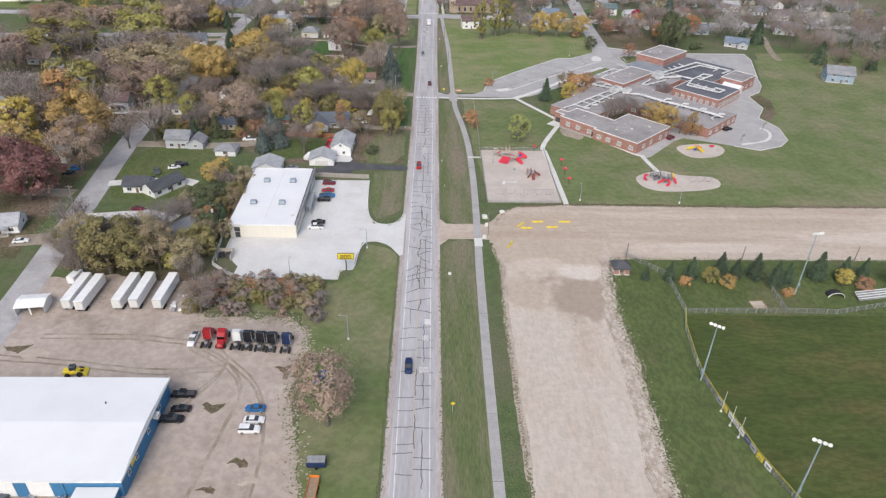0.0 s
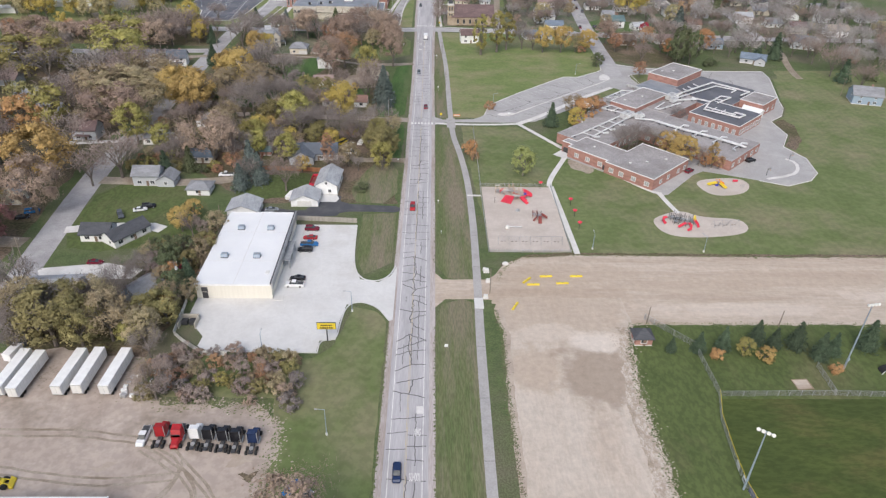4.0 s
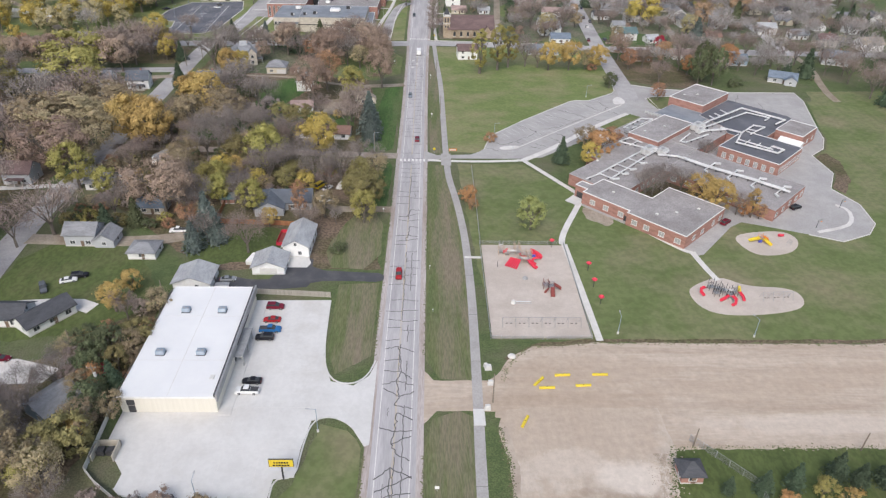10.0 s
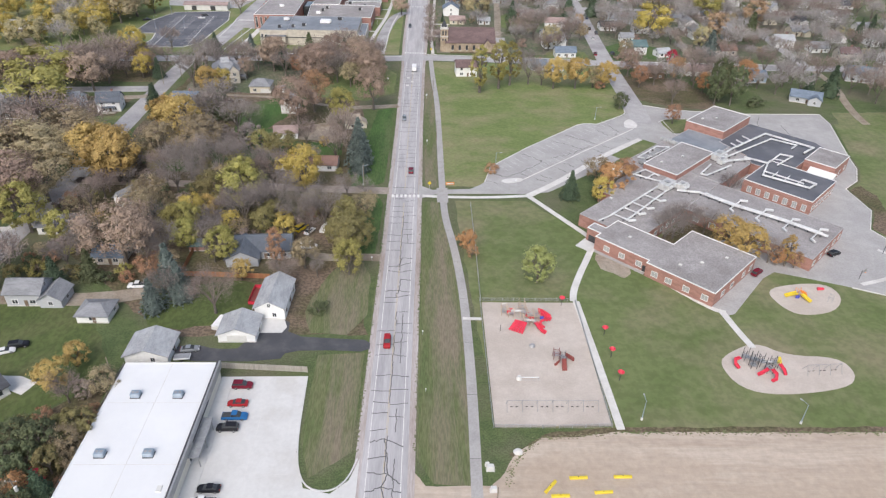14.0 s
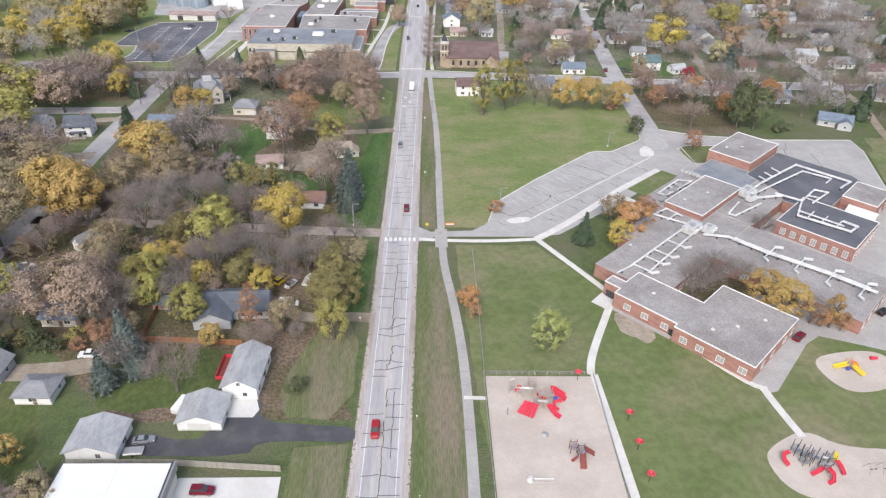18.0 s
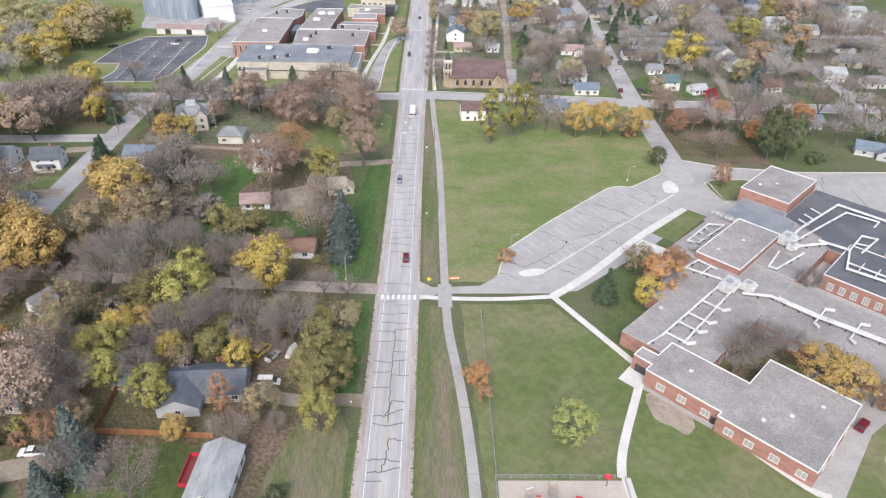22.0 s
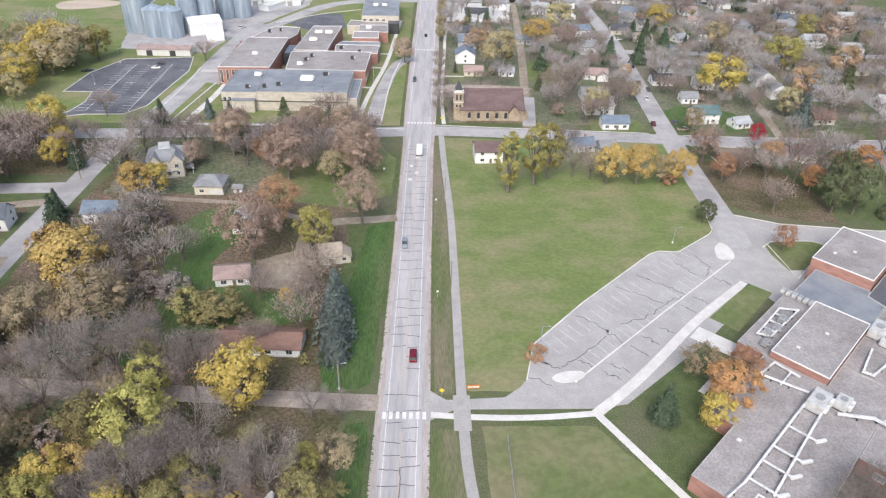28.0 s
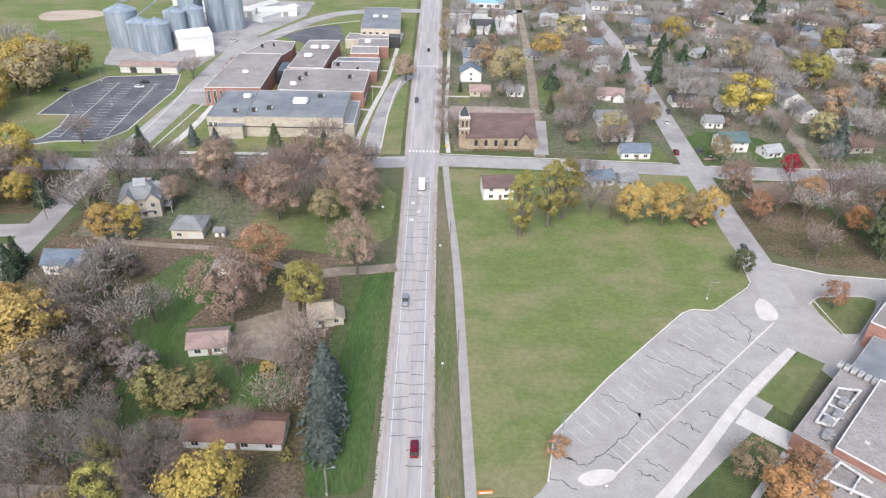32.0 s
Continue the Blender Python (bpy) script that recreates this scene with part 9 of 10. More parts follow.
LOT_CARS = [(-36.2, 227.5, 0, "maroon", "suv"), (-36.0, 221.7, 180, "red", "sedan"), (-35.7, 217.6, 0, "blue", "pickup"), (-36.5, 214.3, 180, "black", "suv"), (-36.3, 198.2, 180, "black", "sedan"), (-36.7, 194.9, 180, "white", "pickup")]
for a in LOT_CARS:
    car(*a, where="parked on the concrete store lot")
YARD_CARS = [(-38.8, 112.0, 180, "blue", "sedan"), (-38.3, 108.4, 0, "white", "sedan"), (-38.7, 105.5, 0, "white", "suv"), (-56.6, 116.4, 180, "black", "pickup"), (-55.8, 111.8, 180, "black", "sedan"), (-57.0, 108.6, 0, "black", "pickup"),
             (-83.6, 85.6, 80, "grey", "pickup"), (-78.0, 85.8, 85, "silver", "sedan"), (-71.6, 85.6, 95, "silver", "sedan"), (-60.2, 136.4, -90, "white", "pickup")]
for a in YARD_CARS:
    car(*a, z=0.04, where="parked in the gravel yard")
HOME_CARS = [(-52.4, 240.6, 8, "silver", "sedan"), (-75.2, 268.0, 185, "white", "pickup"), (-29.6, 289.6, 0, "white", "van"), (-33.5, 301, 60, "yellow", "van"), (-30.6, 299, 60, "white", "sedan"), (-128.8, 184.2, 10, "white", "sedan"), (-135.6, 233.4, 20, "black", "sedan"),
             (-134.2, 237.4, 20, "blue", "suv"), (-95.8, 242.0, 15, "black", "suv"), (-98.0, 239.6, 20, "white", "sedan"), (-103.3, 235.6, -60, "grey", "suv"), (-99.6, 206.0, 0, "maroon", "sedan"), (-110.2, 307.1, 5, "white", "sedan"), (-109.0, 303.6, 5, "navy", "sedan"),
             (-147.0, 402, 60, "white", "suv"), (-150.6, 394.6, 60, "silver", "suv"), (-146.4, 393.6, 60, "black", "sedan")]
for a in HOME_CARS:
    car(*a, z=0.06, where="parked by a house")
SCHOOL_CARS = [(-25.2, 122.6, 60, "blue", "sedan"), (-22.4, 120.2, 50, "silver", "sedan"), (138.8, 287.4, 25, "black", "suv"), (109.0, 276.4, 40, "maroon", "suv"), (-142.4, 582.6, 0, "black", "sedan"), (-142.6, 575.4, 0, "white", "sedan"), (-176, 568, 20, "black", "pickup"), (-116.7, 662, 60, "white", "suv")]
for a in SCHOOL_CARS:
    car(*a, z=0.065, where="parked by the school")
TOWN_CARS = [(108.6, 505.5, 84, "maroon", "suv"), (119.2, 507.4, 96, "grey", "suv"), (119.5, 553.3, 84, "grey", "pickup"), (116.9, 563.5, 84, "black", "suv"), (121.3, 593, 84, "navy", "sedan"), (121.0, 499.5, 0, "tan", "pickup"), (108, 430.0, 84, "grey", "sedan"), (126.5, 650, 0, "white", "sedan"), (114.7, 540, 84, "white", "sedan"), (184, 560, 90, "silver", "sedan"),
             (-100, 470, 10, "white", "van"), (-92, 468, 10, "black", "suv")]
for a in TOWN_CARS:
    car(*a, z=0.07, where="parked in town")
for x, y, rz, c, f_ in ((-3.7, 126.3, -90, "navy", "suv"), (-2.6, 243.4, -90, "red", "suv"), (1.8, 345.0, 90, "maroon", "suv"), (-2.2, 398.6, -90, "silver", "suv"), (-2.6, 562, -90, "grey", "suv"), (2.6, 650, -90, "black", "sedan")):
    car(x, y, rz, c, f_, where="on the highway")
bus = tagged(empty("box_truck", 1.4, 470, 0.09, 90), "white box truck on the highway", "truck")
part("box", box(-3.4, 2.0, -1.2, 1.2, 0.9, 3.4, 0.05), M["white"], bus)
part("cab", loft([section(2.05, 1.1, 0.5, 2.5), section(3.0, 1.1, 0.5, 2.4), section(3.6, 1.05, 0.5, 1.5)]), M["white"], bus)
part("windscreen", box(3.0, 3.3, -0.95, 0.95, 1.55, 2.3), M["glass"], bus)
for sx in (-2.2, 2.7):
    for sy in (-1.05, 1.05):
        part("wheel", add_rod(bmesh.new(), (sx, sy - 0.15, 0.45), (sx, sy + 0.15, 0.45), 0.45, None, 12), M["black"], bus)

# --- truck tractors in the yard
for i, (x, c, roofc) in enumerate(((-56.3, "red", 1), (-52.4, "red", 0), (-48.6, "white", 1), (-45.6, "black", 1), (-42.3, "black", 1), (-39.4, "black", 1), (-35.6, "navy", 1))):
    y = 136.6 - i * 0.3
    ob = tagged(empty("truck_tractor", x, y, 0.05, 90 if roofc else -90), "%s highway truck tractor with sleeper cab" % c, "truck", group="truck tractors in the yard")
    pm = CAR_PAINT[c]
    part("frame", box(-3.6, 3.6, -0.45, 0.45, 0.7, 0.95), M["dark"], ob)
    part("cab", loft([section(-0.6, 1.2, 0.9, 3.6, 0.15), section(0.9, 1.2, 0.9, 3.7, 0.15), section(1.5, 1.15, 0.9, 2.6, 0.2)]), pm, ob)
    part("fairing", loft([section(-0.6, 1.1, 3.5, 4.0, 0.2), section(0.6, 1.0, 3.5, 3.75, 0.3)]), pm, ob)
    part("bonnet", loft([section(1.5, 0.95, 0.8, 2.0, 0.2), section(3.3, 0.85, 0.7, 1.6, 0.25), section(3.6, 0.8, 0.6, 1.2, 0.25)]), pm, ob)
    part("windscreen", box(1.32, 1.5, -1.0, 1.0, 2.0, 2.75), M["glass"], ob)
    part("fifth_wheel", add_rod(bmesh.new(), (-2.2, 0, 0.95), (-2.2, 0, 1.15), 0.5, None, 10), M["steel"], ob)
    for sx in (-3.0, -1.8, 2.6):
        for sy in (-1.05, 1.05):
            part("wheel", add_rod(bmesh.new(), (sx, sy - 0.22, 0.5), (sx, sy + 0.22, 0.5), 0.5, None, 12), M["black"], ob)
    for sy in (-1.1, 1.1):
        part("exhaust_stack", rod((-0.75, sy, 0.9), (-0.75, sy, 4.2), 0.09), M["chrome"], ob)
        part("fuel_tank", add_rod(bmesh.new(), (-0.4, sy, 0.75), (1.2, sy, 0.75), 0.3, None, 8), M["chrome"], ob)

# --- box trailers
for x, y, rz in ((-97.8, 155.2, 89), (-94.0, 154.6, 88), (-84.2, 155.4, 88), (-79.8, 155.8, 89), (-73.2, 155.6, 88)):
    ob = tagged(empty("box_trailer", x, y, 0.04, rz), "long white box trailer with ribbed sides", "trailer", group="parked box trailers")
    bm = box(-6.8, 6.8, -1.28, 1.28, 1.05, 3.95, 0.06)
    part("body", bm, M["white"], ob)
    part("rear_frame", box(-6.88, -6.8, -1.2, 1.2, 1.2, 3.8), M["steel"], ob)
    for sy in (-0.58, 0.58):
        part("rear_door", box(-6.93, -6.88, sy - 0.54, sy + 0.54, 1.3, 3.7), M["offwhite"], ob)
    for k in range(12):
        for sy in (-1.29, 1.29):
            part("side_rib", box(-6.2 + k * 1.12, -6.14 + k * 1.12, sy - 0.02, sy + 0.02, 1.2, 3.85), M["offwhite"], ob)
    part("chassis", box(-6.4, 6.0, -0.5, 0.5, 0.8, 1.05), M["dark"], ob)
    for sx in (-5.6, -4.4):
        for sy in (-1.0, 1.0):
            part("wheel", add_rod(bmesh.new(), (sx, sy - 0.22, 0.5), (sx, sy + 0.22, 0.5), 0.5, None, 12), M["black"], ob)
    for sy in (-0.6, 0.6):
        part("landing_leg", box(4.6, 4.8, sy - 0.1, sy + 0.1, 0, 1.05), M["steel"], ob)
shelter = tagged(empty("carport_shelter", -107.6, 149.8, 0.03, 8), "white tarpaulin shelter with two open bays", "shelter")
part("roof", gable_roof(7.4, 6.0, 2.6, 0.7, 0.2, 0.08), M["white"], shelter)
part("back_wall", box(-3.6, 3.6, 2.9, 3.0, 0, 2.6), M["white"], shelter)
for px in (-3.65, 3.6):
    part("side_wall", box(px, px + 0.06, -3.0, 3.0, 0, 2.6), M["white"], shelter)
part("middle_post", box(-0.15, 0.15, -3.0, -2.8, 0, 2.6), M["white"], shelter)
ob = tagged(empty("straight_truck", -101.6, 163.2, 0.04, 80), "white cab-over truck beside the trailers", "truck")
part("box", box(-3, 1.6, -1.15, 1.15, 0.9, 3.2, 0.05), M["white"], ob)
part("cab", loft([section(1.65, 1.05, 0.5, 2.6), section(2.9, 1.05, 0.5, 2.4)]), CAR_PAINT["grey"], ob)
for sx in (-2, 2.2):
    for sy in (-1, 1):
        part("wheel", add_rod(bmesh.new(), (sx, sy - 0.15, 0.45), (sx, sy + 0.15, 0.45), 0.45, None, 12), M["black"], ob)
doz = tagged(empty("wheel_loader", -85.0, 123.6, 0.04, 10), "yellow wheel loader behind the warehouse", "loader")
part("body", loft([section(-2.4, 0.9, 0.8, 1.7), section(0.2, 0.9, 0.8, 1.8), section(1.2, 0.7, 0.8, 1.4)]), M["yellow"], doz)
part("cab", box(-0.9, 0.5, -0.7, 0.7, 1.7, 2.9, 0.08), M["glass"], doz)
part("bucket", loft([section(2.2, 1.3, 0.2, 1.2, 0.02), section(2.9, 1.3, 0.1, 0.5, 0.02)]), M["yellow"], doz)
for sy in (-0.6, 0.6):
    part("lift_arm", rod((0.8, sy, 1.4), (2.4, sy, 0.7), 0.12), M["yellow"], doz)
for sx in (-1.5, 1.2):
    for sy in (-1.0, 1.0):
        part("wheel", add_rod(bmesh.new(), (sx, sy - 0.25, 0.65), (sx, sy + 0.25, 0.65), 0.65, None, 14), M["black"], doz)
for x, y, rz, colour, nm, txt in ((-22.4, 96.0, 0, "navy", "cargo_trailer", "small dark blue enclosed cargo trailer on the grass"), (-53.4, 237.4, 5, "white", "utility_trailer", "small white utility trailer on the drive")):
    ob = tagged(empty(nm, x, y, 0.05, rz), txt, "trailer")
    part("body", box(-2.0, 2.0, -1.0, 1.0, 0.5, 2.1 if colour == "navy" else 1.0, 0.08), CAR_PAINT[colour], ob)
    part("roof_panel", box(-1.9, 1.9, -0.9, 0.9, 2.1 if colour == "navy" else 1.0, 2.16 if colour == "navy" else 1.06), M["steel"], ob)
    part("tow_bar", rod((2.0, 0, 0.5), (3.0, 0, 0.45), 0.06), M["dark"], ob)
    for sy in (-1.05, 1.05):
        part("wheel", add_rod(bmesh.new(), (0, sy - 0.1, 0.34), (0, sy + 0.1, 0.34), 0.34, None, 12), M["black"], ob)
ob = tagged(empty("flat_trailer", -22.4, 89.6, 0.05, 88), "orange flatbed equipment trailer on the grass", "trailer")
part("deck", box(-2.8, 2.8, -1.0, 1.0, 0.55, 0.7), M["wood"], ob)
for sy in (-1.05, 1.0):
    part("side_rail", box(-2.8, 2.8, sy, sy + 0.06, 0.6, 1.3), M["orange"], ob)
part("head_board", box(2.75, 2.82, -1, 1, 0.6, 1.5), M["orange"], ob)
for sy in (-1.15, 1.15):
    for sx in (-0.5, 0.5):
        part("wheel", add_rod(bmesh.new(), (sx, sy - 0.1, 0.36), (sx, sy + 0.1, 0.36), 0.36, None, 12), M["black"], ob)
boat = tagged(empty("boat", -26.0, 300.5, 0.05, 80), "white boat under a cover on its trailer", "boat")
part("hull", loft([section(-2.6, 0.95, 0.5, 1.2, 0.05), section(0.8, 1.0, 0.5, 1.3, 0.05), section(2.0, 0.6, 0.6, 1.4, 0.05), section(2.8, 0.08, 0.9, 1.45, 0.01)]), M["white"], boat)
part("cover", loft([section(-2.5, 0.9, 1.15, 1.35, 0.3), section(0.6, 0.9, 1.25, 1.7, 0.5), section(2.2, 0.4, 1.3, 1.5, 0.2)]), M["offwhite"], boat)
part("trailer_frame", box(-2.2, 3.2, -0.5, 0.5, 0.3, 0.45), M["steel"], boat)
camper = tagged(empty("tent_camper", -47.5, 250.5, 0.05, 75), "cream covered camper on the leaves", "camper")
part("body", loft([section(-2.4, 1.0, 0.4, 1.4, 0.2), section(2.4, 1.0, 0.4, 1.4, 0.2)]), M["offwhite"], camper)
part("roof_cover", loft([section(-2.4, 1.0, 1.4, 1.9, 0.5), section(2.4, 1.0, 1.4, 1.9, 0.5)]), M["white"], camper)
drng = random.Random(3)
for k in range(16):
    x, y = drng.uniform(-72, -64), drng.uniform(149, 158)
    ob = tagged(part("scrap_piece", box(-drng.uniform(0.2, 0.9), drng.uniform(0.2, 0.9), -drng.uniform(0.2, 0.6), drng.uniform(0.2, 0.6), 0.0, drng.uniform(0.3, 1.0), 0.05), M["white"] if k % 3 else M["steel"]), "white and grey scrap lying in the yard", "scrap", group="scrap by the trailers")
    ob.matrix_world = pose(x, y, 0.02, 0, 0, drng.uniform(0, 180))

# ---------------------------------------------------------------- playgrounds


def chute(name, pts, parent, material, w=0.55):
    """An open slide: a trough along a line of points."""
    bm = bmesh.new()
    rows = []
    for i, p in enumerate(pts):
        a, b = Vector(pts[max(0, i - 1)]), Vector(pts[min(len(pts) - 1, i + 1)])
        d = b - a
        s = Vector((-d.y, d.x, 0)).normalized()
        p = Vector(p)
        rows.append([bm.verts.new(p + s * o + Vector((0, 0, h))) for o, h in ((-w, 0.35), (-w * 0.85, 0.02), (w * 0.85, 0.02), (w, 0.35), (w, -0.08), (-w, -0.08))])
    for a, b in zip(rows, rows[1:]):
        for i in range(6):
            j = (i + 1) % 6
            bm.faces.new((a[i], a[j], b[j], b[i]))
    bm.faces.new(rows[0])
    bm.faces.new(rows[-1][::-1])
    bmesh.ops.recalc_face_normals(bm, faces=bm.faces)
    return part(name, bm, material, parent)


def tower(parent, x, y, deck, top, post, half=0.75, roof=None):
    for sx in (-half, half):
        for sy in (-half, half):
            part("post", rod((x + sx, y + sy, 0), (x + sx, y + sy, top), 0.07), post, parent)
    part("deck", box(x - half, x + half, y - half, y + half, deck - 0.1, deck), M["steel"], parent)
    for sy in (-half, half):
        bm = bmesh.new()
        for k in range(5):
            add_rod(bm, (x - half + k * half / 2, y + sy, deck), (x - half + k * half / 2, y + sy, deck + 0.8), 0.025)
        add_rod(bm, (x - half, y + sy, deck + 0.8), (x + half, y + sy, deck + 0.8), 0.035)
        part("guard_rail", bm, post, parent)
    if roof:
        bm = bmesh.new()
        bmesh.ops.create_cone(bm, cap_ends=True, segments=4, radius1=half * 1.6, radius2=0.05, depth=0.8, matrix=Matrix.Translation((x, y, top + 0.35)) @ Matrix.Rotation(radians(45), 4, 'Z'))
        part("roof", bm, roof, parent)


big = tagged(empty("play_structure", 34.5, 252.5, 0.07), "large tan-post play structure with red slides and climber", "playground set")
for x, y, d, t in ((-5.4, 3.6, 1.2, 3.2), (-3.6, 2.4, 1.4, 3.2), (-0.2, 3.2, 1.4, 3.6), (1.4, 1.0, 1.8, 3.4), (3.2, 0.8, 1.8, 3.4), (0.2, -1.0, 1.5, 3.0), (2.4, -1.2, 1.5, 3.0), (-0.3, 5.4, 1.0, 3.6)):
    tower(big, x, y, d, t, M["tanpost"])
for a, b in (((-5, 3.4, 1.3), (-0.2, 3.2, 1.4)), ((-0.2, 3.2, 1.4), (1.4, 1.0, 1.7)), ((0.2, -1.0, 1.5), (2.4, -1.2, 1.5))):
    part("bridge", rod(a, b, 0.35, None, 4), M["steel"], big)
for k in range(6):
    bm = bmesh.new()
    add_rod(bm, (-2.6 + k * 0.52, -1.2 - 0.22 * k, 1.7), (-4.6 + k * 0.62, -3.4 - 0.34 * k, 0.1), 0.30, 0.30, 6)
    part("climber_tube", bm, M["red"], big)
chute("slide", [(2.6, -2, 1.5), (3.2, -3.2, 1.1), (4.2, -4.4, 0.4), (5.0, -5.0, 0.25)], big, M["red"])
chute("slide", [(3.9, 1.8, 1.8), (5.0, 1.6, 1.5), (6.2, 1.2, 0.8), (7.2, 0.6, 0.3)], big, M["red"], 0.7)
chute("slide", [(3.9, 2.9, 1.8), (5.0, 2.8, 1.5), (6.2, 2.4, 0.8), (7.2, 1.8, 0.3)], big, M["red"], 0.6)
bm = bmesh.new()
for k in range(10):
    t0, t1 = k * 0.5, (k + 1) * 0.5
    add_rod(bm, (4.8 + 0.8 * math.cos(t0), -1.6 + 0.8 * math.sin(t0), 1.9 - k * 0.17), (4.8 + 0.8 * math.cos(t1), -1.6 + 0.8 * math.sin(t1), 1.73 - k * 0.17), 0.36, 0.36, 8)
part("spiral_tube", bm, M["red"], big)
chute("slide", [(1.2, 2.2, 1.6), (0.6, 1.0, 1.4), (1.6, 0.4, 1.0), (2.4, 0.0, 0.9)], big, M["red"], 0.45)
part("panel", box(3.9, 4.9, -0.7, -0.6, 1.6, 2.5), M["playblue"], big)
for x, y in ((-4.2, 2.6), (-3.6, 3.6)):
    part("panel", box(x - 0.5, x + 0.5, y - 0.05, y + 0.05, 1.0, 2.0), M["red"], big)
part("arch", rod((-6.0, 4.6, 2.6), (-4.6, 5.2, 2.6), 0.14), M["offwhite"], big)
small = tagged(empty("play_structure", 41.5, 236, 0.07), "weathered maroon play structure with a tube slide", "playground set")
tower(small, -0.8, 2.0, 1.3, 2.8, M["maroon"])
tower(small, 0.6, 0.8, 1.5, 2.8, M["dark"])
chute("slide", [(0.8, 0.2, 1.5), (0.6, -1.4, 1.0), (0.5, -3.0, 0.3)], small, M["maroon"], 0.6)
chute("slide", [(1.4, 1.6, 1.4), (2.8, 1.0, 0.8), (3.6, 0.8, 0.3)], small, M["maroon"], 0.5)
part("climbing_dome", rod((-1.4, -0.6, 0), (-0.6, -1.0, 1.8), 0.4, 0.2, 6), M["maroon"], small)
beam = tagged(empty("balance_climber", 31.0, 230.3, 0.07), "pale grey balance climber with a long rail", "playground set")
part("hub", rod((-0.7, 0, 0), (-0.7, 0, 0.9), 0.75, 0.5, 10), M["offwhite"], beam)
part("rail", box(0, 4.2, -0.12, 0.12, 0.45, 0.6), M["white"], beam)
for px in (1, 2.6, 4.1):
    part("leg", rod((px, 0, 0), (px, 0, 0.45), 0.06), M["steel"], beam)
part("side_rail", rod((-0.5, -0.9, 0.5), (4.4, -0.9, 0.5), 0.05), M["chrome"], beam)
rock = tagged(part("boulder", rod((0, 0, 0), (0, 0, 0.6), 0.9, 0.5, 7), M["steel"]), "grey play boulder on the gravel", "boulder")
rock.matrix_world = pose(35.2, 242.6, 0.05)
post = tagged(part("tetherball_post", rod((0, 0, 0), (0, 0, 2.2), 0.07), M["dark"]), "thin dark tetherball post on gravel", "post")
post.matrix_world = pose(27.4, 248.6, 0.05)


def swing_set(x, y, bays, pitch, rz, z=0.07):
    ob = tagged(empty("swing_set", x, y, z, rz), "grey steel swing set with black belt seats", "swing set", group="swing sets")
    for i in range(bays + 1):
        px = i * pitch
        for sy in (-1.3, 1.3):
            part("leg", rod((px, sy, 0), (px, 0, 2.5), 0.05), M["steel"], ob)
    part("top_bar", rod((0, 0, 2.5), (bays * pitch, 0, 2.5), 0.055), M["steel"], ob)
    for i in range(bays):
        for q in (0.33, 0.67):
            px = (i + q) * pitch
            s_ = part("seat", box(px - 0.28, px + 0.28, -0.1, 0.1, 0.45, 0.5), M["black"], ob)
            part("chain", add_rod(rod((px - 0.26, 0, 0.5), (px - 0.2, 0, 2.5), 0.015, None, 4), (px + 0.26, 0, 0.5), (px + 0.2, 0, 2.5), 0.015, None, 4), M["chrome"], s_)
    return ob


swing_set(26.2, 220.6, 6, 3.55, 0)
swing_set(102.8, 232.6, 3, 3.0, 4)
for x, y in ((55.0, 246.9), (54.9, 238.3), (55.0, 229.8), (45.8, 260.0)):
    ob = tagged(empty("funnel_goal", x, y, 0.02), "red funnel ball goal on a post", "ball goal", group="funnel ball goals")
    part("post", rod((0, 0, 0), (0, 0, 2.3), 0.07), M["dark"], ob)
    bm = bmesh.new()
    bmesh.ops.create_cone(bm, cap_ends=False, segments=16, radius1=0.35, radius2=0.85, depth=0.6, matrix=Matrix.Translation((0, 0, 2.6)))
    bmesh.ops.solidify(bm, geom=bm.faces, thickness=0.18)
    part("funnel", bm, M["red"], ob)
b2 = tagged(empty("play_structure", 92.0, 234.0, 0.07), "blue-grey post play structure with red slides", "playground set")
for x, y, d, t in ((-2.4, 3.4, 1.2, 3.6), (-0.8, 2.2, 1.4, 3.4), (0.8, 1.4, 1.4, 3.2), (3.6, 0.8, 1.4, 3.0), (-1.8, 0.6, 1.0, 2.8), (1.6, -1.0, 1.4, 2.6)):
    tower(b2, x, y, d, t, M["dark"])
chute("slide", [(1.0, -1.6, 1.5), (-0.6, -2.4, 1.0), (-1.8, -2.6, 0.35)], b2, M["red"], 0.4)
chute("slide", [(1.8, -1.8, 1.5), (2.4, -3.2, 1.2), (1.8, -4.6, 0.7), (0.8, -4.8, 0.3)], b2, M["red"], 0.4)
chute("slide", [(-4.4, 2.6, 1.4), (-5.8, 2.2, 1.2), (-6.2, 1.0, 0.8), (-5.6, -0.2, 0.3)], b2, M["red"], 0.4)
chute("slide", [(4.6, 0.2, 1.5), (5.2, -1.4, 0.9), (5.2, -2.6, 0.3)], b2, M["red"], 0.4)
part("yellow_canopy", rod((4.8, 0.6, 1.4), (4.8, 1.4, 2.8), 0.6, 0.3, 8), M["yellow"], b2)
part("bridge", rod((1.2, 1.4, 1.4), (3.2, 0.9, 1.4), 0.3, None, 4), M["steel"], b2)
b3 = tagged(empty("play_structure", 116.0, 264.5, 0.07), "small orange and yellow slide set", "playground set")
tower(b3, 0.6, 0.8, 1.1, 2.4, M["orange"])
chute("slide", [(0.0, 0.6, 1.1), (-2.0, 0.4, 0.7), (-3.6, 0.2, 0.3)], b3, M["yellow"], 0.6)
chute("slide", [(1.0, 0.0, 1.1), (1.8, -1.6, 0.7), (2.6, -2.8, 0.3)], b3, M["yellow"], 0.6)
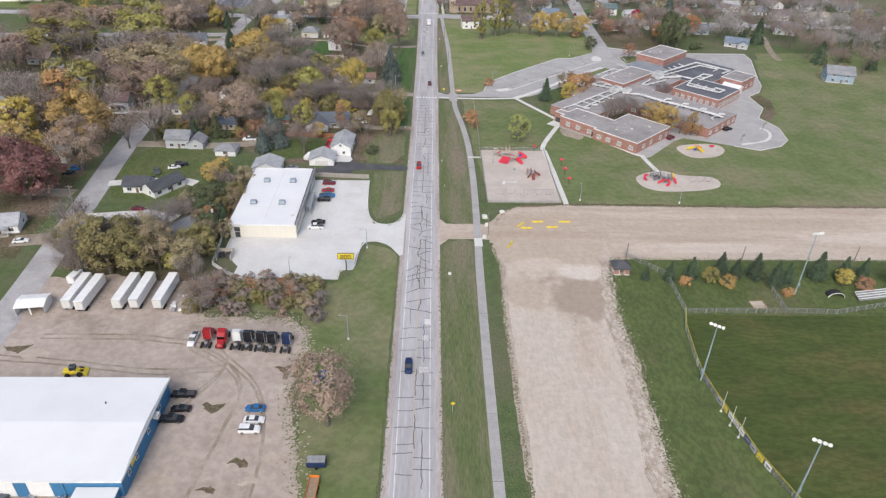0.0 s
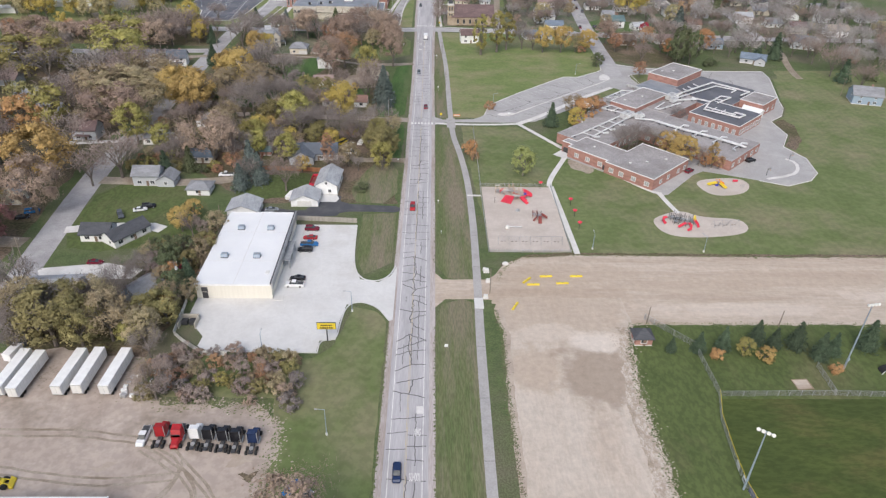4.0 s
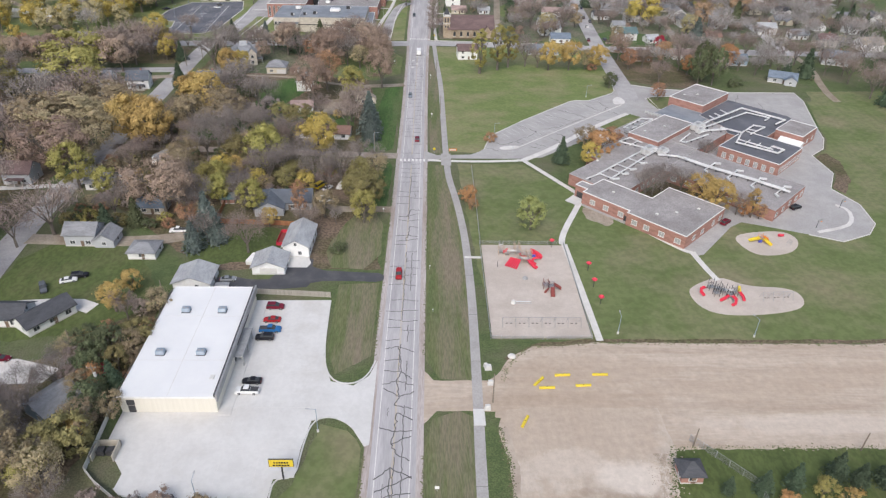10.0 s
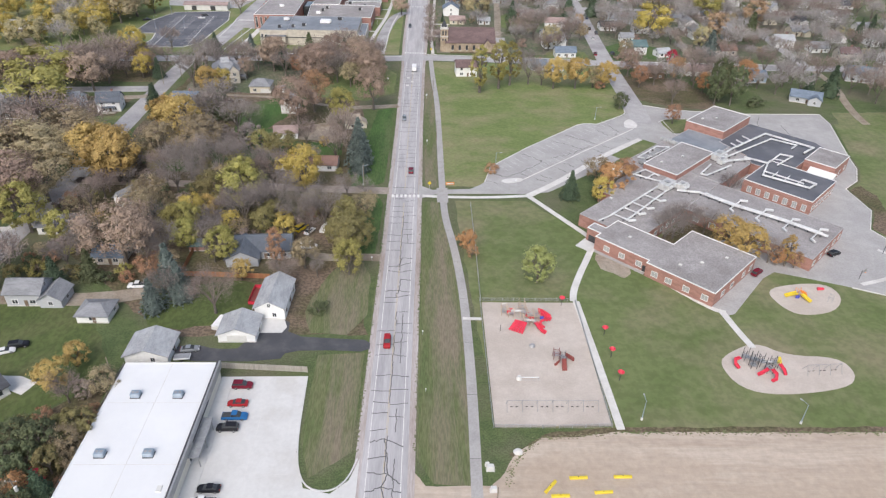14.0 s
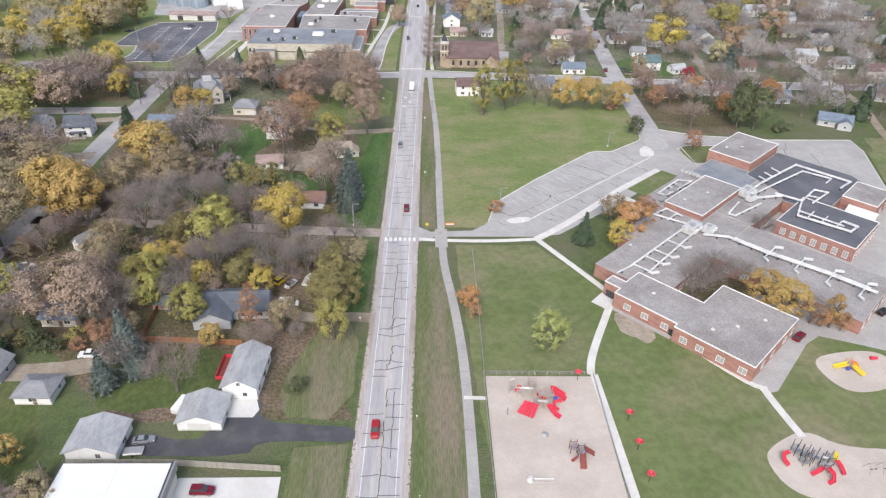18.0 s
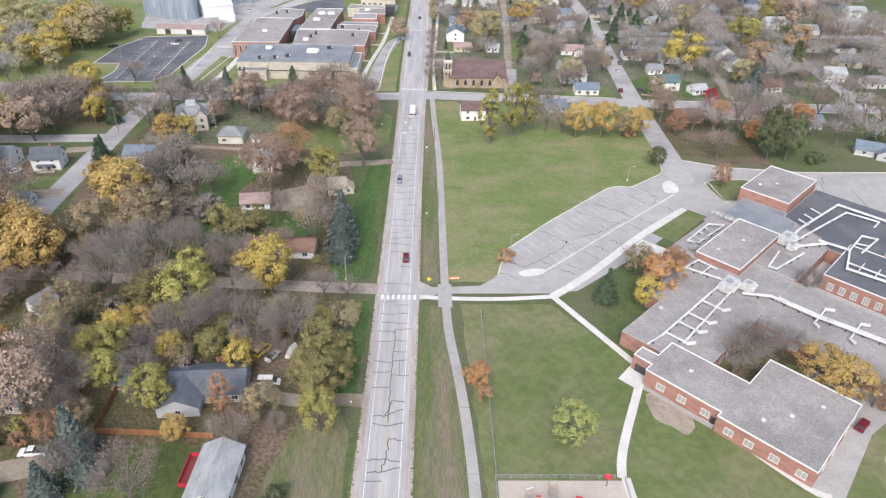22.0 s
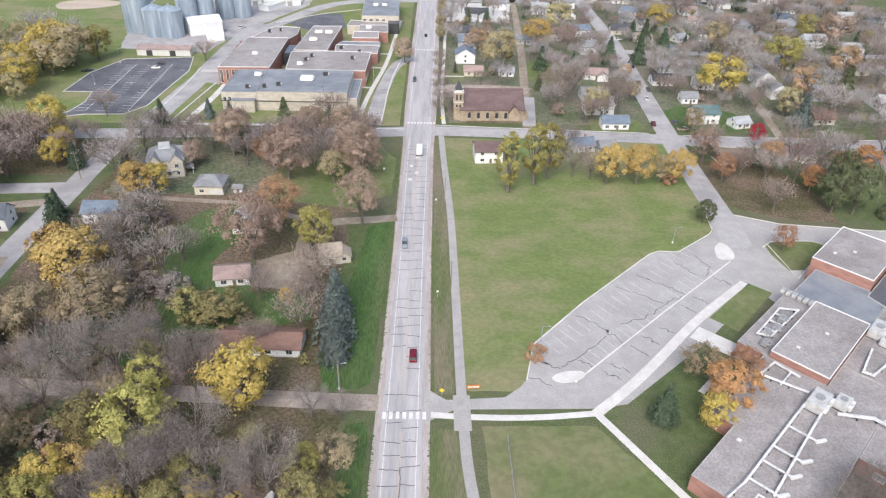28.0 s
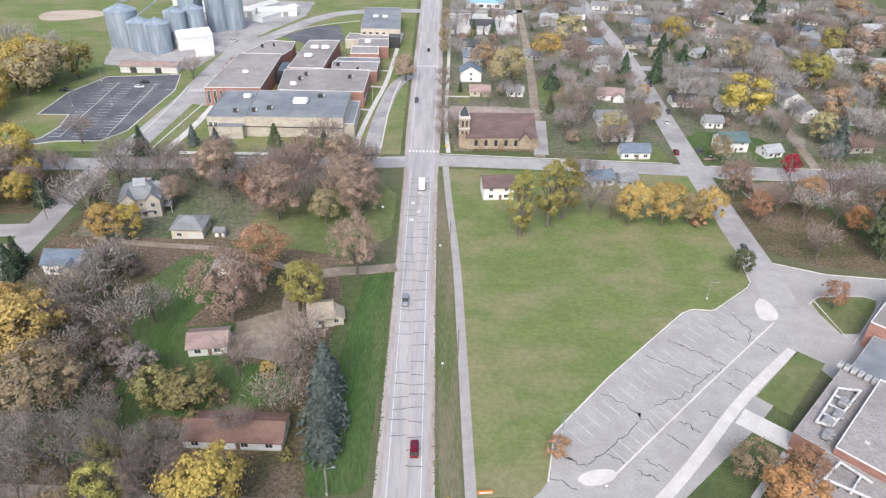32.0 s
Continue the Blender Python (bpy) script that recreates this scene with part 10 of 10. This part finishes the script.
chute("slide", [(1.4, 1.2, 1.1), (2.4, 1.0, 0.7), (3.2, 0.8, 0.3)], b3, M["orange"], 0.5)
part("panel", box(-0.8, 0.2, -0.8, -0.4, 0.1, 0.9), M["playblue"], b3)
toy = tagged(empty("spring_rider", 124.6, 268.0, 0.07), "small red toddler climber", "playground set")
part("body", rod((-0.9, 0, 0.5), (0.9, 0, 0.5), 0.5, 0.4, 8), M["red"], toy)
part("base", rod((0, 0, 0), (0, 0, 0.5), 0.25), M["dark"], toy)
for x, y in ((126.0, 264.2), (125.0, 262.6)):
    ob = tagged(empty("climbing_arch", x, y, 0.07, 40), "thin grey climbing arch", "playground set")
    for sy in (-0.5, 0.5):
        part("rail", add_rod(rod((-1.2, sy, 0), (0, sy, 1.2), 0.04), (0, sy, 1.2), (1.2, sy, 0), 0.04), M["steel"], ob)
    part("rung", rod((0, -0.5, 1.2), (0, 0.5, 1.2), 0.04), M["steel"], ob)
for x, y in ((155.7, 288.5), (139.6, 273.8)):
    ob = tagged(empty("basketball_hoop", x, y, 0.06, 30), "grey basketball hoop on a pole", "basketball hoop")
    part("pole", rod((0, 0, 0), (0, 0, 3.2), 0.09), M["dark"], ob)
    part("backboard", box(-0.9, 0.9, -0.65, -0.6, 2.9, 4.0), M["steel"], ob)
    part("hoop", add_rod(bmesh.new(), (0, -0.95, 3.0), (0, -0.95, 3.05), 0.25, None, 12), M["orange"], ob)

# ---------------------------------------------------------------- fences, poles, signs


def fence(name, pts, h, post_m, panel_m, label, every=2.5, board=0.0, mesh=False, cap=None):
    """A fence along a line: posts, rails and boards, or a light wire infill."""
    ob = tagged(empty(name, pts[0][0], pts[0][1], 0.0), label, "fence")
    ox, oy = pts[0]
    for a, b in zip(pts, pts[1:]):
        L = math.hypot(b[0] - a[0], b[1] - a[1])
        rz = math.degrees(math.atan2(b[1] - a[1], b[0] - a[0]))
        n = max(1, round(L / every))
        for i in range(n + 1):
            t = i / n
            q = part("post", box(-0.05, 0.05, -0.05, 0.05, 0, h + 0.05), post_m, ob)
            q.matrix_local = pose(a[0] + (b[0] - a[0]) * t - ox, a[1] + (b[1] - a[1]) * t - oy, 0, 0, 0, rz)
        base = pose(a[0] - ox, a[1] - oy, 0, 0, 0, rz)
        if mesh:
            bm = bmesh.new()
            k = int(L / 0.22)
            for i in range(k):
                x0 = L * i / k
                add_box(bm, x0 - 0.018, x0 + 0.018, -0.01, 0.01, 0.05, h)
            for zz in (0.25 * h, 0.5 * h, 0.75 * h):
                add_box(bm, 0, L, -0.012, 0.012, zz - 0.015, zz + 0.015)
            part("wire_mesh", bm, panel_m, ob).matrix_local = base
        elif board:
            k = max(1, int(L / board))
            me = None
            for i in range(k):
                if me is None:
                    o = part("board", box(0.01, L / k - 0.01, -0.03, 0.03, 0.05, h, 0), panel_m, ob)
                    me = o.data
                else:
                    o = new("board", me)
                    o.parent = ob
                o.matrix_local = base @ pose(L * i / k, 0.012 * (i % 2), 0)
        part("top_rail", rod((0, 0, h), (L, 0, h), 0.06 if cap else 0.035), cap or post_m, ob).matrix_local = base
    return ob


fence("board_fence", [(-64.7, 273.7), (-55.1, 273.4), (-38.5, 272.4)], 1.8, M["cedar"], M["cedar"], "reddish cedar board fence behind the yard", 2.4, 0.6)
fence("board_fence", [(-64.7, 273.9), (-65.0, 289.5)], 1.8, M["cedar"], M["cedar"], "reddish cedar board fence with gaps", 2.4, 0.6)
fence("board_fence", [(-66.0, 234.2), (-44.3, 234.2), (-21.6, 232.6)], 1.9, M["greywood"], M["greywood"], "weathered grey board fence behind the store", 2.4, 0.6)
fence("board_fence", [(-66.2, 187), (-66.2, 233.8)], 1.9, M["greywood"], M["greywood"], "weathered grey board fence beside the store", 2.4, 0.9)
fence("vinyl_fence", [(-65.8, 186.5), (-64.9, 172.0), (-61.5, 168.8), (-55.0, 164.0), (-48.8, 163.7)], 1.6, M["white"], M["offwhite"], "white vinyl panel fence at the lot edge", 2.4, 1.2)
fence("chain_fence", [(23.4, 318), (23.3, 290), (23.0, 262.4)], 1.5, M["chrome"], M["steel"], "grey chain-link fence beside the lawn", 3.0, mesh=True)
fence("chain_fence", [(22.8, 262.2), (22.6, 214.6), (36.5, 214.4)], 1.2, M["chrome"], M["steel"], "grey chain-link playground fence", 3.0, mesh=True)
fence("chain_fence", [(37.5, 214.4), (49.6, 214.7), (50.0, 261.6)], 1.2, M["chrome"], M["steel"], "grey chain-link playground fence", 3.0, mesh=True)
fence("chain_fence", [(23.0, 261.9), (48.0, 261.9)], 1.2, M["chrome"], M["steel"], "grey chain-link playground fence", 3.0, mesh=True)
fence("chain_fence", [(64, 180), (74.2, 168.1), (74.3, 150.3)], 2.0, M["chrome"], M["steel"], "grey chain-link ball field fence", 3.0, mesh=True)
fence("outfield_fence", [(74.3, 150.3), (71.8, 142.2), (70.4, 131), (69.9, 123.6), (70.6, 116), (71.7, 110), (73.3, 98.4), (76.2, 88.2), (80.5, 75)], 2.0, M["steel"], M["steel"], "outfield fence with a yellow top guard", 2.6, mesh=True, cap=M["yellow"])
fence("chain_fence", [(74.3, 149.8), (103.4, 150.2), (118, 149.8), (134, 153.4), (150, 157)], 1.8, M["chrome"], M["steel"], "grey chain-link backstop fence", 3.0, mesh=True)
fence("chain_fence", [(103.8, 160.5), (103.4, 150.6)], 1.8, M["chrome"], M["steel"], "short grey chain-link fence", 3.0, mesh=True)
banner_paints = (M["offwhite"], M["white"], paint("banner_navy", (0.10, 0.11, 0.25)), paint("banner_grey", (0.45, 0.45, 0.5)), M["yellow"], M["white"])
for k, (x, y, rz) in enumerate(((70.25, 128, 83), (70.0, 124, 85), (70.35, 121, 96), (70.9, 114.4, 100), (71.3, 112.0, 100), (71.75, 109.4, 98), (72.1, 107.2, 98), (72.4, 104.8, 98), (72.75, 102.4, 98), (73.05, 100, 98), (73.5, 97.5, 106), (74.2, 95, 106))):
    ob = tagged(empty("banner", x - 0.1, y, 0, rz), "advertising banner on the outfield fence", "banner", group="fence banners")
    part("sheet", box(-1.0, 1.0, 0.06, 0.1, 0.35, 1.85), banner_paints[k % 6], ob)
    part("printed_bar", box(-0.7, 0.7, 0.1, 0.115, 1.0, 1.3), M["dark"] if k % 2 else M["steel"], ob)
    part("printed_bar", box(-0.5, 0.5, 0.1, 0.115, 0.65, 0.8), M["dark"], ob)


def light_tower(x, y, h, rz):
    ob = tagged(empty("field_light", x, y, 0, rz), "tall galvanised ball field light mast", "light mast", group="field light masts")
    part("mast", rod((0, 0, 0), (0, 0, h), 0.24, 0.11, 8), M["galv"], ob)
    part("cross_arm", rod((-1.6, 0, h - 0.1), (1.6, 0, h - 0.1), 0.08), M["galv"], ob)
    for k in (-1.4, -0.5, 0.5, 1.4):
        l_ = part("floodlight", rod((k, -0.05, h), (k, -0.5, h + 0.15), 0.22, 0.42, 10), M["white"], ob)
        part("lens", rod((k, -0.5, h + 0.15), (k, -0.54, h + 0.16), 0.4, 0.4, 10), M["lamp_glass"], l_)
    part("control_box", box(-0.25, 0.25, -0.4, -0.2, 3.0, 3.9), M["galv"], ob)
    return ob


light_tower(69.3, 122.6, 17.5, -35)
light_tower(110.6, 159.8, 21, 10)
light_tower(76.6, 87.4, 17.5, -30)
light_tower(150, 110, 19, 60)
for x, y in ((73.0, 112), (73.4, 107.5), (74.0, 104)):
    ob = tagged(empty("foul_pole", x - 2.6, y, 0), "short white flag pole by the outfield fence", "pole", group="white poles at the fence")
    part("shaft", rod((0, 0, 0), (0, 0, 6.5), 0.09, 0.05), M["offwhite"], ob)
    part("footing", rod((0, 0, 0), (0, 0, 0.3), 0.3), M["concrete"], ob)


def pole(x, y, h, label="weathered wooden utility pole", arm=True, lean=0.0, name="utility_pole"):
    ob = tagged(empty(name, x, y, 0, drng.uniform(-8, 8)), label, "utility pole", group="utility poles")
    part("shaft", rod((0, 0, -0.1), (lean, 0, h), 0.17, 0.11, 7), M["pole"], ob)
    if arm:
        part("cross_arm", box(lean - 1.1, lean + 1.1, -0.07, 0.07, h - 0.8, h - 0.65), M["pole"], ob)
        for k in (-0.95, 0, 0.95):
            part("insulator", rod((lean + k, 0, h - 0.65), (lean + k, 0, h - 0.4), 0.06), M["offwhite"], ob)
    return ob


for x, y, h, arm, lean in ((101.3, 177.2, 5.5, False, 0.1), (137.7, 177, 6, False, 0.1), (64.4, 178.6, 5.5, False, 0.1), (21.2, 191.6, 9, False, -0.2), (-69.5, 193.2, 10, True, -0.6), (-82, 207, 9, False, 0), (-66.5, 228, 9, False, 0), (12.2, 376, 9, False, 0), (11.2, 430, 9, False, 0), (-124.8, 443, 11, True, 0), (-118, 451, 11, True, 0), (-121, 205, 10, True, 0.4), (-15.5, 333.4, 9, False, 0), (222, 372, 10, True, 0)):
    pole(x, y, h, arm=arm, lean=lean)
for x, y in ((-69.3, 193.4),):
    ob = tagged(empty("transformer", x - 0.4, y - 0.3, 6.8), "grey pole-mounted transformer can", "transformer")
    part("can", rod((0, 0, 0), (0, 0, 1.1), 0.32, None, 10), M["offwhite"], ob)
    part("bracket", box(0.2, 0.5, -0.05, 0.05, 0.3, 0.8), M["steel"], ob)


def street_lamp(x, y, h, rz, label="grey steel street lamp with a short arm", arm=1.6):
    ob = tagged(empty("street_lamp", x, y, 0, rz), label, "street lamp", group="street lamps")
    part("post", rod((0, 0, 0), (0, 0, h), 0.11, 0.07, 7), M["galv"], ob)
    part("base", rod((0, 0, 0), (0, 0, 0.6), 0.28, 0.28, 8), M["concrete"], ob)
    part("arm", rod((0, 0, h - 0.1), (arm, 0, h + 0.1), 0.05), M["galv"], ob)
    part("lamp_head", box(arm - 0.1, arm + 0.6, -0.16, 0.16, h + 0.02, h + 0.2, 0.04), M["steel"], ob)


for x, y, h, rz in ((-39.7, 164.3, 7, 90), (-18.5, 182.8, 7, 180), (-15.7, 333.4, 8, 10), (93.6, 215.8, 6, 120), (57, 217, 6, 90), (-165, 508.7, 8, 0), (-163.8, 548, 8, 0), (-146.4, 550.5, 8, 0), (-165, 583.7, 8, 0), (-102.4, 518.8, 8, 0), (35.2, 350.5, 6, 0), (86, 402, 6, 0), (-19.9, 137.4, 8, 180)):
    street_lamp(x, y, h, rz)

# store pylon sign, with the lettering as plain bars
sign = tagged(empty("store_sign", -23.8, 170.0, 0), "yellow store sign board on a dark post", "sign")
part("post", box(-0.15, 0.15, -0.15, 0.15, 0, 4.2), M["dark"], sign)
part("board", box(-2.4, 2.4, -0.2, 0.2, 4.1, 6.1, 0.04), M["yellow"], sign)
part("frame", box(-2.5, 2.5, -0.14, 0.14, 4.0, 6.2), M["dark"], sign)
for z, w_ in ((5.35, 1.55), (4.55, 1.75)):
    for k in range(6):
        part("letter_bar", box(-w_ + k * w_ / 3 + 0.05, -w_ + (k + 1) * w_ / 3 - 0.08, -0.225, -0.2, z - 0.22, z + 0.22), M["black"], sign)
dump = tagged(empty("dumpster_enclosure", -62.2, 176.8, 0.05, 0), "tan walled dumpster enclosure with grey bins", "enclosure")
for a in ((-2.4, -2.2, -2.2, 2.2), (2.0, 2.2, -2.2, 2.2), (-2.4, 2.2, 2.0, 2.2)):
    part("screen_wall", box(*a, 0, 1.8), M["tan"], dump)
for px in (-1.1, 0.9):
    part("bin", loft([section(px - 0.8, 0.8, 0.1, 1.3, 0.02), section(px + 0.8, 0.8, 0.1, 1.5, 0.02)]), M["dark"], dump)
for k, (x, y, rz) in enumerate(((33.0, 198.6, 48), (39.2, 200.8, 2), (48.6, 201.0, 0), (34.7, 196.4, 2), (43.7, 197.2, 3), (28.0, 185.6, 62))):
    ob = tagged(empty("road_barrier", x, y, 0.04, rz), "yellow painted concrete barrier lying on the dirt", "barrier", group="yellow barriers")
    part("block", loft([section(-1.9, 0.32, 0, 0.45, 0.1), section(1.9, 0.32, 0, 0.45, 0.1)]), M["yellow"], ob)
    part("lifting_eye", rod((0, 0, 0.42), (0, 0, 0.52), 0.1), M["dark"], ob)
rock = bmesh.new()
bmesh.ops.create_icosphere(rock, subdivisions=2, radius=1.0)
for v in rock.verts:
    v.co = Vector((v.co.x * 1.1, v.co.y * 0.9, max(-0.2, v.co.z * 0.6))) * (1 + 0.25 * noise.noise(v.co * 1.7))
ob = tagged(part("boulder", rock, M["concrete"]), "large pale boulder at the dirt edge", "boulder")
ob.matrix_world = pose(27.4, 207.6, 0.2)
for x, y, w_, h in ((21.0, 203.2, 0.7, 1.2), (21.2, 197.8, 0.6, 1.1), (20.4, 204.2, 0.4, 0.9), (19.8, 189.6, 0.6, 1.2)):
    ob = tagged(empty("utility_box", x, y, 0.02), "beige metal utility box", "utility box", group="utility boxes")
    part("cabinet", box(-w_, w_, -w_ * 0.7, w_ * 0.7, 0.1, h, 0.05), M["offwhite"], ob)
    part("pad", box(-w_ * 1.3, w_ * 1.3, -w_, w_, 0, 0.1), M["concrete"], ob)
for x, y, h, m_, sz in ((6.9, 111.8, 2.6, "yellow", 0.42), (7.7, 167.0, 1.2, "white", 0.45), (8.9, 330.6, 2.6, "yellow", 0.5), (10.9, 503.4, 2.6, "yellow", 0.5), (6.6, 247, 1.4, "white", 0.2), (7.4, 226, 1.0, "white", 0.15), (-9.2, 282.5, 1.3, "white", 0.25), (8.0, 426, 2.3, "white", 0.35), (-12, 452, 1.6, "white", 0.4), (41.5, 334.6, 2.0, "white", 0.3), (8.2, 371, 2.0, "white", 0.3)):
    ob = tagged(empty("road_sign", x, y, 0, 0), "%s sign plate on a thin steel post" % m_, "sign", group="road signs")
    part("post", rod((0, 0, 0), (0, 0, h), 0.04), M["chrome"], ob)
    q = part("plate", box(-sz, sz, -0.03, 0.0, -sz, sz), M[m_], ob)
    q.matrix_local = pose(0, -0.05, h, 0, 45 if m_ == "yellow" else 0, 0)
ob = tagged(empty("school_sign", 16.6, 333.6, 0, 4), "low orange and white school sign on posts", "sign")
part("board", box(-1.6, 1.6, -0.12, 0.12, 0.5, 1.4), M["orange"], ob)
part("panel", box(-1.3, 1.3, -0.15, -0.12, 0.7, 1.2), M["offwhite"], ob)
for px in (-1.3, 1.3):
    part("post", box(px - 0.08, px + 0.08, -0.08, 0.08, 0, 0.6), M["wood"], ob)
for x, y in ((-27.5, 505.5), (-24, 560)):
    ob = tagged(empty("flag_pole", x, y, 0), "thin white flag pole", "flag pole")
    part("shaft", rod((0, 0, 0), (0, 0, 9), 0.07, 0.04), M["white"], ob)
    part("ball", rod((0, 0, 9), (0, 0, 9.15), 0.1), M["yellow"], ob)

# ball field pieces
pit = tagged(empty("bullpen_mound", 97, 154, 0.02, 4), "square dirt bullpen mound with timber edge", "mound")
part("dirt", box(-1.9, 1.9, -1.6, 1.6, 0, 0.12), M["dirt"], pit)
for a in ((-2.1, 2.1, -1.8, -1.6), (-2.1, 2.1, 1.6, 1.8), (-2.1, -1.9, -1.6, 1.6), (1.9, 2.1, -1.6, 1.6)):
    part("timber", box(*a, 0, 0.22), M["wood"], pit)
cage = tagged(empty("folded_net", 122.1, 158.8, 0.03), "black hooped shelter with a white rim", "shelter")
bm = bmesh.new()
n = 16
rows = []
for i in range(n + 1):
    t = math.pi * i / n
    rows.append([bm.verts.new((-2.4 * math.cos(t), yy, 1.6 * math.sin(t))) for yy in (-1.0, 1.2)])
for a, b in zip(rows, rows[1:]):
    bm.faces.new((a[0], a[1], b[1], b[0]))
bmesh.ops.recalc_face_normals(bm, faces=bm.faces)
bmesh.ops.solidify(bm, geom=bm.faces, thickness=0.12)
part("cover", bm, M["black"], cage)
bm = bmesh.new()
for i in range(n):
    t, u = math.pi * i / n, math.pi * (i + 1) / n
    add_rod(bm, (-2.45 * math.cos(t), -1.05, 1.65 * math.sin(t)), (-2.45 * math.cos(u), -1.05, 1.65 * math.sin(u)), 0.1)
part("rim", bm, M["white"], cage)
stand = tagged(empty("bleachers", 134, 157.5, 0.03, 10), "white aluminium bleacher benches", "bleachers")
for k in range(4):
    part("bench", box(-6, 6, k * 0.7, k * 0.7 + 0.35, 0.4 + k * 0.35, 0.48 + k * 0.35), M["white"], stand)
    part("riser", box(-6, 6, k * 0.7 - 0.3, k * 0.7, 0.12 + k * 0.35, 0.18 + k * 0.35), M["steel"], stand)
for px in (-5, -2, 2, 5):
    part("support", prism([(px - 0.05, 0), (px + 0.05, 0), (px + 0.05, 2.4), (px - 0.05, 2.4)], 0, 0.4), M["steel"], stand)
